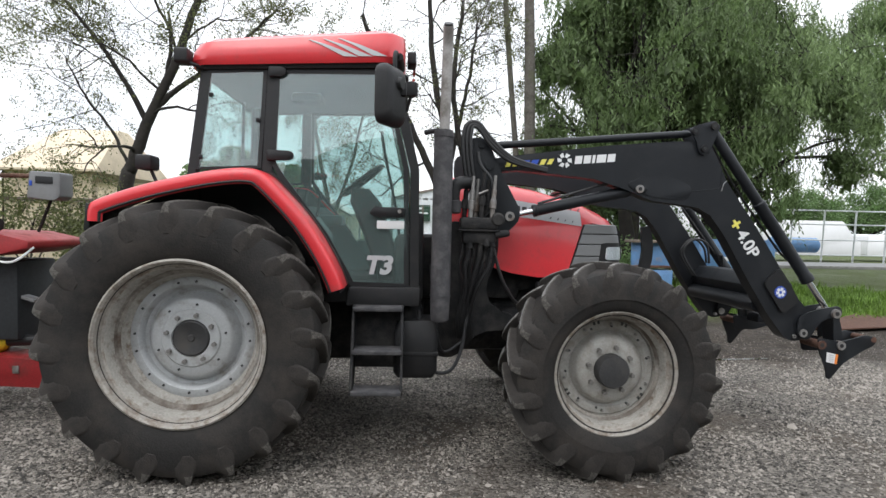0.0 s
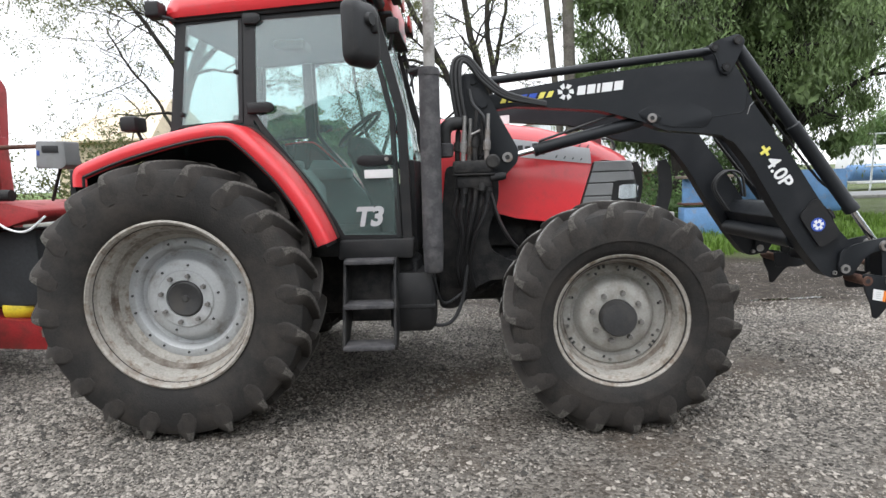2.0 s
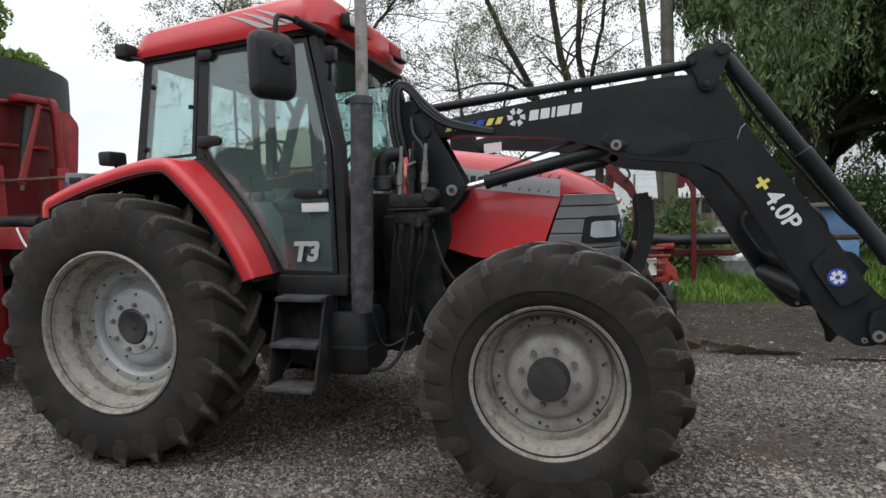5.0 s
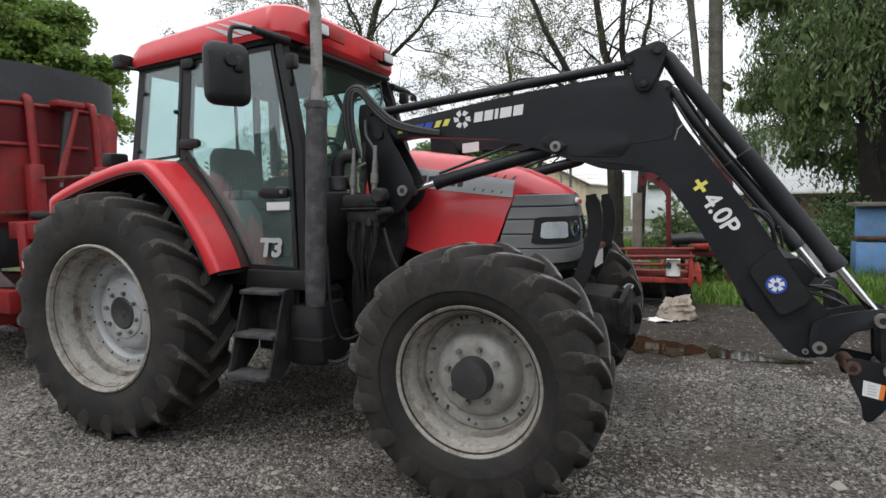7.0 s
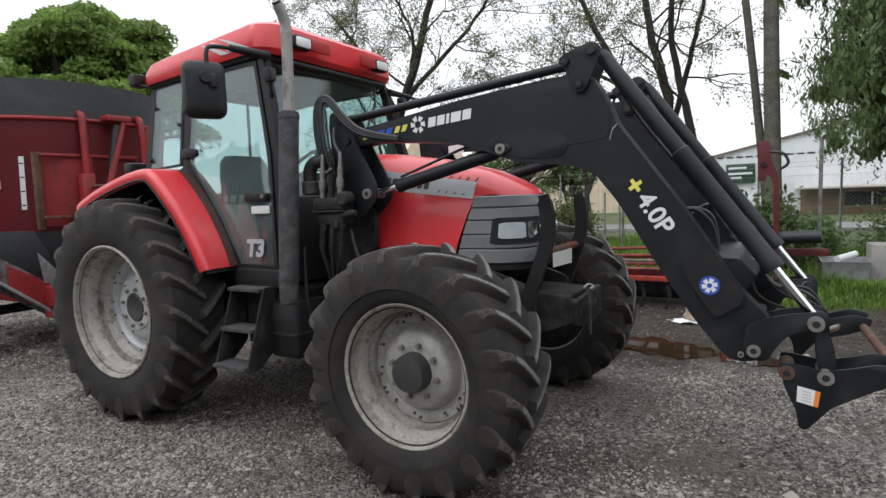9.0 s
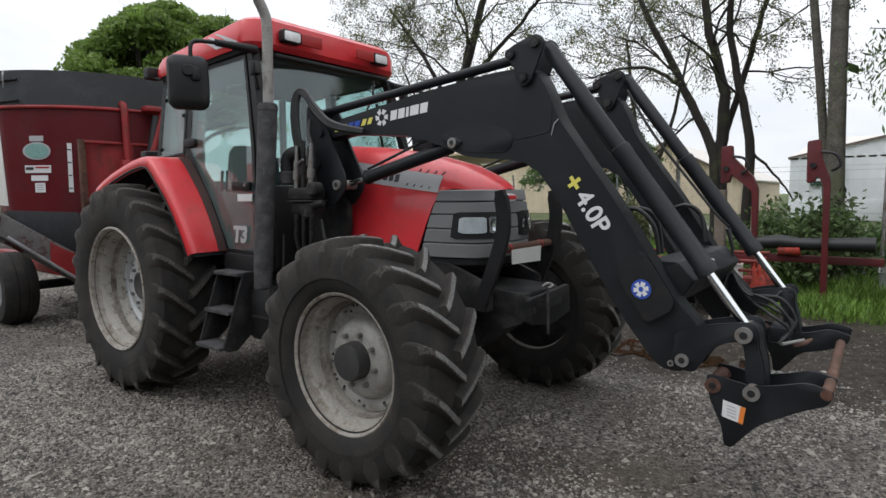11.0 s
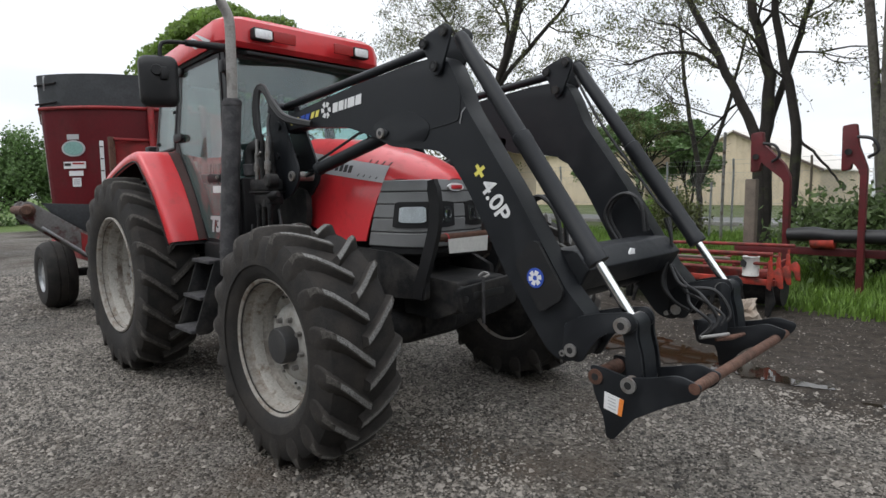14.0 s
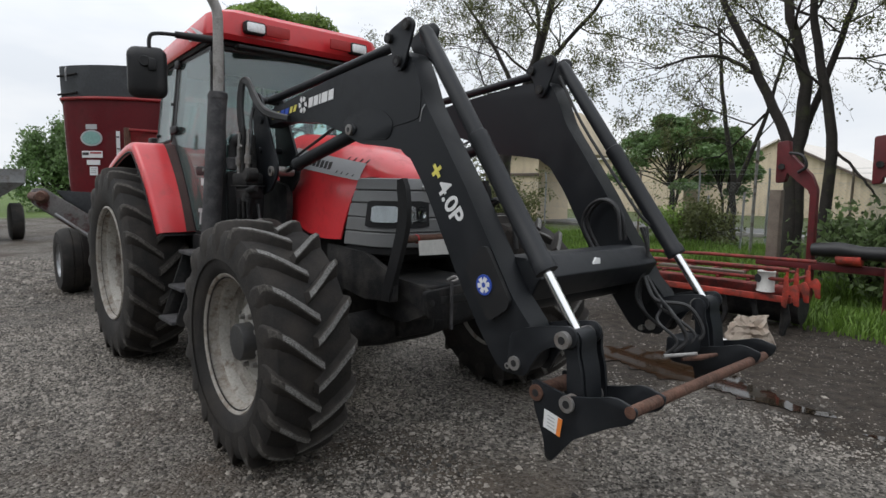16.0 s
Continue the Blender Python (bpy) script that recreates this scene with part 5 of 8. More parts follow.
    carr = fillet([(4.425, 0.79), (4.47, 0.79), (4.60, 0.768), (4.70, 0.790), (4.80, 0.822), (4.895, 0.800), (4.875, 0.745), (4.78, 0.70), (4.63, 0.605), (4.57, 0.53), (4.535, 0.485), (4.505, 0.49), (4.495, 0.57), (4.445, 0.68)], 0.022)
    for a, b in ((yo + s * 0.010, yo + s * 0.024), (yi - s * 0.024, yi - s * 0.010)):
        e = part("ear_plate", prism(ear, min(a, b), max(a, b), "y", 0.003), M_BLACK, loader, "black link plate")
        part("link", prism(link, min(a, b) - 0.006 + (0.02 if s < 0 else -0.008), max(a, b) + (0.014 if s < 0 else -0.014), "y", 0.003), M_BLACK, e, "black link bar")
    part("link_web", prism([(p + 0.004, q) for p, q in link], min(yo, yi) + 0.012, max(yo, yi) - 0.012, "y", 0.003), M_BLACK, e, "black link block")
    carr_in = fillet([(4.425, 0.79), (4.47, 0.79), (4.60, 0.768), (4.70, 0.790), (4.80, 0.822), (4.895, 0.800), (4.875, 0.745), (4.78, 0.70), (4.63, 0.66), (4.45, 0.66)], 0.022)
    for a, b in ((yi - s * 0.044, yi - s * 0.030), (yo + s * 0.030, yo + s * 0.044)):
        c = part("carrier_plate", prism(carr if s * (a - ym) > 0 else carr_in, min(a, b), max(a, b), "y", 0.003), M_BLACK, loader, "black tool carrier plate")
    for x, z, r, m, out in ((4.320, 0.828, 0.030, M_STEEL, 0.034), (4.566, 0.978, 0.034, M_STEEL, 0.046), (4.455, 0.744, 0.033, M_RUST, 0.052), (4.605, 0.740, 0.033, M_STEEL, 0.056), (4.265, 0.800, 0.014, M_STEEL, 0.012)):
        eye_pin("pin", x, z, yo + s * out, yi - s * 0.03, r, m, c, "steel pin with a bored end")
    return arm, c


arm_r, carrier_r = half_loader(-1, -0.66)
arm_l = half_loader(1, 0.58)[0]

# decals on the outer faces of the arms
for s, yo, arm in ((-1, -0.66, arm_r), (1, 0.58, arm_l)):
    f = yo + s * 0.0015
    g = yo + s * 0.004

    def flat(pts, name, material, lo=f, hi=g, label="", host=None):
        return part(name, prism(pts, min(lo, hi), max(lo, hi), "y", 0), material, host or arm, label)

    up = lambda x: 2.030 + (x - 2.10) * 0.085
    def para(x0, x1, h, lean=0.02, dz=0.0):
        return [(x0 - lean, up(x0) - h / 2 + dz), (x1 - lean, up(x1) - h / 2 + dz), (x1 + lean, up(x1) + h / 2 + dz), (x0 + lean, up(x0) + h / 2 + dz)]
    for x0, x1, m in ((2.05, 2.085, M_YELLOW), (2.105, 2.14, M_YELLOW), (2.165, 2.215, M_BLUE), (2.23, 2.28, M_BLUE), (2.30, 2.335, M_YELLOW), (2.355, 2.39, M_YELLOW)):
        flat(para(x0, x1, 0.040, 0.010), "colour_bar", m)
    for k in range(6):
        a = math.pi * k / 3
        cx, cz = 2.475, up(2.475) + 0.003
        q = [(cx + r * math.cos(a + d), cz + r * math.sin(a + d)) for r, d in ((0.024, -0.35), (0.056, -0.30), (0.052, 0.30), (0.024, 0.50))]
        flat(q, "logo_blade", M_WHITE)
    for k, (w) in enumerate((0.052, 0.052, 0.02, 0.068, 0.056)):
        x0 = 2.552 + sum((0.052, 0.052, 0.02, 0.068, 0.056)[:k]) + 0.012 * k
        flat(para(x0, x0 + w, 0.058, 0.004), "name_bar", M_WHITE)
    # size lettering down the arm
    turn = -57 if s < 0 else 57
    c = Vector((3.862, f, 1.505))
    face = pose(0, 0, 0, 90, 0, 0) if s < 0 else pose(0, 0, 0, 90, 0, 180)
    along_d = Vector((math.cos(radians(-57)), 0, math.sin(radians(-57))))
    letters("size_lettering", "4.0P", 0.128, Matrix.Translation(c + along_d * 0.022) @ face @ pose(0, 0, 0, 0, 0, turn if s < 0 else 180 + turn), M_WHITE, arm, "white 4.0P lettering", 0.0025)
    pc = c - along_d * 0.150
    flat([(pc.x + a, pc.z + b) for a, b in [Matrix.Rotation(radians(-57), 2) @ Vector(v) for v in ((-0.036, -0.0095), (-0.0095, -0.0095), (-0.0095, -0.036), (0.0095, -0.036), (0.0095, -0.0095), (0.036, -0.0095), (0.036, 0.0095), (0.0095, 0.0095), (0.0095, 0.036), (-0.0095, 0.036), (-0.0095, 0.0095), (-0.036, 0.0095))]], "plus_sign", M_YELLOW)
    # cover cap with a round blue badge
    cap = flat(fillet([(4.005, 1.195), (4.10, 1.300), (4.135, 1.300), (4.275, 1.085), (4.265, 1.045), (4.175, 0.985), (4.145, 0.985)], 0.03), "cover_cap", M_PLASTIC, yo + s * 0.001, yo + s * 0.022, "raised black plastic cover")
    bd = part("badge", tube([(4.130, yo + s * 0.020, 1.132), (4.130, yo + s * 0.026, 1.132)], 0.046, 28), M_BLUE, cap, "round blue badge with a white wheel mark")
    for k in range(6):
        a = math.pi * k / 3 + 0.2
        q = [(4.130 + r * math.cos(a + d), 1.132 + r * math.sin(a + d)) for r, d in ((0.013, -0.5), (0.036, -0.34), (0.037, 0.28), (0.015, 0.7))]
        flat(q, "mark", M_WHITE, yo + s * 0.0265, yo + s * 0.028, "", bd)
    # scratch
    flat([(3.652, 1.872), (3.657, 1.871), (3.672, 1.925), (3.696, 1.948), (3.690, 1.951), (3.668, 1.930)], "scratch", M_GALV, yo + s * 0.006, yo + s * 0.0075, "bare scraped paint")
y0 = -0.66 - 0.044
st = part("warning_sticker", prism([(4.498, 0.690), (4.585, 0.672), (4.575, 0.600), (4.495, 0.617)], y0 - 0.003, y0 - 0.001, "y", 0), M_WHITE, carrier_r, "white warning sticker with an orange end")
part("orange_end", prism([(4.567, 0.676), (4.587, 0.672), (4.577, 0.600), (4.559, 0.604)], y0 - 0.005, y0 - 0.0032, "y", 0), M_ORANGEDEC, st)
for k in range(4):
    part("line_bar", prism([(4.515 + 0.0, 0.672 - 0.014 * k), (4.55, 0.665 - 0.014 * k), (4.55, 0.661 - 0.014 * k), (4.515, 0.668 - 0.014 * k)], y0 - 0.0045, y0 - 0.0032, "y", 0), M_SILVER, st)

# members between the arms
cb = part("cross_member", prism(fillet([(4.02, 1.16), (4.10, 1.25), (4.25, 1.25), (4.33, 1.17), (4.26, 1.06), (4.08, 1.05)], 0.008), -0.54, 0.46, "y", 0.01), M_BLACK, loader, "black cross member with a white mark")
part("mark", prism([(-0.115, 1.20), (-0.09, 1.23), (-0.055, 1.225), (-0.05, 1.18), (-0.075, 1.165), (-0.105, 1.175)], 4.292, 4.302, "x", 0.001), M_WHITE, cb)
part("cross_tube", tube([(4.06, -0.54, 1.02), (4.06, 0.46, 1.02)], 0.062, 20), M_BLACK, loader, "round black cross tube")
part("front_tube", tube([(4.865, -0.705, 0.785), (4.865, -0.56, 0.783), (4.855, 0.0, 0.765), (4.845, 0.585, 0.745)], 0.022, 16), M_RUST, loader, "bent rusty front tube")
part("lock_lever", tube([(4.66, 0.10, 0.775), (4.70, 0.20, 0.775), (4.72, 0.33, 0.77)], [0.008, 0.014, 0.009], 10), M_RUST, loader, "rusty locking lever")
part("lock_bolt", tube([(4.62, 0.0, 0.80), (4.70, 0.16, 0.80)], 0.009, 8), M_STEEL, loader)
part("coupler_block", box((4.58, 0.28, 0.80), (0.10, 0.18, 0.09), 0.015), M_BLACK, loader, "black hydraulic coupler block")
rnd = random.Random(4)
for k in range(4):
    y = 0.08 + 0.09 * k
    pts = [(4.30 + 0.02 * rnd.random(), 0.40 - 0.02 * k, 1.10), (4.40, 0.38 - 0.02 * k, 0.95 + 0.05 * rnd.random()), (4.52 + 0.05 * rnd.random(), y, 0.93 + 0.06 * rnd.random()), (4.64, y + 0.04 * rnd.random(), 0.86), (4.60, y - 0.03, 0.79)]
    part("hose", tube(smooth_line(pts, 6), 0.008 + 0.002 * (k % 2), 8), M_HOSE, loader, "black hydraulic hose")
for s, y in ((-1, -0.50), (1, 0.42)):
    for k in range(2):
        yy = y - s * 0.05 * k
        part("hose", tube(smooth_line([(4.15, yy, 1.28), (4.12, yy, 1.42 + 0.03 * k), (4.03, yy, 1.50), (3.94, yy, 1.46), (3.90, yy, 1.36), (3.98, yy, 1.22), (4.06, yy, 1.12)], 6), 0.011, 8), M_HOSE, loader, "looped black hydraulic hose")
for k in range(3):
    part("hose", tube(smooth_line([(4.27, 0.43 - 0.03 * k, 1.36), (4.30, 0.40, 1.2), (4.27, 0.39 - 0.02 * k, 1.0), (4.33, 0.36, 0.90), (4.45, 0.30, 0.86)], 5), 0.009, 8), M_HOSE, loader)

part("white_label", prism([(2.05, 1.955), (2.19, 1.965), (2.19, 2.04), (2.05, 2.03)], 0.448, 0.4535, "y", 0), M_WHITE, loader, "white label on the far arm")

# valve block and hoses at the right tower
vb = part("valve_block", box((1.845, -0.765, 1.595), (0.26, 0.13, 0.085), 0.02), M_CHASSIS, loader, "oily black valve block with hoses")
part("lower_block", box((1.85, -0.755, 1.500), (0.235, 0.12, 0.09), 0.02), M_CHASSIS, vb)
part("plate", box((1.85, -0.765, 1.547), (0.275, 0.14, 0.012), 0.004), M_CHASSIS, vb)
part("end_cap", tube([(1.975, -0.76, 1.625), (1.975, -0.83, 1.625), (1.975, -0.84, 1.625)], [0.048, 0.048, 0.036], 16), M_CHASSIS, vb, "round black end cap")
part("side_port", tube([(1.96, -0.80, 1.52), (2.04, -0.80, 1.53), (2.06, -0.80, 1.53)], [0.030, 0.026, 0.018], 12), M_CHASSIS, vb)
part("stem", tube([(1.90, -0.80, 1.49), (1.90, -0.81, 1.44), (1.90, -0.81, 1.425)], [0.024, 0.024, 0.012], 10), M_CHASSIS, vb)
rnd = random.Random(9)
for k in range(6):
    x = 1.745 + 0.038 * k
    y = -0.745 - 0.055 * (k % 2)
    h = 0.06 * rnd.random()
    part("coupling", tube([(x, y, 1.62), (x + 0.004, y, 1.67 + h), (x + 0.004, y, 1.672 + h), (x + 0.008, y, 1.73 + h), (x + 0.008, y, 1.732 + h), (x + 0.014, y, 1.80 + h), (x + 0.014, y, 1.802 + h), (x + 0.020, y, 1.90 + h)], [0.017, 0.017, 0.025, 0.025, 0.018, 0.018, 0.013, 0.012], 10), M_STEEL if k in (1, 2, 5) else M_CHASSIS, vb, "worn steel hose coupling")
part("bleed_handle", tube([(1.84, -0.82, 1.80), (1.90, -0.83, 1.825)], 0.008, 8), M_STEEL, vb, "small steel handle")
for k in range(6):
    x, z = 1.745 + 0.040 * k, 1.40 + 0.05 * rnd.random()
    y = -0.77 - 0.03 * (k % 2)
    part("fitting", tube([(x, y, 1.46), (x, y, z + 0.02), (x - 0.004, y, z + 0.018), (x - 0.012, y, z - 0.07)], [0.024, 0.024, 0.017, 0.015], 10), M_CHASSIS, vb, "greasy hose fitting")
for k in range(3):
    d = 0.026 * k
    part("hose", tube(smooth_line([(1.765 + d, -0.76, 1.86), (1.735 + d, -0.77, 2.02), (1.725 + d, -0.765, 2.18), (1.755 + d * 0.8, -0.755, 2.285 - d * 0.3), (1.835 + d * 0.3, -0.745, 2.295 - d), (1.93, -0.74, 2.19 - d), (2.08, -0.73, 2.065 - d * 0.6), (2.34, -0.69, 1.995 - d * 0.3)], 6), 0.0145, 10), M_HOSE, loader, "looped black hydraulic hose")
part("hose", tube(smooth_line([(1.88, -0.75, 1.62), (1.95, -0.79, 1.74), (1.93, -0.77, 1.90), (1.86, -0.74, 2.00), (1.84, -0.71, 2.10)], 5), 0.012, 8), M_HOSE, loader, "short black hose")
for k in range(6):
    x = 1.735 + 0.040 * k
    y = -0.77 - 0.03 * (k % 2)
    e = 0.03 * rnd.random()
    part("hose", tube(smooth_line([(x, y, 1.38), (x - 0.02, y + 0.01, 1.28), (1.73 + 0.022 * k + e, y + 0.05, 1.12), (1.72 + 0.018 * k, -0.66 - e, 0.92), (1.74 + 0.02 * k, -0.60, 0.76)], 5), 0.0135, 8), M_HOSE, loader, "dusty black hose")
part("hose", tube(smooth_line([(1.96, -0.74, 1.42), (2.02, -0.74, 1.22), (2.10, -0.70, 1.08), (2.16, -0.64, 1.02)], 5), 0.012, 8), M_HOSE, loader, "dusty black hose")
fl = part("oil_filter", tube([(1.665, -0.78, 1.66), (1.665, -0.78, 1.67), (1.665, -0.78, 1.745), (1.665, -0.78, 1.752)], [0.040, 0.056, 0.062, 0.05], 18), M_MUFF, loader, "dusty grey filter cup with a black elbow")
part("elbow", tube(smooth_line([(1.665, -0.78, 1.74), (1.67, -0.78, 1.83), (1.71, -0.77, 1.875), (1.79, -0.75, 1.88)], 5), 0.045, 14), M_PLASTIC, fl, "black rubber elbow")
part("bracket", box((1.67, -0.70, 1.70), (0.10, 0.10, 0.06), 0.015), M_CHASSIS, fl)


# ---- feed mixer wagon ----
mixer = thing("feed_mixer_wagon", (-4.3, -0.05, 0), "dark red feed mixer wagon with black top band behind the tractor", "feed wagon")


TUB_X, TUB_Y, TUB_R = -4.02, 0.27, 1.42


def tub_k(z):
    return float(np.interp(z, [0.9, 1.40, 2.68, 3.12], [0.90, 0.965, 1.0, 1.005]))


def tub_ring(z, off=0.0):
    """Plan of the tub: a round front, sides that draw in towards the back, a rounded back."""
    k = tub_k(z)
    r = (TUB_R + off) * k
    e = radians(68)
    out = [(r * math.cos(t), r * math.sin(t)) for t in [-e + 2 * e * i / 44 for i in range(45)]]
    xb, yb = -1.25 * k - off, 0.95 * k + off
    back = [(xb, yb), (xb - 0.22, yb * 0.86), (xb - 0.36, yb * 0.55), (xb - 0.42, 0.0), (xb - 0.36, -yb * 0.55), (xb - 0.22, -yb * 0.86), (xb, -yb)]
    return [(TUB_X + x, TUB_Y + y, z) for x, y in out + back]


def tub_front(y, z, off=0.0):
    r = (TUB_R + off) * tub_k(z)
    t = math.asin(max(-0.95, min(0.95, (y - TUB_Y) / (TUB_R * tub_k(z)))))
    return (TUB_X + r * math.cos(t), TUB_Y + r * math.sin(t), z)


tub = part("tub", loft([tub_ring(z, o) for z, o in ((1.40, 0), (1.8, 0), (2.2, 0), (2.66, 0), (2.66, -0.03), (1.45, -0.03))], caps=False), M_MIXRED, mixer, "dark red steel tub")
part("top_band", thicken(loft([tub_ring(2.655, 0.012), tub_ring(2.8, 0.014), tub_ring(2.95, 0.016), tub_ring(3.10, 0.014)], caps=False), 0.02), M_BAND, mixer, "dull black rubber top band")
part("skirt", loft([tub_ring(1.405, 0.004), tub_ring(1.15, -0.01), tub_ring(0.98, -0.05)], caps=False), M_BAND, mixer, "blue-black steel skirt")
part("tub_floor", loft([tub_ring(1.10, -0.06), tub_ring(0.98, -0.06)]), M_CHASSIS, mixer)
part("rim_bar", tube([tuple(Vector(p) + Vector((0, 0, 0.01))) for p in tub_ring(2.665, 0.012)] + [tub_ring(2.675, 0.012)[0]], 0.024, 8), M_MIXRED2, mixer)


def front_patch(name, y0, y1, z0, z1, material, host, off=0.006, label="", th=0.003, n=4):
    bm = bmesh.new()
    rows = [[bm.verts.new(tub_front(y0 + (y1 - y0) * i / n, z, off)) for i in range(n + 1)] for z in (z0, z1)]
    for i in range(n):
        bm.faces.new((rows[0][i], rows[0][i + 1], rows[1][i + 1], rows[1][i]))
    return part(name, thicken(bm, th), material, host, label)


def front_disc(name, y, z, r, material, host, off, label=""):
    bm = bmesh.new()
    f = bm.faces.new([bm.verts.new(tub_front(y + r * math.cos(2 * math.pi * k / 24), z + r * math.sin(2 * math.pi * k / 24), off)) for k in range(24)])
    bmesh.ops.triangulate(bm, faces=[f])
    return part(name, thicken(bm, 0.003), material, host, label)


t = front_patch("plate_sticker", -0.843, -0.738, 2.27, 2.335, M_SILVER, tub, label="small pale label")
t = front_disc("round_sticker", -0.790, 2.155, 0.105, M_SILVER, tub, 0.006, "round pale green sticker")
front_disc("centre", -0.790, 2.155, 0.088, M_TEAL, t, 0.010)
t = front_patch("warning_label", -0.885, -0.689, 1.895, 1.985, M_WHITE, tub, label="white warning label with dark bars")
front_patch("bar", -0.878, -0.822, 1.93, 1.965, M_HUB, t, 0.010)
front_patch("bar", -0.808, -0.703, 1.95, 1.97, M_REDLENS, t, 0.010)
t = front_patch("warning_label", -0.843, -0.717, 1.80, 1.865, M_WHITE, tub)
t = front_patch("warning_label", -0.818, -0.741, 1.66, 1.775, M_WHITE, tub)
for k in range(3):
    front_patch("bar", -0.804, -0.755, 1.69 + 0.026 * k, 1.70 + 0.026 * k, M_SILVER, t, 0.010)
t = front_patch("level_rule", -0.548, -0.508, 1.66, 2.25, M_WHITE, tub, label="white level rule with black ticks")
for k in range(4):
    front_patch("tick", -0.544, -0.514, 1.70 + 0.155 * k, 1.715 + 0.155 * k, M_HUB, t, 0.010)
bm = bmesh.new()
c0, c1 = Vector(tub_ring(1.50, 0.01)[0]), Vector(tub_ring(1.50, 0.01)[-1])
d0, d1 = Vector(tub_ring(2.62, 0.01)[0]), Vector(tub_ring(2.62, 0.01)[-1])
bm.faces.new([bm.verts.new(p) for p in (c0.lerp(c1, 0.04), c0.lerp(c1, 0.9), d0.lerp(d1, 0.9), d0.lerp(d1, 0.04))])
sd = part("side_panel", thicken(bm, 0.006), M_CAN, tub, "pale side panel")
# band clasps
for z in (2.73, 2.97):
    part("clasp", tube([tub_front(-1.06, z, 0.03), tub_front(-0.90, z + 0.02, 0.03)], 0.014, 8), M_CHASSIS, mixer, "black band clasp")
part("clasp_loop", tube(smooth_line([tub_front(-0.98, 3.08, 0.04), tub_front(-0.975, 3.02, 0.06), tub_front(-0.985, 2.90, 0.04)], 4), 0.010, 6), M_GALV, mixer)

# flared plate at the far corner
part("corner_plate", prism(fillet([(1.00, 2.70), (1.12, 2.56), (1.07, 2.10), (0.98, 1.60), (0.86, 1.55), (0.86, 2.68)], 0.03), -2.75, -2.715, "x", 0.006), M_MIXRED2, mixer, "red flared corner plate")

# unloading door with frame, rams and guides
dr = front_patch("unloading_door", -0.42, 0.10, 1.46, 2.24, M_MIXRED2, mixer, 0.02, "rusty red sliding door", 0.01)
part("frame", box((-2.70, -0.46, 1.86), (0.07, 0.07, 0.86), 0.008), M_RUST, dr)
part("frame", box((-2.63, 0.10, 2.26), (0.06, 1.10, 0.035), 0.006), M_MIXRED2, dr)
part("frame", box((-2.63, 0.10, 1.56), (0.06, 1.10, 0.035), 0.006), M_RUST, dr)
for y in (0.0, 0.70):
    g = part("guide_post", tube(smooth_line([(-2.72, y, 2.745), (-2.62, y, 2.745), (-2.56, y, 2.68), (-2.55, y, 2.3), (-2.54, y, 1.9)], 4), 0.042, 10), M_MIXRED2, mixer, "red tubular door guide")
    part("channel", box((-2.53, y - 0.02, 1.60), (0.11, 0.15, 0.90), 0.012), M_MIXRED2, g)
ram = part("door_ram", tube([(-2.45, 0.34, 2.62), (-2.47, 0.24, 2.05)], 0.05, 14), M_HOSE, mixer, "black door ram")
part("rod", tube([(-2.47, 0.24, 2.05), (-2.48, 0.21, 1.82)], 0.02, 10), M_STEEL, ram)
part("arm", tube([(-2.42, 0.40, 2.66), (-2.44, 0.18, 1.88)], 0.036, 8), M_MIXRED2, ram, "red lever arm")
part("cap", box((-2.46, 0.34, 2.70), (0.16, 0.30, 0.07), 0.02), M_MIXRED2, ram)

# discharge conveyor across the front
cv = part("conveyor", prism(fillet([(-1.52, 1.46), (-1.44, 1.49), (-0.40, 0.74), (-0.10, 0.62), (-0.10, 0.42), (-0.42, 0.44), (-1.52, 1.29)], 0.03), -2.48, -2.44, "x", 0.006), M_CHUTE, mixer, "worn grey conveyor trough with patches of red")
part("far_wall", prism(fillet([(-1.52, 1.46), (-1.44, 1.49), (-0.40, 0.74), (-0.10, 0.62), (-0.10, 0.42), (-0.42, 0.44), (-1.52, 1.29)], 0.03), -2.90, -2.87, "x", 0.006), M_CHUTE, cv)
part("belt", prism([(-1.50, 1.36), (-0.42, 0.55), (0.9, 0.55), (0.9, 0.50), (-0.42, 0.50), (-1.50, 1.31)], -2.86, -2.49, "x", 0), M_HOSE, cv, "black rubber belt")
part("red_wall", prism(fillet([(-0.95, 1.10), (-0.40, 0.735), (-0.10, 0.62), (-0.10, 0.40), (-0.42, 0.42), (-0.95, 0.83)], 0.02), -2.435, -2.425, "x", 0.003), M_MIXRED2, cv, "red painted trough side")
part("end_roller", tube([(-2.95, -1.50, 1.38), (-2.38, -1.50, 1.38)], 0.055, 14), M_RUST, cv, "rusty end roller")
part("roller_boss", tube([(-2.40, -1.47, 1.38), (-2.30, -1.50, 1.39)], [0.08, 0.05], 12), M_RUST, cv)
part("gusset", prism(fillet([(-0.66, 1.20), (-0.36, 0.82), (-0.62, 0.86)], 0.015), -2.42, -2.41, "x", 0.002), M_GALV, cv, "bare steel gusset")
part("rail", tube([(-2.40, -1.35, 1.18), (-2.40, -0.40, 0.40)], 0.018, 8), M_GALV, cv)
part("flap", prism([(-1.30, 1.46), (-0.60, 1.42), (-0.38, 1.0), (-0.50, 0.85), (-1.20, 1.33)], -2.60, -2.585, "x", 0.004), M_BAND, cv, "black rubber flap")

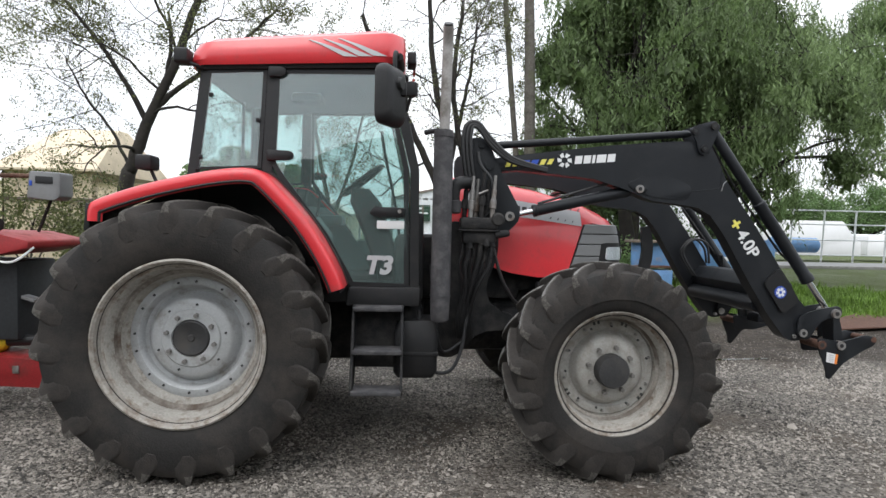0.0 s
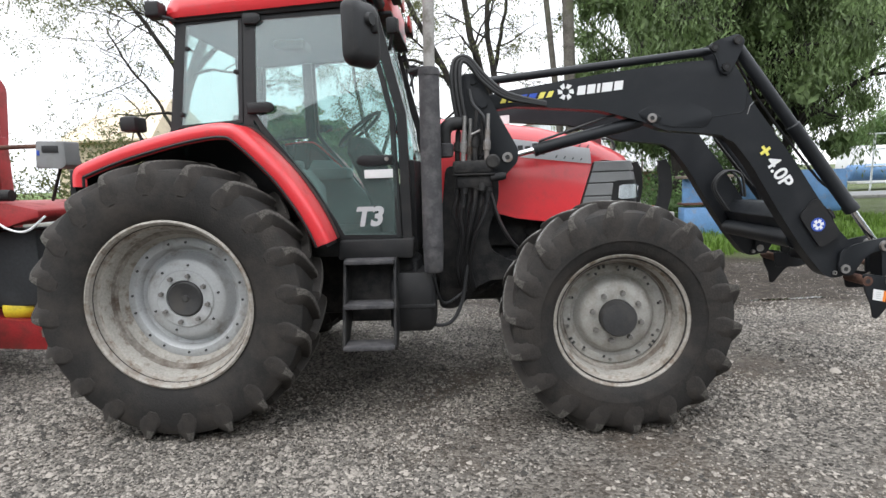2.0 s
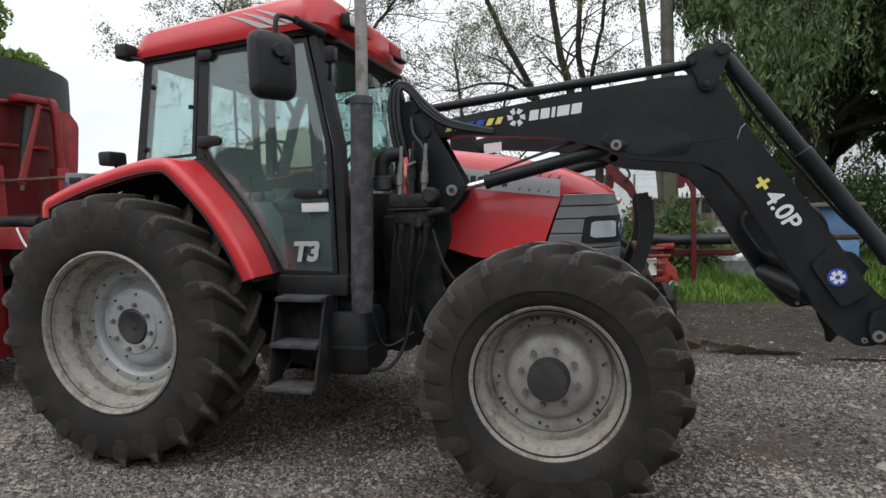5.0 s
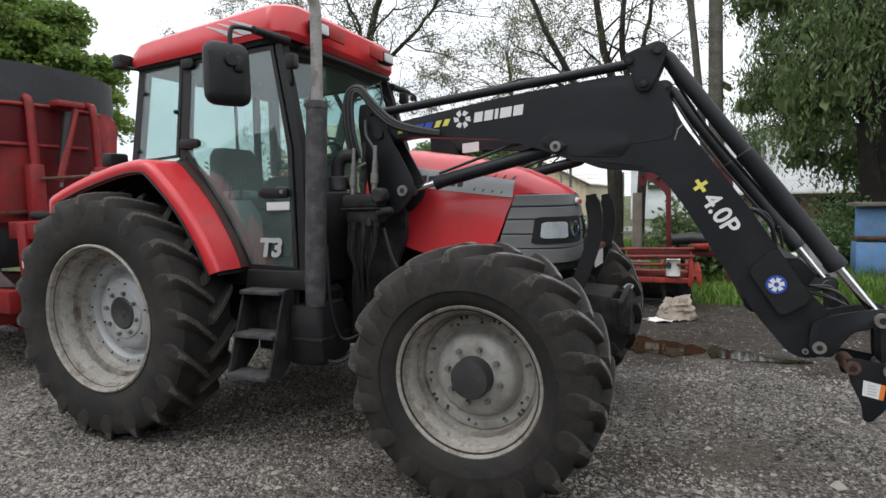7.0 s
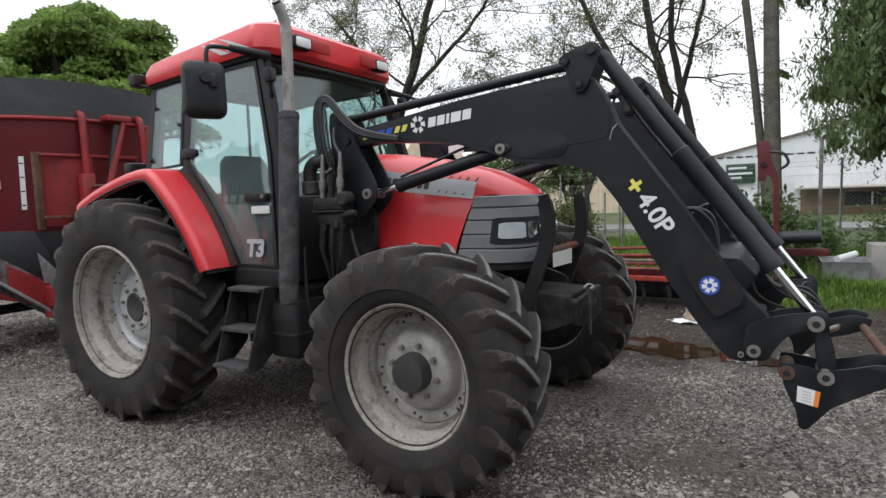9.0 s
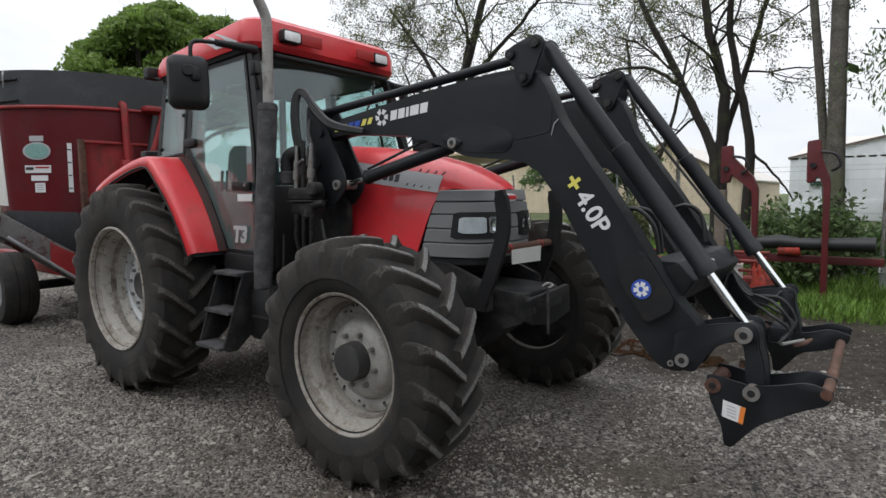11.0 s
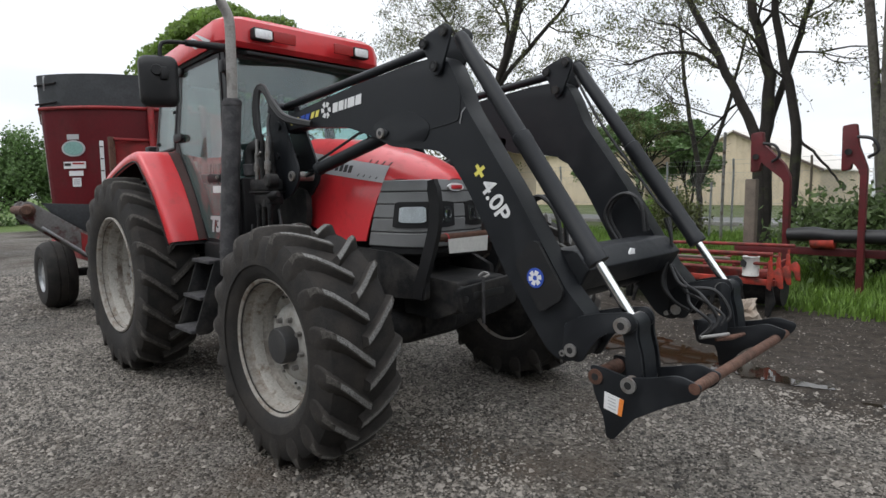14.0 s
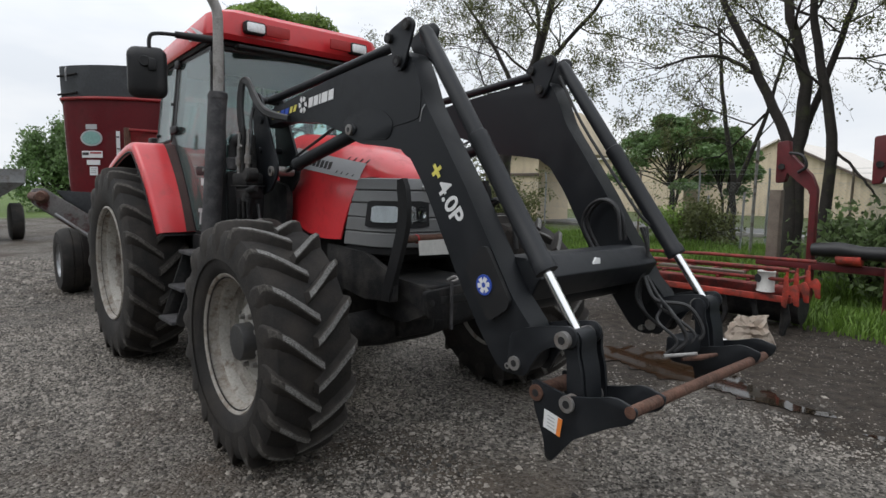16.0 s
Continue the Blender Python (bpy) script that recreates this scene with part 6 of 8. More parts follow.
# chassis, drawbar, drive shaft, chute and scale box
fr = part("wagon_frame", box((-3.9, -0.55, 0.72), (3.6, 0.14, 0.22), 0.02), M_MIXRED2, mixer, "red steel wagon frame")
part("beam", box((-3.9, 0.45, 0.72), (3.6, 0.14, 0.22), 0.02), M_MIXRED2, fr)
part("cross_beam", box((-2.45, 0, 0.62), (0.16, 1.2, 0.3), 0.02), M_MIXRED2, fr)
part("axle", tube([(-3.75, -0.95, 0.46), (-3.75, 0.90, 0.46)], 0.06, 12), M_CHASSIS, fr)
part("drawbar", prism(fillet([(-2.9, 0.30), (-1.45, 0.245), (-1.0, 0.33), (-1.0, 0.42), (-1.45, 0.455), (-2.9, 0.62)], 0.03), -0.14, 0.14, "y", 0.015), M_MIXRED2, mixer, "bright red drawbar")
for y in (-0.30, 0.42):
    part("leg", box((-2.28, y, 0.88), (0.13, 0.12, 1.15), 0.015), M_MIXRED2, mixer, "red upright")
for k in range(6):
    part("dash", box((-2.28, -0.362, 0.50 + 0.11 * k), (0.018, 0.004, 0.07), 0), M_WHITE, mixer, "white reflective dash")
chute = part("hopper_front", prism(fillet([(-2.50, 1.30), (-1.70, 1.28), (-1.44, 1.34), (-1.44, 1.40), (-1.72, 1.46), (-2.50, 1.47)], 0.02), -0.34, 0.42, "y", 0.012), M_MIXRED2, mixer, "red steel drive cover with dents")
part("tool_tube", tube([(-2.15, -0.30, 1.53), (-1.66, -0.30, 1.515)], 0.045, 14), M_CHASSIS, chute, "grey tube")
part("backing", box((-1.92, 0.15, 0.92), (0.5, 0.5, 0.62), 0.02), M_BAND, chute, "black gearbox cover")
part("cord", tube(smooth_line([(-1.85, -0.36, 1.47), (-1.72, -0.38, 1.30), (-1.55, -0.36, 1.24), (-1.42, -0.3, 1.35)], 5), 0.009, 6), M_WHITE, chute, "white rope")
part("lever", prism([(-1.72, 0.945), (-1.58, 0.905), (-1.57, 0.925), (-1.71, 0.97)], -0.06, 0.04, "y", 0.004), M_GALV, chute, "bare steel lever")
pto = part("drive_shaft", tube([(-2.0, 0, 0.58), (-1.0, 0, 0.62), (-0.35, 0, 0.66)], 0.045, 14), M_HOSE, mixer, "black guarded drive shaft with yellow cones")
part("guard_cone", tube([(-2.02, 0, 0.58), (-1.86, 0, 0.585), (-1.80, 0, 0.586)], [0.11, 0.095, 0.05], 18), M_YELPLASTIC, pto, "yellow plastic cone")
part("bolt", box((-1.66, -0.145, 0.39), (0.05, 0.012, 0.06), 0.004), M_STEEL, pto)
sb = part("scale_box", prism(fillet([(-1.60, 1.72), (-1.58, 1.935), (-1.345, 1.925), (-1.35, 1.735), (-1.40, 1.71)], 0.015), -0.10, 0.08, "y", 0.01), M_GREY, mixer, "grey weighing indicator box on a bracket arm")
part("screen", prism([(-1.53, 1.84), (-1.53, 1.895), (-1.40, 1.89), (-1.40, 1.835)], -0.106, -0.10, "y", 0.001), M_HOSE, sb, "dark display")
part("label", prism([(-1.575, 1.82), (-1.575, 1.86), (-1.555, 1.86), (-1.555, 1.82)], -0.105, -0.10, "y", 0.001), M_BLUE, sb)
part("bracket_arm", tube([(-2.60, 0.02, 1.90), (-1.60, 0.0, 1.90)], 0.018, 8), M_RUST, sb)
part("stay", tube([(-1.47, 0.0, 1.72), (-1.60, 0.05, 1.46)], 0.012, 8), M_CHASSIS, sb)
for y in (-0.98, 0.86):
    s = -1 if y < 0 else 1
    r, w = 0.46, 0.17
    m0 = abs(y)
    tw = part("wheel", lathe([(0.24, m0 + w), (0.22, m0 + w - 0.04), (0.14, m0 + w - 0.05), (0.10, m0 + w - 0.02), (0.0, m0 + w - 0.02)], -3.75, 0.46, 32, side=s), M_GALV, mixer, "pale steel wagon wheel")
    prof = [(0.23, m0 - w), (0.30, m0 - w - 0.02), (0.40, m0 - w - 0.01), (0.445, m0 - w + 0.04), (r, m0 - 0.06), (r - 0.012, m0 - 0.055), (r - 0.012, m0 - 0.045), (r, m0 - 0.04), (r, m0 + 0.04), (r - 0.012, m0 + 0.045), (r - 0.012, m0 + 0.055), (r, m0 + 0.06), (0.445, m0 + w - 0.04), (0.40, m0 + w + 0.01), (0.30, m0 + w + 0.02), (0.23, m0 + w)]
    part("tyre", lathe(prof, -3.75, 0.46, 44, side=s), M_TYRE, tw, "black road tyre")


# ---- ground ----
def ground_mat():
    m = bpy.data.materials.new("gravel_yard")
    m.use_nodes = True
    n, l = m.node_tree.nodes, m.node_tree.links
    b = n["Principled BSDF"]
    co = n.new("ShaderNodeTexCoord")
    sep = n.new("ShaderNodeSeparateXYZ")
    l.new(co.outputs["Object"], sep.inputs["Vector"])

    def noise_node(scale, detail=5):
        x = n.new("ShaderNodeTexNoise")
        x.inputs["Scale"].default_value, x.inputs["Detail"].default_value = scale, detail
        l.new(co.outputs["Object"], x.inputs["Vector"])
        return x.outputs["Fac"]

    def ramp(fac, p0, c0, p1, c1):
        r = n.new("ShaderNodeValToRGB")
        r.color_ramp.elements[0].position, r.color_ramp.elements[0].color = p0, (*c0, 1)
        r.color_ramp.elements[1].position, r.color_ramp.elements[1].color = p1, (*c1, 1)
        l.new(fac, r.inputs["Fac"])
        return r.outputs["Color"]

    def mixc(f, a, c):
        x = n.new("ShaderNodeMix")
        x.data_type = "RGBA"
        l.new(f, x.inputs["Factor"])
        for v, k in ((a, "A"), (c, "B")):
            if isinstance(v, tuple):
                x.inputs[k].default_value = (*v, 1)
            else:
                l.new(v, x.inputs[k])
        return x.outputs["Result"]

    def math_node(op, a, c):
        x = n.new("ShaderNodeMath")
        x.operation = op
        for v, i in ((a, 0), (c, 1)):
            if isinstance(v, (int, float)):
                x.inputs[i].default_value = v
            else:
                l.new(v, x.inputs[i])
        return x.outputs[0]

    vo = n.new("ShaderNodeTexVoronoi")
    vo.inputs["Scale"].default_value = 55
    l.new(co.outputs["Object"], vo.inputs["Vector"])
    vs = n.new("ShaderNodeSeparateColor")
    l.new(vo.outputs["Color"], vs.inputs["Color"])
    stone = ramp(vs.outputs["Red"], 0.0, (0.030, 0.026, 0.022), 1.0, (0.235, 0.213, 0.188))
    mud = ramp(noise_node(5), 0.3, (0.046, 0.035, 0.026), 0.7, (0.110, 0.086, 0.066))
    gravel = mixc(ramp(noise_node(0.9), 0.46, (0, 0, 0), 0.66, (0.85, 0.85, 0.85)), stone, mud)
    wob = math_node("MULTIPLY", math_node("SUBTRACT", noise_node(0.7), 0.5), 3.0)
    # bare wet track behind the loader, then the verge
    fy = math_node("ADD", sep.outputs["Y"], wob)
    track = ramp(math_node("MULTIPLY", math_node("SUBTRACT", fy, 1.0), 0.8), 0.35, (0, 0, 0), 0.75, (1, 1, 1))
    earth = ramp(noise_node(9), 0.3, (0.022, 0.017, 0.013), 0.7, (0.066, 0.053, 0.042))
    ground_c = mixc(track, gravel, earth)
    verge_f = ramp(math_node("SUBTRACT", fy, 4.9), 0.0, (0, 0, 0), 0.9, (1, 1, 1))
    verge = mixc(noise_node(3), (0.060, 0.062, 0.030), (0.095, 0.135, 0.036))
    ground_c = mixc(math_node("MULTIPLY", verge_f, 1.0), ground_c, verge)
    far_w = ramp(math_node("MULTIPLY", math_node("ADD", sep.outputs["X"], 26.0), 0.2), 0.0, (1, 1, 1), 0.3, (0, 0, 0))
    ground_c = mixc(far_w, ground_c, (0.10, 0.15, 0.04))
    l.new(ground_c, b.inputs["Base Color"])
    rr = ramp(noise_node(0.6), 0.35, (0.62, 0.62, 0.62), 0.65, (0.98, 0.98, 0.98))
    b.inputs["Specular IOR Level"].default_value = 0.25
    l.new(rr, b.inputs["Roughness"])
    bp = n.new("ShaderNodeBump")
    bp.inputs["Strength"].default_value, bp.inputs["Distance"].default_value = 1.0, 0.02
    l.new(math_node("SUBTRACT", math_node("MULTIPLY", noise_node(30, 8), 1.2), vo.outputs["Distance"]), bp.inputs["Height"])
    l.new(bp.outputs["Normal"], b.inputs["Normal"])
    return m


def ground_z(x, y):
    """Low undulation of the yard away from the wheels' line."""
    hollow = math.exp(-((x - 1.5) / 2.6) ** 4 - ((y + 0.6) / 2.4) ** 4)
    return 0.012 * math.sin(1.3 * x + 0.5 * y) * math.sin(0.9 * y - 0.4 * x) - 0.034 * hollow


bm = bmesh.new()
xs = [-400, -120, -60, -30, -18] + [-12 + 0.5 * k for k in range(57)] + [20, 30, 60, 120, 400]
ys = [-400, -100, -40, -20, -12] + [-8 + 0.5 * k for k in range(49)] + [20, 30, 60, 120, 400]
grid = [[bm.verts.new((x, y, ground_z(x, y) if -12 <= x <= 16 and -8 <= y <= 16 else 0.0)) for x in xs] for y in ys]
for a, b in zip(grid, grid[1:]):
    for i in range(len(xs) - 1):
        bm.faces.new((a[i], a[i + 1], b[i + 1], b[i]))
solo("ground", bm, ground_mat(), "grey gravel yard with muddy patches and a grass verge", "ground", kind="structure")

# puddles
def water(name, colour, ior):
    m = bpy.data.materials.new(name)
    m.use_nodes = True
    b = m.node_tree.nodes["Principled BSDF"]
    b.inputs["Base Color"].default_value, b.inputs["Roughness"].default_value, b.inputs["IOR"].default_value = (*colour, 1), 0.05, ior
    return m


M_WATER = water("mirroring_puddle_water", (0.020, 0.015, 0.010), 1.33)
# IOR near 1 drops the sky's reflection, in place of dark things mirrored
M_DIMWATER = water("dim_brown_puddle_water", (0.024, 0.014, 0.0075), 1.06)


def puddle(x0, x1, mid, half, seed, material=M_WATER):
    """A long pool; mid and half give its middle line and half width along it."""
    rnd = random.Random(seed)
    ph = [rnd.random() * 6.3 for _ in range(6)]
    wob = lambda t, o: 0.10 * math.sin(9 * t + ph[o]) + 0.07 * math.sin(23 * t + ph[o + 1]) + 0.04 * math.sin(51 * t + ph[o + 2])
    level = ground_z(0.5 * (x0 + x1), mid(0.5)) + 0.007
    bm = bmesh.new()
    rows = []
    for k in range(81):
        t = k / 80
        w = half(t) * min(1.0, (t * 9) ** 0.5, ((1 - t) * 9) ** 0.5)
        x = x0 + (x1 - x0) * t
        rows.append([bm.verts.new((x, mid(t) - w * (1 + 2 * wob(t, 0)) - 0.0005, level)), bm.verts.new((x, mid(t) + w * (1 + 2 * wob(t, 3)) + 0.0005, level))])
    for a, b in zip(rows, rows[1:]):
        bm.faces.new((a[0], b[0], b[1], a[1]))
    return solo("puddle", bm, material, "shallow brown puddle on the muddy track", "puddle", "puddles", "structure")


puddle(2.72, 3.92, lambda t: 2.44 - 0.08 * t, lambda t: 0.36 - 0.12 * t, 3, M_DIMWATER)
puddle(3.92, 4.44, lambda t: 2.30 - 0.12 * t, lambda t: 0.25 - 0.14 * t, 7)
puddle(4.30, 4.82, lambda t: 2.14 + 0.02 * t, lambda t: 0.10 - 0.06 * t, 9)
puddle(5.0, 5.9, lambda t: 1.98 + 0.1 * t, lambda t: 0.035, 5)
solo("rusty_sheet", prism([(8.2, 3.85), (9.2, 5.05), (12.6, 7.6), (13.2, 6.6), (9.6, 4.2)], 0.05, 0.075, "z", 0.004), M_RUST, "rusty steel sheet lying on the ground", "steel sheet")


# ---- trees ----
def quads(name, V, material, parent=None, label="", kind=""):
    """One mesh of loose quads from an array of n x 4 x 3."""
    n = len(V)
    me = bpy.data.meshes.new(name)
    me.vertices.add(4 * n)
    me.vertices.foreach_set("co", np.asarray(V, dtype=np.float32).ravel())
    me.loops.add(4 * n)
    me.loops.foreach_set("vertex_index", np.arange(4 * n, dtype=np.int32))
    me.polygons.add(n)
    me.polygons.foreach_set("loop_start", np.arange(0, 4 * n, 4, dtype=np.int32))
    me.update(calc_edges=True)
    me.materials.append(material)
    ob = new(name, me)
    if parent:
        ob.parent = parent
        ob.matrix_basis = Matrix.Translation(-HOME[parent.name])
        HOME[ob.name] = HOME[parent.name]
    return tagged(ob, label, kind=kind)


def leaf_quads(rng, C, length, width, droop, size_var=0.4):
    """Rhombic leaves about the centres C; droop from 0 (any way) to 1 (hanging)."""
    n = len(C)
    d = rng.normal(size=(n, 3))
    d /= np.linalg.norm(d, axis=1, keepdims=True)
    d = d * (1 - droop) + np.array([0, 0, -1.0]) * droop + 0.25 * rng.normal(size=(n, 3)) * droop
    d /= np.linalg.norm(d, axis=1, keepdims=True)
    o = rng.normal(size=(n, 3))
    o -= d * (o * d).sum(1, keepdims=True)
    o /= np.linalg.norm(o, axis=1, keepdims=True)
    L = (length * (1 + size_var * rng.uniform(-1, 1, size=(n, 1)))) / 2
    W = L * width / length
    return np.stack([C - d * L, C + o * W, C + d * L, C - o * W], axis=1)


def branches(rng, p, d, L, r, level, spec, lines, tips):
    n = 5
    pts, rad = [p.copy()], [r]
    end = r * spec["taper"]
    for i in range(n):
        d = d + rng.normal(size=3) * spec["wander"] + np.array([0, 0, spec["up"][min(level, len(spec["up"]) - 1)]])
        d = d / np.linalg.norm(d)
        p = p + d * L / n
        pts.append(p.copy())
        rad.append(r + (end - r) * (i + 1) / n)
    lines.append((pts, rad))
    if level >= spec["levels"]:
        tips.append(np.array(pts))
        return
    for k in range(spec["kids"][min(level, len(spec["kids"]) - 1)]):
        t = rng.uniform(0.35, 1.0) if k else 1.0
        i = min(n, max(1, int(round(t * n))))
        side = rng.normal(size=3)
        side -= d * side.dot(d)
        side /= np.linalg.norm(side)
        ang = radians(rng.uniform(*spec["angle"]))
        nd = d * math.cos(ang) + side * math.sin(ang)
        branches(rng, pts[i], nd, L * rng.uniform(*spec["ratio"]), max(0.004, rad[i] * spec["thin"]), level + 1, spec, lines, tips)


def limb_mesh(name, lines, material, parent):
    """Trunk, limbs and twigs as one mesh of tapering tubes."""
    V, F, at = [], [], 0
    for pts, rad in lines:
        P, R = np.array(pts), np.array(rad)
        seg = 10 if R[0] > 0.06 else (6 if R[0] > 0.02 else 4)
        D = np.gradient(P, axis=0)
        D /= np.linalg.norm(D, axis=1, keepdims=True)
        ref = np.cross(D, np.array([0.31, 0.87, 0.05]))
        ref /= np.linalg.norm(ref, axis=1, keepdims=True)
        oth = np.cross(D, ref)
        a = 2 * np.pi * np.arange(seg) / seg
        wob = 1 + (0.10 * np.sin(3 * a + at) if R[0] > 0.06 else 0 * a)
        ring = P[:, None] + R[:, None, None] * wob[None, :, None] * (np.cos(a)[None, :, None] * ref[:, None] + np.sin(a)[None, :, None] * oth[:, None])
        V.append(ring.reshape(-1, 3))
        n = len(P)
        i, k = np.meshgrid(np.arange(n - 1), np.arange(seg), indexing="ij")
        k2 = (k + 1) % seg
        F.append(np.stack([at + i * seg + k, at + i * seg + k2, at + (i + 1) * seg + k2, at + (i + 1) * seg + k], axis=-1).reshape(-1, 4))
        at += n * seg
    V, F = np.concatenate(V), np.concatenate(F)
    me = bpy.data.meshes.new(name)
    me.vertices.add(len(V))
    me.vertices.foreach_set("co", V.astype(np.float32).ravel())
    me.loops.add(F.size)
    me.loops.foreach_set("vertex_index", F.astype(np.int32).ravel())
    me.polygons.add(len(F))
    me.polygons.foreach_set("loop_start", np.arange(0, F.size, 4, dtype=np.int32))
    me.update(calc_edges=True)
    me.polygons.foreach_set("use_smooth", [True] * len(F))
    me.materials.append(material)
    ob = new(name, me)
    ob.parent = parent
    ob.matrix_basis = Matrix.Translation(-HOME[parent.name])
    return ob


def tree(name, base, stems, spec, bark, leaf, seed, per_tip, leaf_size, droop, spread, label, hang=0.0, size=None, keep=None):
    rng = np.random.default_rng(seed)
    root = thing(name, base, label, "tree", "trees round the yard")
    lines, tips = [], []
    for d, L, r in stems:
        d = np.array(d, dtype=float)
        branches(rng, np.array(base, dtype=float) - np.array([0, 0, 0.1]), d / np.linalg.norm(d), L, r, 0, spec, lines, tips)
    if size:
        # bring the whole tree to its height and crown radius
        T = np.concatenate(tips)
        o = np.array(base, dtype=float)
        kz = (size[0] - 0.3) / T[:, 2].max()
        kr = (size[1] - 0.3) / np.percentile(np.hypot(T[:, 0] - o[0], T[:, 1] - o[1]), 96)
        k = np.array([kr, kr, kz])
        lines = [([o + (q - o) * k for q in pts], rad) for pts, rad in lines]
        tips = [o + (q - o) * k for q in tips]
    if keep:
        lines = [ln for ln in lines if ln[1][0] > 0.035 or keep(np.array(ln[0])).all()]
    limb_mesh("trunk", lines, bark, root)
    C = []
    for tp in tips:
        n = rng.poisson(per_tip * (rng.choice([0.15, 0.6, 1.2, 2.0]) if hang else 1.0))
        if n == 0:
            continue
        i = rng.uniform(0, len(tp) - 1.001, n)
        a = tp[i.astype(int)]
        b = tp[i.astype(int) + 1]
        c = a + (b - a) * (i % 1)[:, None] + rng.normal(size=(n, 3)) * spread
        if hang:
            c[:, 2] -= rng.uniform(0, hang, n)
        C.append(c)
    C = np.concatenate(C)
    if keep:
        C = C[keep(C)]
        # hanging clumps with gaps between them
        f = np.sin(2.3 * C[:, 0] + 1.4 * np.sin(1.6 * C[:, 2] + seed)) * np.sin(1.5 * C[:, 2] + 1.1 * np.sin(1.9 * C[:, 1])) + 0.5 * np.sin(5.1 * C[:, 0] + 2.0 * C[:, 2]) * np.sin(4.3 * C[:, 1] + 1.0 * C[:, 2])
        C = C[rng.uniform(0, 1, len(C)) < np.clip(0.78 + 0.80 * f, 0.22, 1.0)]
    quads("crown", leaf_quads(rng, C, leaf_size[0], leaf_size[1], droop), leaf, root)
    return root


def limbed_tree(name, base, limbs, spec, bark, leaf, seed, kids, reach, per_tip, leaf_size, droop, spread, label):
    """A tree whose main limbs follow given lines (points, first and last radius); twigs and leaves grow from them."""
    rng = np.random.default_rng(seed)
    root = thing(name, base, label, "tree", "trees round the yard")
    lines, tips = [], []
    for pts, r0, r1 in limbs:
        P = [np.array(q) + rng.normal(size=3) * 0.015 for q in smooth_line(pts, 5)]
        R = [r0 + (r1 - r0) * i / (len(P) - 1) for i in range(len(P))]
        lines.append((P, R))
        for k in range(kids):
            i = int(rng.uniform(0.38, 1.0) * (len(P) - 1)) if k > 1 else len(P) - 1
            if P[i][2] < 3.0:
                continue
            d = P[i] - P[i - 1]
            d /= np.linalg.norm(d)
            side = rng.normal(size=3)
            side -= d * side.dot(d)
            side /= np.linalg.norm(side)
            a = radians(rng.uniform(25, 70) if k > 1 else rng.uniform(8, 25))
            branches(rng, P[i], d * math.cos(a) + side * math.sin(a), reach * rng.uniform(0.6, 1.2), R[i] * 0.30 + 0.004, 1, spec, lines, tips)
    limb_mesh("trunk", lines, bark, root)
    C = []
    for tp in tips:
        n = rng.poisson(per_tip * rng.choice([0.2, 0.7, 1.0, 2.2]))
        i = rng.uniform(0, len(tp) - 1.001, n)
        a, b = tp[i.astype(int)], tp[i.astype(int) + 1]
        C.append(a + (b - a) * (i % 1)[:, None] + rng.normal(size=(n, 3)) * spread)
    quads("crown", leaf_quads(rng, np.concatenate(C), leaf_size[0], leaf_size[1], droop), leaf, root)
    return root


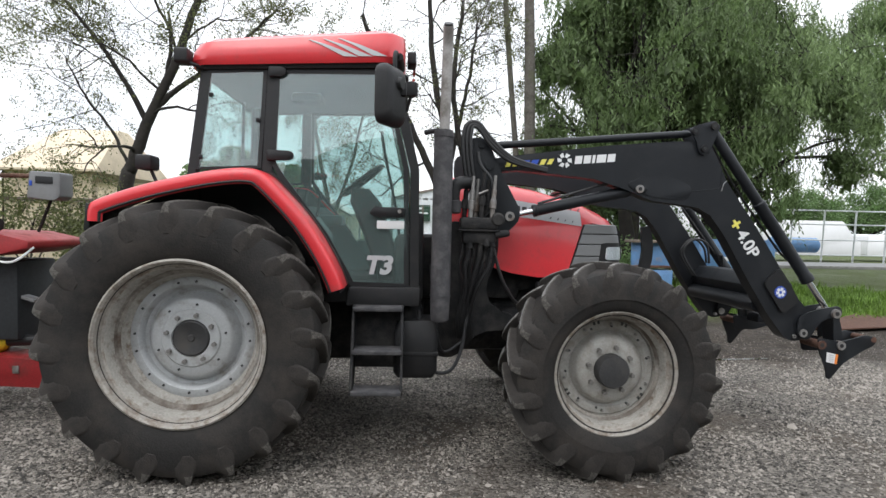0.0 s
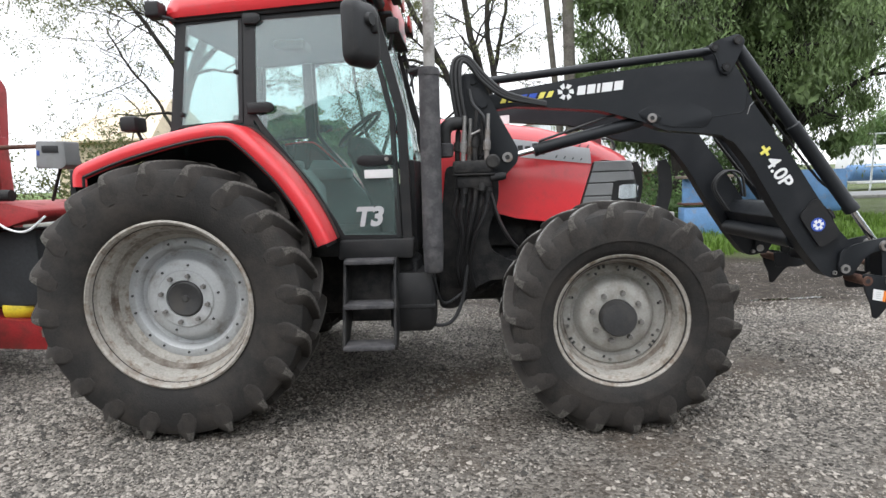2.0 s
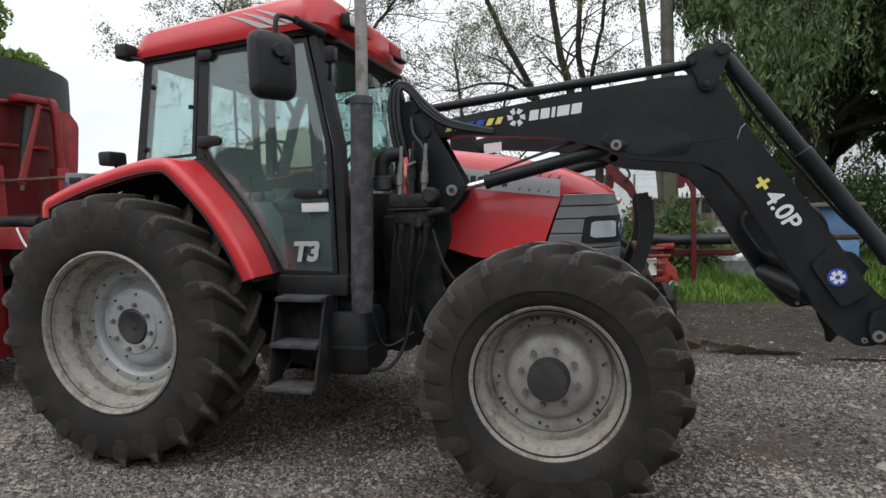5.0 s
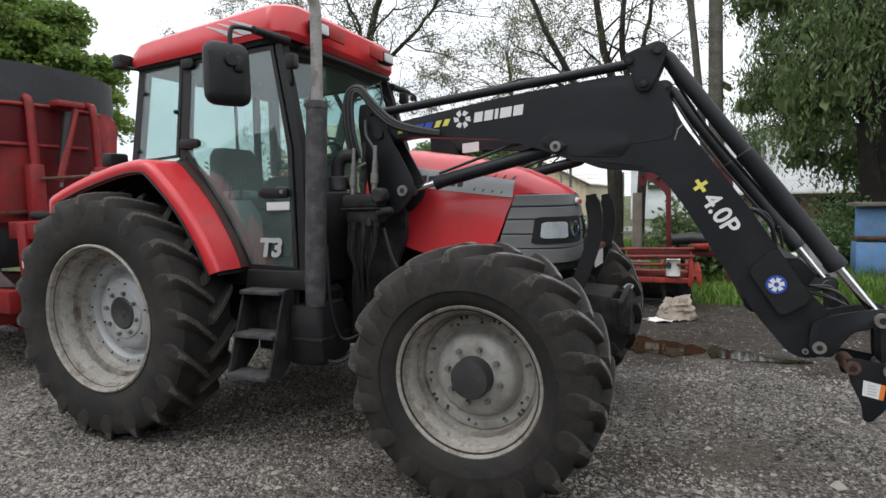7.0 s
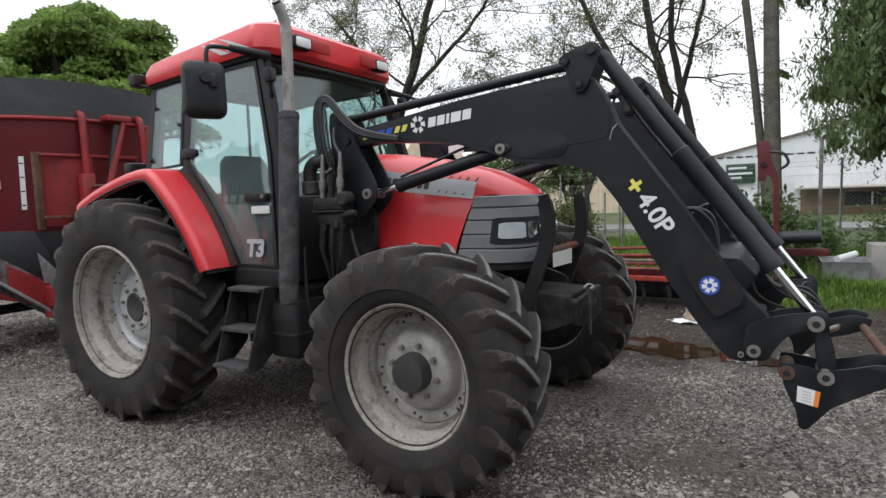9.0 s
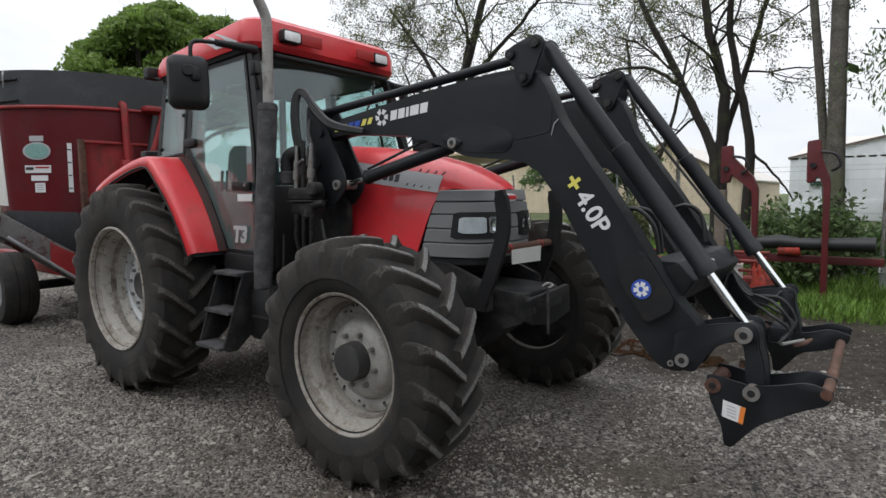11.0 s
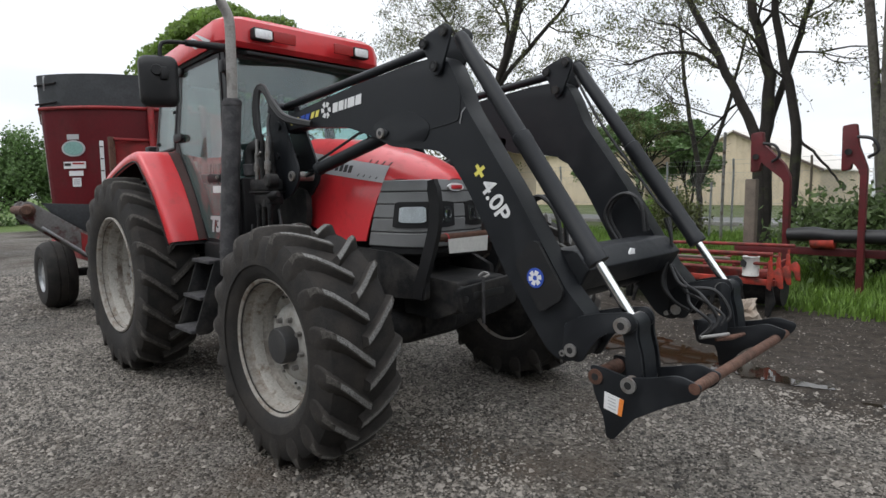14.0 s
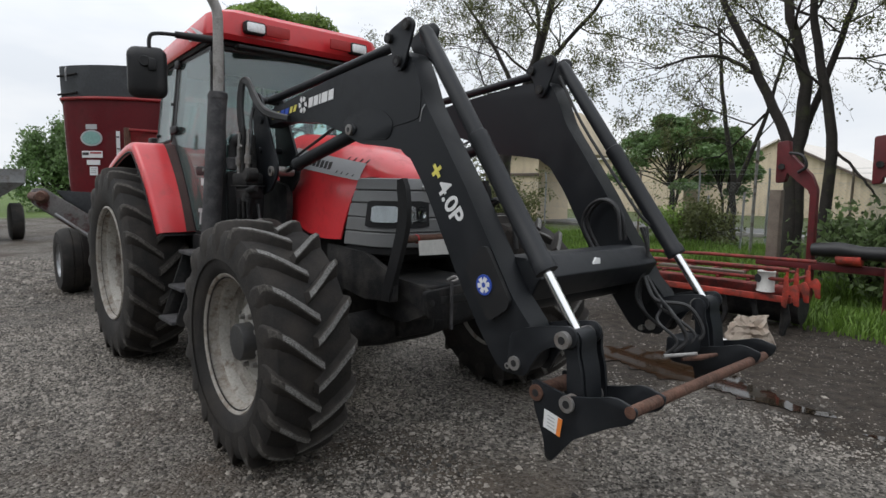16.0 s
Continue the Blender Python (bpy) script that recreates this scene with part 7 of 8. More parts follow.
def clump_tree(name, base, fork, clumps, bark, leaf, seed, per_clump, leaf_size, label, hang=0.0, flat=0.0, trunk_r=0.2, stems=3, core=0, keep=None):
    """A tree whose limbs end in foliage clumps (centre, radii). hang: strands of leaves droop that far; flat: how level the leaves lie."""
    rng = np.random.default_rng(seed)
    root = thing(name, base, label, "tree", "trees round the yard")
    base, lines = np.array(base, dtype=float), []
    tops = []
    for k in range(stems):
        a = 2 * math.pi * (k + rng.uniform(0, 0.5)) / stems
        top = base + np.array([0.12 * fork * math.cos(a), 0.12 * fork * math.sin(a), fork * rng.uniform(0.85, 1.1)])
        P = [base + (top - base) * u + np.array([0.0, 0.0, -0.1 * (1 - u)]) + rng.normal(size=3) * 0.04 * u for u in (0, 0.25, 0.5, 0.75, 1.0)]
        lines.append((P, [trunk_r * (1 - 0.45 * u) for u in (0, 0.25, 0.5, 0.75, 1.0)]))
        tops.append(P[-1])
    C, D, S = [], [], []
    for c, rad in clumps:
        c, rad = np.array(c, dtype=float), np.array(rad, dtype=float)
        o = min(tops, key=lambda q: np.linalg.norm((q - c)[:2]))
        up = np.array([0, 0, 0.25 * np.linalg.norm((c - o)[:2])])
        P = [o + (c - o) * u + up * math.sin(math.pi * u) * 0.6 + rng.normal(size=3) * 0.08 * math.sin(math.pi * u) for u in (0, 0.2, 0.4, 0.6, 0.8, 1.0)]
        lines.append((P, [0.30 * trunk_r * (1 - 0.75 * u) + 0.008 for u in (0, 0.2, 0.4, 0.6, 0.8, 1.0)]))
        for k in range(5):
            e = c + rng.normal(size=3) * rad * 0.55
            lines.append(([c, 0.5 * (c + e) + rng.normal(size=3) * 0.05, e], [0.014, 0.010, 0.005]))
        n = int(per_clump * rng.uniform(0.7, 1.3))
        u = rng.normal(size=(n, 3))
        u /= np.linalg.norm(u, axis=1, keepdims=True)
        rho = rng.uniform(0, 1, (n, 1)) ** 0.4
        if hang:
            # strands: leaves one below the other under points of the clump
            m = max(1, n // 16)
            q = u[:m] * rho[:m]
            q[:, 2] = np.abs(q[:, 2])
            q = c + q * rad
            down = hang * rng.uniform(0.35, 1.0, (m, 1)) * np.linspace(0, 1, 16)[None]
            sway = rng.normal(size=(m, 1, 2)) * 0.16
            P3 = np.repeat(q[:, None], 16, axis=1)
            P3[..., 2] -= down
            P3[..., :2] += sway * (np.linspace(0, 1, 16) ** 1.5)[None, :, None] + rng.normal(size=(m, 16, 2)) * 0.030
            p = P3.reshape(-1, 3)
        else:
            u[:, 2] = np.where(rng.uniform(0, 1, n) < 0.75, np.abs(u[:, 2]), u[:, 2])
            p = c + u * rho * rad
            p[:, 2] -= 0.25 * rad[2] * ((p[:, 0] - c[0]) ** 2 + (p[:, 1] - c[1]) ** 2) / rad[0] ** 2
        C.append(p)
    C = np.concatenate(C)
    if keep:
        C = C[keep(C)]
        lines = [ln for ln in lines if ln[1][0] > 0.1 or keep(np.array(ln[0])).all()]
    limb_mesh("trunk", lines, bark, root)
    Q = leaf_quads(rng, C, leaf_size[0], leaf_size[1], 0.62 if hang else 0.25)
    if flat:
        mid = Q.mean(axis=1, keepdims=True)
        Q = mid + (Q - mid) * np.array([1.0, 1.0, 1.0 - flat])
    if core:
        # coarse leaves deep inside, which close the crown
        K = []
        for c, rad in clumps:
            u = rng.normal(size=(core, 3))
            K.append(np.array(c) + 0.5 * u / np.linalg.norm(u, axis=1, keepdims=True) * rng.uniform(0, 1, (core, 1)) ** 0.5 * np.array(rad) - np.array([0, 0, 0.4 * hang]))
        K = np.concatenate(K)
        K = K[keep(K)] if keep else K
        Q = np.concatenate([Q, leaf_quads(rng, K, leaf_size[0] * 2.2, leaf_size[1] * 4.0, 0.5)])
    quads("crown", Q, leaf, root)
    return root


def dome(seed, base, z0, z1, R, n, rad, squash=1.0):
    """Clumps over a dome: centres from height z0 at the rim to z1 at the top, out to radius R."""
    rng = np.random.default_rng(seed)
    out = []
    for k in range(n):
        f = ((k + 0.5) / n) ** 0.62
        a = 2.39996 * k + rng.normal() * 0.25
        r = R * f * rng.uniform(0.86, 1.05)
        z = z0 + (z1 - z0) * math.sqrt(max(0.0, 1 - f * f)) * rng.uniform(0.80, 1.04)
        if rng.uniform() < 0.35:
            z -= 0.22 * (z1 - z0)
        q = rng.uniform(0.75, 1.25)
        out.append(((base[0] + r * math.cos(a), base[1] + r * math.sin(a) * squash, z), (rad[0] * q, rad[0] * q, rad[1] * q)))
    return out


ACACIA = dict(levels=4, kids=[3, 3, 4, 2], angle=(20, 60), ratio=(0.55, 0.85), taper=0.60, thin=0.66, wander=0.20, up=[0.02, 0.01, 0.0, -0.03, -0.05])
# the group behind the implement, seen past the loader arms
limbed_tree("acacia_tree", (2.3, 9.2, 0), [([(2.28, 9.2, -0.1), (2.25, 9.2, 1.2), (2.18, 9.2, 2.3), (1.55, 9.3, 3.7), (0.8, 9.35, 5.2), (0.2, 9.4, 6.6)], 0.13, 0.045), ([(2.34, 9.28, -0.1), (2.30, 9.25, 2.0), (2.33, 9.2, 3.5), (2.0, 9.1, 5.0), (1.8, 9.0, 7.0)], 0.15, 0.05),
            ([(2.75, 9.1, -0.1), (2.84, 9.1, 2.2), (2.62, 9.1, 3.6), (2.42, 9.0, 4.9), (2.6, 9.0, 6.8)], 0.10, 0.045), ([(1.5, 9.3, 3.75), (0.95, 9.25, 4.15), (0.37, 9.1, 4.25), (-0.45, 9.0, 4.1)], 0.045, 0.02), ([(2.8, 9.1, 2.4), (3.1, 9.1, 2.1), (3.45, 9.1, 1.65), (3.6, 9.1, 1.4)], 0.032, 0.014),
            ([(2.3, 9.3, 2.6), (2.6, 9.7, 4.0), (2.9, 9.9, 5.4), (3.1, 10.2, 6.8)], 0.07, 0.03)], ACACIA, M_BARK, M_LEAF_A, 11, 8, 1.35, 28, (0.056, 0.027), 0.4, 0.075, "thin acacia tree with dark stems and sparse small leaves")
limbed_tree("acacia_tree", (-5.75, 10.2, 0), [([(-5.75, 10.2, -0.1), (-5.66, 10.2, 2.4), (-5.48, 10.2, 3.0), (-5.06, 10.2, 4.2), (-4.40, 10.2, 5.67), (-3.9, 10.2, 7.2)], 0.20, 0.08), ([(-5.15, 10.2, 4.0), (-6.05, 10.1, 5.6), (-7.3, 10.0, 7.2)], 0.075, 0.03), ([(-4.95, 10.2, 4.4), (-3.9, 10.3, 5.3), (-2.95, 10.4, 6.1), (-2.0, 10.4, 7.0)], 0.075, 0.03),
            ([(-4.7, 10.2, 5.1), (-4.65, 10.3, 6.3), (-5.3, 10.3, 7.5)], 0.06, 0.03), ([(-5.55, 10.2, 2.8), (-6.1, 10.4, 3.8), (-6.8, 10.5, 4.7), (-7.3, 10.5, 5.6)], 0.05, 0.02)], ACACIA, M_BARK, M_LEAF_A, 13, 10, 1.7, 34, (0.060, 0.029), 0.4, 0.09, "leaning acacia tree with fine twigs and small leaves")
limbed_tree("acacia_tree", (-1.2, 15.5, 0), [([(-1.2, 15.5, -0.1), (-1.3, 15.5, 2.0), (-1.7, 15.5, 4.2), (-2.0, 15.5, 6.5)], 0.10, 0.04), ([(-1.25, 15.5, 1.6), (-0.6, 15.6, 3.6), (-0.1, 15.7, 6.0)], 0.08, 0.03)], ACACIA, M_BARK, M_LEAF_A, 12, 8, 1.5, 16, (0.062, 0.030), 0.4, 0.08, "bare-looking acacia tree with fine twigs and few leaves")
# tall gum trunks
GUM = dict(levels=3, kids=[2, 3, 3], angle=(20, 45), ratio=(0.3, 0.5), taper=0.7, thin=0.4, wander=0.015, up=[0.0, 0.02])
tree("gum_tree", (4.33, 8.6, 0), [((-0.030, 0.0, 1), 9.0, 0.15)], GUM, M_EUC, M_LEAF_P, 16, 30, (0.14, 0.03), 0.8, 0.25, "tall straight gum tree with a grey trunk")
tree("gum_tree", (4.24, 9.0, 0), [((-0.09, 0.0, 1), 9.0, 0.08)], GUM, M_EUC, M_LEAF_P, 17, 30, (0.14, 0.03), 0.8, 0.25, "thin grey gum tree leaning beside a thicker one")


# drooping pepper trees
def clear_of_gums(P):
    """The crowns stop short of the gum trunks, and are high over the paddock."""
    w = 0.35 * np.sin(3.1 * P[:, 2]) + 0.25 * np.sin(7.3 * P[:, 2] + 2.0 * P[:, 1])
    high = np.clip((P[:, 0] - 12.2) * 1.3, 0, 2.6) + 1.1 + 0.3 * w
    return (P[:, 0] > 4.65 + 0.05 * (P[:, 1] - 8) + w) & (P[:, 2] > high)


for base, top, R, sd, n in (((7.2, 9.8, 0), 9.0, 3.3, 21, 64), ((10.3, 11.4, 0), 9.0, 3.6, 22, 64), ((18.2, 13.6, 0), 9.8, 6.4, 23, 90), ((8.6, 14.0, 0), 8.6, 4.0, 24, 44)):
    heads = dome(sd, base, 2.6, top, R, n, (0.85, 0.62))
    clump_tree("pepper_tree", base, 2.6, heads, M_BARK, M_LEAF_Q if sd == 21 else M_LEAF_P, sd, 1250, (0.125, 0.034), "dense drooping grey-green pepper tree", 1.5, 0.0, 0.24, 2, 90, clear_of_gums)
# leafy trees beyond the wagon and beyond the fence
LEAFY = dict(levels=4, kids=[4, 4, 3, 3], angle=(20, 60), ratio=(0.6, 0.82), taper=0.6, thin=0.58, wander=0.1, up=[0.02, 0.03, 0.03, 0.02])
for base, L, size, sd, n, m, lab in (((37, 46, 0), 2.6, (6.2, 4.4), 36, 60, M_LEAF_D, "dark green tree far beyond the paddock"), ((43, 45, 0), 2.6, (6.6, 4.6), 37, 60, M_LEAF_D, "dark green tree far beyond the paddock"), ((49, 43, 0), 2.6, (6.0, 4.6), 38, 60, M_LEAF_D, "dark green tree far beyond the paddock"), ((-33, 3.4, 0), 2.0, (5.4, 2.6), 34, 60, M_LEAF_D, "low dark green tree far across the yard"), ((-34, 7.8, 0), 2.4, (5.6, 3.0), 35, 60, M_LEAF_D, "low dark green tree far across the yard")):
    tree("leafy_tree", base, [((0.1, 0, 1), L, 0.26), ((-0.25, 0.1, 1), L * 0.9, 0.2), ((0.25, 0.2, 1), L * 0.85, 0.18)], LEAFY, M_BARK, m, sd, n, (0.18, 0.10), 0.2, 0.24, lab, 0.2, size)
clump_tree("leafy_tree", (-17.5, 8.1, 0), 3.4, dome(31, (-17.5, 8.4), 4.2, 8.7, 3.8, 96, (0.85, 0.50)), M_BARK, M_LEAF_G, 31, 800, (0.20, 0.10), "broad green tree with layered leaf tufts", 0.0, 0.15, 0.30, 4, 0)
clump_tree("leafy_tree", (-5.9, 21.0, 0), 1.9, dome(41, (-5.9, 21.0), 1.7, 4.75, 2.5, 34, (0.66, 0.38)), M_BARK, M_LEAF_D, 41, 420, (0.18, 0.095), "low deep green tree with broad layered leaves", 0.0, 0.2, 0.10, 3, 0)
clump_tree("leafy_tree", (-3.7, 21.0, 0), 1.5, dome(42, (-3.7, 21.0), 1.7, 3.9, 1.15, 20, (0.52, 0.34)), M_BARK, M_LEAF_D, 42, 420, (0.18, 0.095), "low deep green tree beside a larger one", 0.0, 0.2, 0.07, 2, 0)
BUSH = dict(levels=2, kids=[5, 4], angle=(20, 70), ratio=(0.6, 0.9), taper=0.6, thin=0.6, wander=0.15, up=[0.02, 0.0, -0.02])
for base, L, sd, m in (((-1.2, 13.2, 0), 0.8, 51, M_LEAF_A), ((-2.6, 14.0, 0), 0.7, 52, M_LEAF_G), ((4.9, 9.8, 0), 0.5, 54, M_LEAF_D), ((3.75, 7.5, 0), 0.80, 57, M_LEAF_Q), ((4.3, 7.8, 0), 0.7, 58, M_LEAF_Q), ((-4.8, 9.8, 0), 0.55, 55, M_LEAF_A), ((-5.8, 10.0, 0), 1.1, 56, M_LEAF_A), ((6.6, 9.0, 0), 0.55, 59, M_LEAF_D), ((6.9, 10.6, 0), 1.15, 62, M_LEAF_D), ((8.3, 11.0, 0), 1.3, 63, M_LEAF_D), ((9.6, 12.2, 0), 1.2, 64, M_LEAF_D), ((-8.6, 11.2, 0), 1.75, 60, M_LEAF_A), ((-7.4, 11.0, 0), 1.2, 61, M_LEAF_A)):
    tree("bush", base, [((0.2, 0, 1), L, 0.03), ((-0.3, 0.1, 1), L, 0.03), ((0.0, 0.4, 1), L, 0.025), ((0.1, -0.4, 1), L, 0.025)], BUSH, M_BARK, m, sd, 34, (0.11, 0.05), 0.3, 0.12, "loose green bush at the yard's edge")


# ---- buildings ----
def ribbed(x0, x1, z0, z1, y, step=0.25, d=0.02):
    """A sheet wall facing -y with standing ribs."""
    bm = bmesh.new()
    prof = []
    x = x0
    while x < x1 - 1e-6:
        for f, o in ((0.0, 0), (0.70, 0), (0.78, -d), (0.92, -d), (1.0, 0)):
            prof.append((min(x + f * step, x1), y + o))
        x += step
    lo = [bm.verts.new((a, b, z0)) for a, b in prof]
    hi = [bm.verts.new((a, b, z1(a) if callable(z1) else z1)) for a, b in prof]
    for i in range(len(prof) - 1):
        bm.faces.new((lo[i], lo[i + 1], hi[i + 1], hi[i]))
    bmesh.ops.remove_doubles(bm, verts=bm.verts[:], dist=1e-5)
    return bm


shed = thing("beige_shed", (-9.0, 42.0, 0), "beige sheet-clad shed with a pale gable roof behind the fence", "shed")
gable = lambda x: 2.5 + 2.8 * (1 - abs(x + 8.9) / 5.4)
part("wall", ribbed(-14.3, -3.5, 0, gable, 42.0, 0.4), M_BEIGE, shed)
part("wall", prism([(42.0, 0), (60, 0), (60, 2.5), (42.0, 2.5)], -3.52, -3.44, "x", 0), M_BEIGE, shed)
part("wall", prism([(42.0, 0), (60, 0), (60, 2.5), (42.0, 2.5)], -14.38, -14.30, "x", 0), M_BEIGE, shed)
part("roof", prism([(-8.9, 5.30), (-3.2, 2.36), (-3.2, 2.46), (-8.9, 5.42), (-14.6, 2.46), (-14.6, 2.36)], 41.7, 60.2, "y", 0.01), M_ROOFING, shed, "pale roof sheets")
part("barge_board", prism([(-8.9, 5.18), (-3.19, 2.24), (-3.19, 2.42), (-8.9, 5.37)], 41.62, 41.69, "y", 0.005), M_BROWN, shed)
sh2 = thing("long_beige_shed", (-22, 40, 0), "long beige shed wall behind the trees", "shed")
part("wall", ribbed(-30.0, -14.6, 0, 4.3, 40.0, 0.5), M_BEIGE, sh2)
part("roof", prism([(39.6, 4.22), (39.6, 4.32), (52, 6.6), (52, 6.5)], -30.3, -14.4, "x", 0.01), M_ROOFING, sh2)
part("back_wall", box((-22.3, 52, 3.2), (15.4, 0.2, 6.4), 0.02), M_BEIGE, sh2)

wh = thing("grey_warehouse", (8, 34, 0), "white-grey sheet warehouse with a brown brick base and a green sign", "warehouse")
wz = lambda x: 3.35 + min(1.6, max(0.0, (x - 0.5) * 0.22))
part("wall", ribbed(0.5, 22, 1.1, wz, 34.0, 0.5), M_SHEDGREY, wh)
part("brick_base", prism([(5.2, 0), (22, 0), (22, 1.35), (5.2, 1.35)], 33.8, 33.98, "y", 0.01), M_BRICK, wh, "brown brick lower wall")
part("base_wall", prism([(0.5, 0), (5.2, 0), (5.2, 1.1), (0.5, 1.1)], 33.9, 34.0, "y", 0.01), M_SHEDGREY, wh)
for k in range(4):
    w = part("window", prism([(7.2 + 3.4 * k, 0.45), (9.6 + 3.4 * k, 0.45), (9.6 + 3.4 * k, 1.15), (7.2 + 3.4 * k, 1.15)], 33.74, 33.79, "y", 0.01), M_DARKGAP, wh, "dark office window")
    part("frame", prism([(8.36 + 3.4 * k, 0.45), (8.44 + 3.4 * k, 0.45), (8.44 + 3.4 * k, 1.15), (8.36 + 3.4 * k, 1.15)], 33.71, 33.735, "y", 0.004), M_SHEDGREY, w)
part("canopy", box((13.5, 33.2, 1.45), (17, 1.5, 0.14), 0.02), M_ROOFING, wh)
part("gutter", prism([(0.4, 3.33), (0.4, 3.45), (7.8, 5.08), (22, 5.08), (22, 4.95), (7.8, 4.95)], 33.85, 33.95, "y", 0.01), M_BROWN, wh, "brown roof edge")
part("roof", prism([(34, 3.3), (34, 3.4), (50, 5.6), (50, 5.5)], 0.4, 22.2, "x", 0.01), M_ROOFING, wh)
sg = part("sign_board", prism([(1.5, 1.85), (3.0, 1.85), (3.0, 2.95), (1.5, 2.95)], 33.80, 33.9, "y", 0.02), M_GREEN, wh, "dark green sign with pale bars")
for z, a, b in ((2.66, 1.62, 2.55), (2.34, 1.62, 2.85), (2.10, 1.62, 2.3)):
    part("bar", prism([(a, z), (b, z), (b, z + 0.12), (a, z + 0.12)], 33.78, 33.797, "y", 0.002), M_SHEDGREY, sg)

lb = thing("low_tan_building", (-12, 17.5, 0), "low tan building with a pale hipped roof behind leaves", "building")
part("wall", ribbed(-13.5, -10.3, 0, 3.3, 17.5, 0.4), M_BEIGE, lb)
part("side_wall", prism([(17.5, 0), (24, 0), (24, 3.3), (17.5, 3.3)], -13.5, -13.42, "x", 0), M_BEIGE, lb)
part("roof", loft([[(-13.8, 17.2, 3.3), (-10.0, 17.2, 3.3), (-10.0, 24, 3.3), (-13.8, 24, 3.3)], [(-13.8, 17.2, 3.38), (-10.0, 17.2, 3.38), (-10.0, 24, 3.38), (-13.8, 24, 3.38)], [(-12.9, 20.2, 5.25), (-10.6, 20.2, 5.25), (-10.6, 21.0, 5.25), (-12.9, 21.0, 5.25)]]), M_BEIGE, lb, "pale hipped roof")
part("trim", prism([(-13.55, 2.2), (-10.25, 2.2), (-10.25, 2.32), (-13.55, 2.32)], 17.40, 17.46, "y", 0.01), M_BROWN, lb)

# road beyond the verge, with a kerb
road = solo("road", box((10, 22.5, 0.0), (80, 5.0, 0.06), 0), mat("worn_asphalt", (0.16, 0.16, 0.16), 0.85, var=0.2, scale=1.5, fine=40, bump=0.2), "pale worn asphalt road beyond the verge", "road", kind="structure")
solo("kerb", box((10, 19.9, 0.06), (80, 0.25, 0.16), 0.02), M_CONC, "concrete kerb along the road", "kerb", kind="structure")

# ---- fence behind the trees ----
fence = thing("chain_link_fence", (0, 14.6, 0), "rusty chain-link fence on thin steel posts", "fence")
for k in range(11):
    x = -9.5 + 1.9 * k
    part("post", tube([(x, 14.6, 0), (x + 0.02, 14.6, 1.95), (x + 0.02, 14.55, 2.25)], 0.03, 8), M_GALV if k % 3 else M_WOOD, fence, "thin fence post")
bm = bmesh.new()
for d in (1, -1):
    for k in range(230):
        x0 = -11 + 0.1 * k
        p0, p1 = (x0, 14.6, 0.1 if d > 0 else 1.85), (x0 + 1.75, 14.6, 1.85 if d > 0 else 0.1)
        tube([p0, p1], 0.0022, 3, into=bm)
part("mesh", bm, M_GALV, fence, "chain-link mesh")
for z in (0.12, 1.0, 1.86, 2.1, 2.22):
    part("wire", tube([(-11, 14.59, z), (13, 14.59, z)], 0.005, 4), M_GALV, fence)
for x, y, h in ((-0.1, 13.2, 1.6), (-1.1, 13.4, 1.5)):
    solo("stake", tube([(x, y, 0), (x + 0.03, y, h)], 0.03, 8), M_GALV, "pale leaning steel stake in the verge", "stake", "stakes")
solo("steel_pole", tube([(0.95, 11.0, 0), (0.98, 11.0, 2.7)], 0.035, 8), M_STEEL, "thin rusty steel pole", "pole")
solo("fence_pole", tube([(4.95, 8.0, 0), (4.97, 8.0, 2.4)], 0.03, 8), M_STEEL, "thin steel pole by the verge", "pole")
solo("timber_post", box((2.95, 6.35, 0.80), (0.15, 0.15, 1.62), 0.015), M_WOOD, "weathered square timber post", "post")

# ---- orange implement ----
imp = thing("tillage_implement", (2.9, 4.7, 0), "low orange-red tillage implement with long rails, lying at the verge", "implement")
for z, y, r in ((0.74, 4.25, 0.022), (0.70, 4.45, 0.016), (0.62, 4.32, 0.02), (0.76, 5.15, 0.022)):
    part("rail", tube([(1.55, y + 0.1, z - 0.05), (2.6, y, z), (3.82, y - 0.02, z + 0.02)], r, 10), M_DKRED, imp, "dull red rail")
part("main_beam", box((2.70, 4.75, 0.46), (2.3, 0.20, 0.10), 0.02), M_DKRED, imp, "dull red main beam")
part("front_beam", box((2.70, 4.36, 0.42), (2.25, 0.06, 0.07), 0.012), M_ORANGE, imp, "bright orange front beam")
for k in range(7):
    x = 1.75 + 0.33 * k
    part("cross_bar", box((x, 4.72, 0.60), (0.04, 0.90, 0.03), 0.008), M_DKRED, imp)
    part("tine", prism(fillet([(x - 0.03, 0.42), (x + 0.03, 0.42), (x + 0.08, 0.18), (x + 0.02, 0.0), (x - 0.01, 0.0), (x + 0.03, 0.18)], 0.02), 4.42, 4.45, "y", 0.004), M_CHASSIS, imp, "dark curved tine")
for y in (4.28, 4.60, 5.0):
    e = part("end_bracket", prism(fillet([(3.75, 0.36), (3.80, 0.35), (3.81, 0.50), (3.85, 0.48), (3.87, 0.38), (3.92, 0.37), (3.91, 0.54), (3.88, 0.60), (3.85, 0.60), (3.81, 0.56), (3.80, 0.68), (3.76, 0.69)], 0.015), y, y + 0.018, "y", 0.004), M_ORANGE, imp, "hooked orange end bracket")
    part("upright", tube([(3.78, y + 0.03, 0.34), (3.78, y + 0.03, 0.74)], 0.014, 8), M_ORANGE, e)
part("plank", box((2.75, 4.55, 0.635), (1.0, 0.12, 0.03), 0.005, pose(0, 0, 0, 0, 0, 4)), M_WOOD, imp, "grey plank lying on the rails")
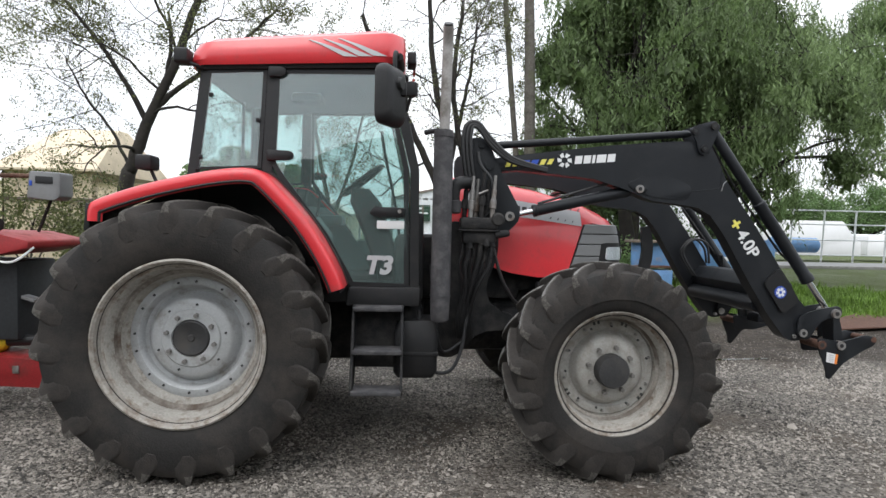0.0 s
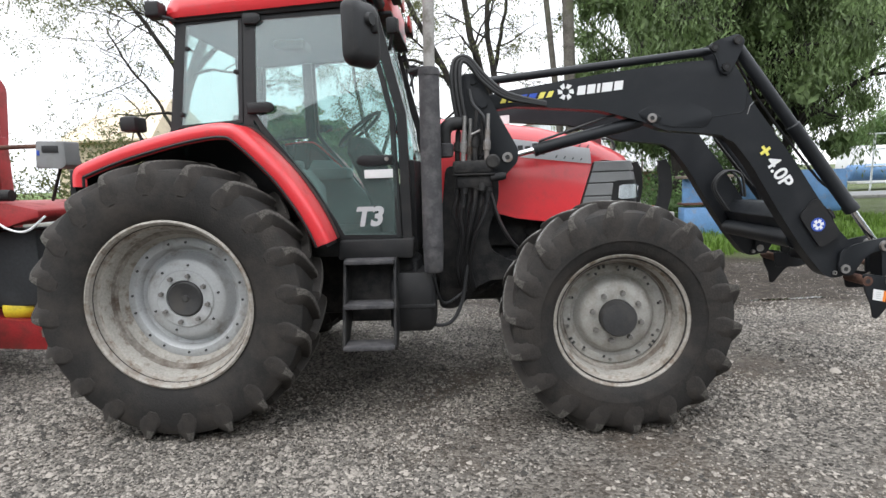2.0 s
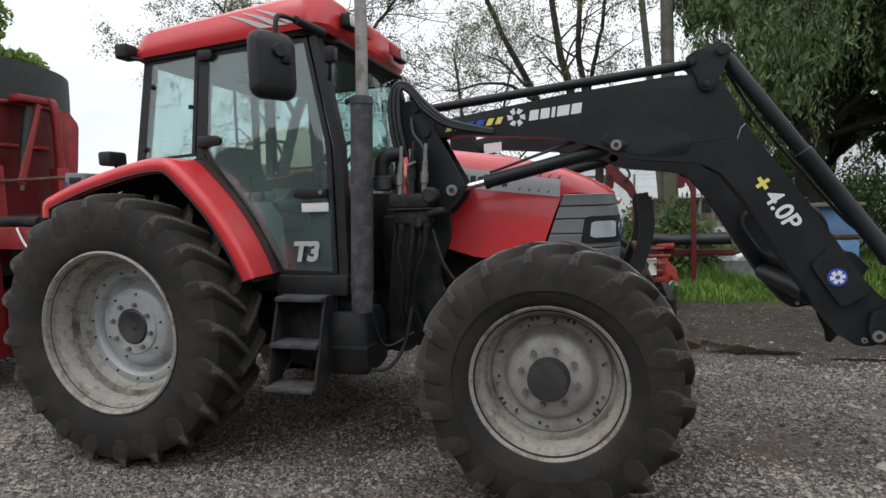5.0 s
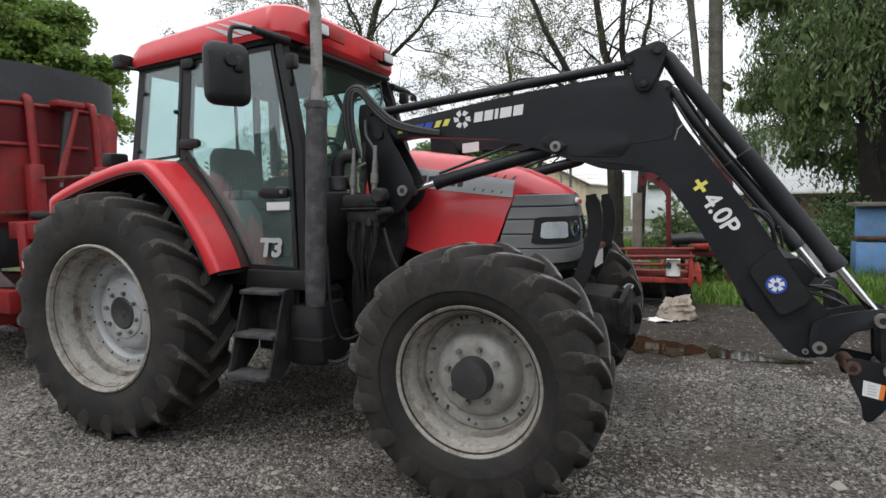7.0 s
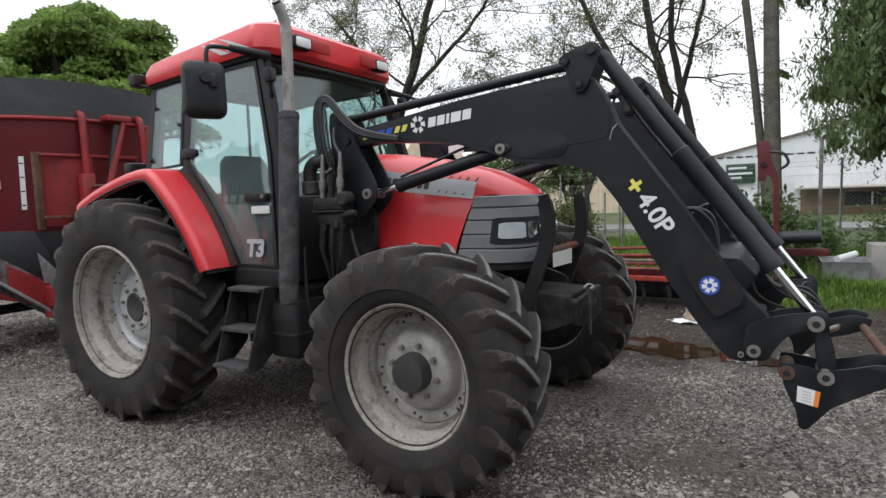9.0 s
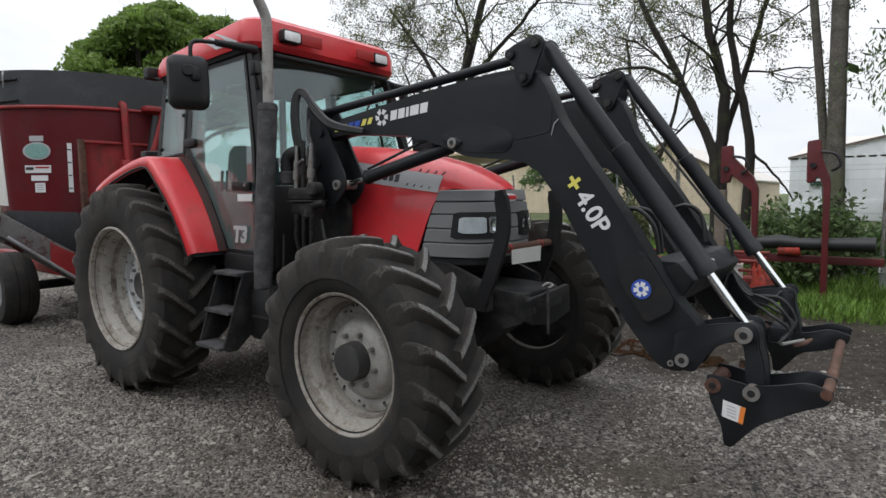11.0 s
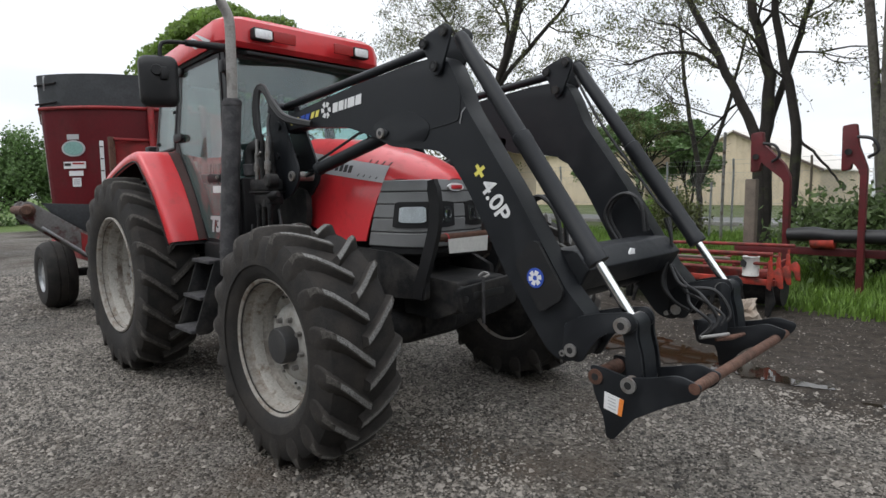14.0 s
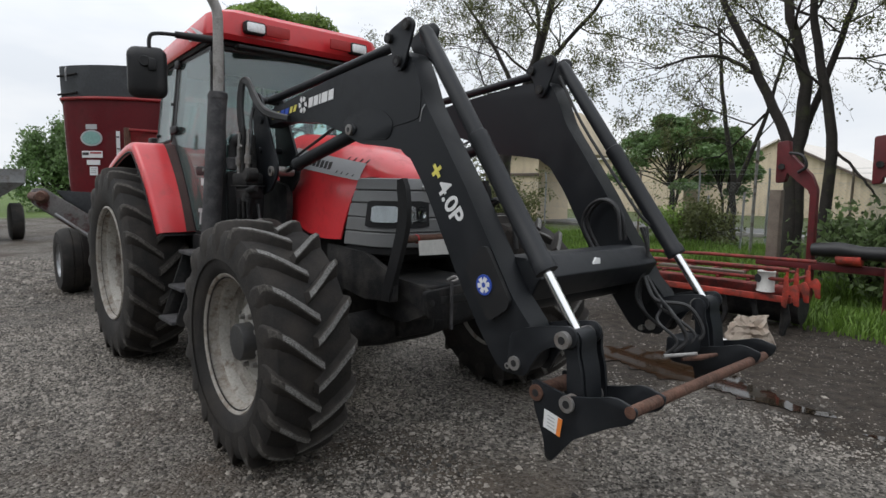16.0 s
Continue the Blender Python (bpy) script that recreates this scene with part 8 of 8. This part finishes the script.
part("leg", box((3.72, 4.5, 0.18), (0.06, 0.06, 0.40), 0.01), M_CHASSIS, imp)
part("leg", box((1.9, 4.7, 0.2), (0.08, 0.08, 0.42), 0.01), M_CHASSIS, imp)
part("roller", tube([(1.65, 5.05, 0.24), (3.75, 5.05, 0.24)], 0.2, 18), M_CHASSIS, imp, "dark roller")
can = thing("paint_tin", (3.56, 4.36, 0.48), "white paint tin with a dark blotch, standing on the implement", "tin")
part("body", lathe([(0.0, 0), (0.088, 0), (0.092, 0.005), (0.088, 0.012), (0.088, 0.215), (0.092, 0.222), (0.085, 0.228), (0.08, 0.215), (0.0, 0.215)], 0, 0, 28), M_CAN, can)
for ob in can.children:
    for v in ob.data.vertices:
        x, y, z = v.co + HOME[can.name]
        v.co = Vector((x, z, 0.484 - y)) + Vector((3.56, 4.36, 0)) - HOME[can.name]
part("blotch", prism(fillet([(3.475, 0.60), (3.53, 0.58), (3.545, 0.65), (3.50, 0.685), (3.475, 0.66)], 0.02), 4.266, 4.270, "y", 0), M_HUB, can)
# sack on the ground
rng = np.random.default_rng(3)
rings = []
for z, k in ((0.0, 0.90), (0.025, 1.12), (0.07, 1.06), (0.12, 0.92), (0.16, 0.98), (0.20, 0.84), (0.235, 0.90), (0.245, 0.70), (0.20, 0.50), (0.17, 0.2)):
    rings.append([(3.62 + 0.20 * k * math.cos(a) * (1 + 0.09 * math.sin(2 * a + 21 * z) + 0.08 * math.sin(5 * a - 15 * z)) + 0.010 * rng.normal(), 3.80 + 0.155 * k * math.sin(a) * (1 + 0.10 * math.sin(3 * a + 17 * z)) + 0.008 * rng.normal(), max(0.004, z * (1 + 0.22 * math.sin(a + 0.6) + 0.10 * math.sin(3 * a)) + 0.010 * rng.normal())) for a in [2 * math.pi * i / 36 for i in range(36)]])
solo("sack", loft(rings, caps=True), M_BAG, "crumpled dirty white sack on the ground", "sack", angle=25)
bm = bmesh.new()
vs = [bm.verts.new((3.42 + 0.16 * r * math.cos(a), 3.62 + 0.10 * r * math.sin(a), 0.022 + 0.012 * math.sin(4 * a))) for a, r in [(2 * math.pi * i / 24, 1 + 0.3 * math.sin(3 * i)) for i in range(24)]]
bm.faces.new(vs)
solo("plastic_scrap", thicken(bm, 0.006), M_WHITE, "crumpled scrap of white plastic on mud", "litter")

# ---- red bale handler ----
bh = thing("bale_handler", (3.7, 6.2, 0), "red steel bale handler with black roll standing in the grass", "implement")
for x, y, flip in ((3.08, 6.15, 1), (4.20, 5.95, 1)):
    m = part("mast", prism(fillet([(x - 0.10, 1.70), (x - 0.11, 2.25), (x + 0.04, 2.27), (x + 0.05, 2.10), (x + 0.33, 1.80), (x + 0.40, 1.62), (x + 0.42, 0.0), (x + 0.345, 0.0), (x + 0.325, 1.58), (x + 0.03, 1.86), (x + 0.02, 1.72)], 0.03) if x < 4 else fillet([(x - 0.10, 1.68), (x - 0.11, 2.25), (x + 0.04, 2.27), (x + 0.07, 2.0), (x + 0.17, 1.72), (x + 0.19, 0.0), (x + 0.115, 0.0), (x + 0.10, 1.66), (x + 0.01, 1.80), (x + 0.0, 1.70)], 0.03), y, y + 0.13, "y", 0.01), M_POSTRED, bh, "weathered red mast with a cranked head")
    part("pin", tube([(x - 0.03, y - 0.03, 1.92), (x - 0.03, y + 0.16, 1.92)], 0.04, 12), M_CHASSIS, m)
    part("hose", tube(smooth_line([(x + 0.06, y - 0.02, 2.10), (x + 0.22, y - 0.06, 2.06), (x + 0.28, y - 0.06, 1.92), (x + 0.18, y - 0.03, 1.84)], 5), 0.02, 8), M_HOSE, m)
part("roll", tube([(3.50, 6.10, 0.84), (3.8, 6.10, 0.86), (4.05, 6.08, 0.84), (4.9, 6.05, 0.86)], [0.085, 0.10, 0.085, 0.10], 16), M_HOSE, bh, "black rubber roll")
part("red_clamp", tube([(3.78, 6.09, 0.74), (4.05, 6.09, 0.76)], [0.07, 0.09], 12), M_ORANGE, bh)
part("base_rail", box((3.9, 6.2, 0.62), (2.2, 0.10, 0.10), 0.01), M_POSTRED, bh)

# ---- trough, blue boxes and bits at the verge ----
tr = thing("galvanised_trough", (5.25, 7.2, 0), "shallow galvanised trough with a white pipe across it", "trough")
part("body", loft([[(5.25 + a * k, 7.2 + b * k, z) for a, b in rounded(0.62, 0.8, 0.03)] for z, k in ((0.14, 0.94), (0.14, 0.95), (0.40, 1.0), (0.42, 1.03), (0.42, 0.96), (0.20, 0.9))]), M_GALV, tr)
part("stand", box((5.25, 7.2, 0.07), (0.5, 0.6, 0.14), 0.01), M_CONC, tr)
solo("plastic_pipe", tube([(5.14, 6.90, 0.45), (5.40, 7.25, 0.50)], 0.05, 14), M_WHITE, "short white plastic pipe lying on the trough", "pipe")
solo("concrete_block", box((5.78, 7.35, 0.33), (0.42, 0.5, 0.66), 0.02), M_CONC, "rough grey concrete block on the grass", "block")
bs = thing("blue_stall", (6.75, 7.6, 0), "old blue and brown timber stall under the pepper tree", "stall")
part("panel", box((6.75, 7.55, 1.05), (0.9, 0.05, 0.5), 0.01), M_BLUEPAINT, bs)
part("shelf", box((6.75, 7.6, 0.78), (0.92, 0.4, 0.05), 0.01), M_RUST, bs)
part("lower_panel", box((6.75, 7.6, 0.40), (0.9, 0.35, 0.62), 0.02), M_BLUEPAINT, bs)
part("top", box((6.75, 7.6, 1.33), (1.0, 0.5, 0.06), 0.01), M_WOOD, bs)
bb = thing("blue_drum_trailer", (9.6, 9.5, 0), "faded blue trailer box on small wheels", "trailer")
part("body", loft([[(9.6 + a * k, 9.5 + b * k, z) for a, b in rounded(2.0, 1.0, 0.08)] for z, k in ((0.42, 0.9), (0.5, 1.0), (1.30, 1.0), (1.38, 0.95))]), M_BLUEPAINT, bb)
part("mark_bar", box((9.2, 8.99, 0.9), (0.4, 0.01, 0.10), 0.002), M_WHITE, bb)
for x in (9.1, 10.1):
    part("wheel", tube([(x, 9.0, 0.24), (x, 9.15, 0.24)], 0.24, 20), M_TYRE, bb)

# ---- far right: rail fence, tank and parked vans ----
rf = thing("pipe_rail_fence", (21, 20, 0), "white pipe rail fence across the paddock", "fence")
for k in range(6):
    part("post", tube([(18.6 + 1.5 * k, 20, 0.3), (18.7 + 1.5 * k, 20, 2.65)], 0.04, 8), M_SHEDGREY, rf)
for z in (0.62, 1.3, 2.0, 2.62):
    part("rail", tube([(18.4, 20, z), (27, 20, z)], 0.03, 8), M_SHEDGREY, rf)
solo("blue_tank", tube([(18.6, 21.5, 1.02), (18.7, 21.5, 1.02), (20.9, 21.5, 1.02), (21.0, 21.5, 1.02)], [0.25, 0.36, 0.36, 0.25], 18), M_BLUEPAINT, "blue plastic tank lying on its side", "tank")


def van(x, y, L, h):
    v = thing("parked_van", (x, y, 0), "white van parked far across the paddock", "van", "parked vans")
    part("body", prism(fillet([(x - L / 2, 0.35), (x + L / 2, 0.35), (x + L / 2, h * 0.55), (x + L * 0.40, h * 0.62), (x + L * 0.28, h), (x - L / 2, h)], 0.12), y, y + 1.8, "y", 0.05), M_CARWHITE, v)
    part("window", prism(fillet([(x - L * 0.35, h * 0.62), (x + L * 0.33, h * 0.62), (x + L * 0.25, h * 0.9), (x - L * 0.35, h * 0.9)], 0.05), y - 0.012, y - 0.002, "y", 0), M_DARKGAP, v)
    for dx in (-0.3, 0.3):
        part("wheel", lathe([(0.0, 0), (0.2, 0), (0.33, 0.02), (0.34, 0.1), (0.33, 0.2), (0.0, 0.2)], x + dx * L, 0.34, 20, side=1), M_TYRE, v)
        ob = v.children[-1]
        for vt in ob.data.vertices:
            vt.co.y += y - 0.02


van(24.5, 26, 5.0, 2.3)
van(30.5, 27, 4.6, 1.6)
van(19.0, 30, 4.6, 2.4)

# ---- spreader across the yard ----
sp = thing("grey_spreader", (-14, -1.6, 0), "grey hopper spreader on black wheels across the yard", "spreader")
part("hopper", loft([[(-14 + a * k, -2.0 + b * k, z) for a, b in rounded(2.2, 3.0, 0.05)] for z, k in ((0.95, 0.45), (1.55, 0.98), (1.86, 1.0), (1.90, 1.02), (1.88, 0.96), (1.2, 0.6))]), M_GALV, sp)
part("frame", box((-14, -2.0, 0.75), (2.6, 0.9, 0.14), 0.02), M_GALV, sp)
for y in (-0.72, -3.2):
    part("wheel", tube([(-13.6, y - 0.16, 0.5), (-13.6, y - 0.12, 0.5), (-13.6, y + 0.12, 0.5), (-13.6, y + 0.16, 0.5)], [0.42, 0.5, 0.5, 0.42], 26), M_TYRE, sp)
part("hub", tube([(-13.6, -0.58, 0.5), (-13.6, -0.55, 0.5)], 0.2, 16), M_BLUE, sp)

# unseen plain walls added behind the way, to dim low sky light under things
solo("wall_south", ribbed(-30, 30, 0, 6.5, -17.0, 0.5), M_DULLWALL, "unseen plain wall added to dim the low sky light", "wall", kind="structure")
solo("wall_east", box((27, -6, 3.0), (0.3, 22, 6.0), 0.02), M_DULLWALL, "unseen plain wall added to cut off low sky light", "wall", kind="structure")


# ---- loose gravel, litter and grass ----
def stones(name, n, seed, x0, x1, y0, y1, size, material, label, keep):
    rng = np.random.default_rng(seed)
    P = np.stack([rng.uniform(x0, x1, n), rng.uniform(y0, y1, n)], axis=1)
    P = P[keep(P, rng)]
    n = len(P)
    s = size * np.exp(rng.normal(0, 0.42, (n, 1)))
    base = np.array([(1, 0, -0.3), (0, 0.8, -0.3), (-1, 0, -0.3), (0, -0.8, -0.3), (0, 0, 0.55)], dtype=float)
    tri = np.array([(0, 1, 4), (1, 2, 4), (2, 3, 4), (3, 0, 4)])
    V = base[None] * (1 + 0.45 * rng.uniform(-1, 1, (n, 5, 3))) + 0.20 * rng.normal(size=(n, 5, 3))
    a = rng.uniform(0, 6.28, n)
    c, d = np.cos(a)[:, None], np.sin(a)[:, None]
    V = np.stack([V[..., 0] * c - V[..., 1] * d, V[..., 0] * d + V[..., 1] * c, V[..., 2] * 0.75], axis=2) * s[..., None] * 0.5
    gz = np.array([ground_z(x, y) for x, y in P])
    V[..., 0] += P[:, 0:1]
    V[..., 1] += P[:, 1:2]
    V[..., 2] += gz[:, None] + s * 0.16
    F = (tri[None] + 5 * np.arange(n)[:, None, None]).reshape(-1, 3)
    me = bpy.data.meshes.new(name)
    me.vertices.add(5 * n)
    me.vertices.foreach_set("co", V.astype(np.float32).ravel())
    me.loops.add(len(F) * 3)
    me.loops.foreach_set("vertex_index", F.astype(np.int32).ravel())
    me.polygons.add(len(F))
    me.polygons.foreach_set("loop_start", np.arange(0, 3 * len(F), 3, dtype=np.int32))
    me.update(calc_edges=True)
    me.materials.append(material)
    return tagged(new(name, me), label, "gravel", kind="stuff")


M_STONE = mat("crushed_blue_stone", (0.172, 0.155, 0.135), 0.85, var=0.8, scale=2.2, fine=80, bump=0.2, island=0.50)


def dry(P):
    """Away from the pools."""
    return (((P[:, 0] - 3.32) / 0.66) ** 2 + ((P[:, 1] - 2.40) / 0.40) ** 2 > 1) & (((P[:, 0] - 4.30) / 0.50) ** 2 + ((P[:, 1] - 2.18) / 0.20) ** 2 > 1)


def patchy(P, rng):
    x, y = P[:, 0], P[:, 1]
    f = 0.5 + 0.28 * np.sin(1.1 * x + 1.7 * np.sin(0.8 * y)) * np.sin(1.4 * y + 0.6) + 0.20 * np.sin(2.9 * x + 1.3 * y + 1.5 * np.sin(2.3 * y)) + 0.16 * np.sin(5.3 * y - 3.7 * x + 2.0 * np.sin(1.9 * x))
    m = rng.uniform(0, 1, len(P)) < np.clip(0.12 + 1.5 * (f - 0.15), 0.10, 1.0)
    far = np.clip((y - 1.2) / 1.0, 0, 1)
    return m & dry(P) & (rng.uniform(0, 1, len(P)) > 0.96 * far)


stones("gravel", 290000, 1, -3.0, 7.0, -3.6, 2.6, 0.0165, M_STONE, "loose crushed grey gravel over the yard", patchy)
stones("gravel", 34000, 2, -9.0, -3.0, -4.0, 2.0, 0.03, M_STONE, "loose crushed grey gravel over the yard", patchy)
stones("gravel", 16000, 4, 0.5, 9.0, 1.3, 4.8, 0.012, M_STONE, "small pebbles pressed into the muddy track", lambda P, r: dry(P) & (r.uniform(0, 1, len(P)) < 0.35 + 0.65 * np.sin(2.1 * P[:, 0] + 2 * np.sin(3 * P[:, 1])) ** 2))
stones("gravel", 130, 3, -2.0, 7.0, -3.4, 3.0, 0.036, M_STONE, "scattered larger stones", lambda P, r: np.ones(len(P), bool))


def blades(name, n, seed, region, height, material, label, width=0.012):
    """Grass: bent tapering blades over a region given by a function that returns x, y arrays."""
    rng = np.random.default_rng(seed)
    x, y, k = region(rng, n)
    n = len(x)
    h = height * k * rng.uniform(0.4, 1.15, n)
    a = rng.uniform(0, 6.28, n)
    lean = rng.uniform(0.1, 0.6, n) * h
    b = np.stack([x, y, np.zeros(n)], axis=1)
    side = np.stack([np.cos(a), np.sin(a), np.zeros(n)], axis=1) * width * rng.uniform(0.5, 1.4, (n, 1))
    fw = np.stack([-np.sin(a), np.cos(a), np.zeros(n)], axis=1)
    mid = b + fw * lean[:, None] * 0.35 + np.array([0, 0, 1.0]) * (h * 0.6)[:, None]
    top = b + fw * lean[:, None] + np.array([0, 0, 1.0]) * h[:, None]
    V = np.concatenate([np.stack([b - side, b + side, mid + side * 0.7, mid - side * 0.7], axis=1), np.stack([mid - side * 0.7, mid + side * 0.7, top + side * 0.1, top - side * 0.1], axis=1)])
    return tagged(quads(name, V, material, None, label), category="grass", kind="stuff")


def verge(rng, n):
    x = rng.uniform(3.4, 13, n)
    y = 5.2 + rng.gamma(2.0, 1.3, n) + 0.4 * np.sin(x * 1.1)
    clump = 0.5 + 0.5 * np.sin(3.1 * x + 1.3 * y) * np.sin(2.3 * y - x)
    k = 0.35 + 0.9 * clump * np.clip((y - 4.9) / 1.2, 0.15, 1)
    m = (rng.uniform(0, 1, n) < 0.35 + 0.65 * clump) & (y < 13)
    return x[m], y[m], k[m]


def behind(rng, n):
    x = rng.uniform(-8, 4, n)
    y = rng.uniform(7.0, 15, n)
    k = 0.4 + 0.8 * (0.5 + 0.5 * np.sin(2.1 * x) * np.sin(1.9 * y))
    return x, y, k


blades("verge_grass", 60000, 5, verge, 0.27, M_GRASS, "lush fresh grass and weeds along the verge")
blades("rough_grass", 45000, 6, behind, 0.30, M_GRASS, "rough grass under the trees", 0.016)
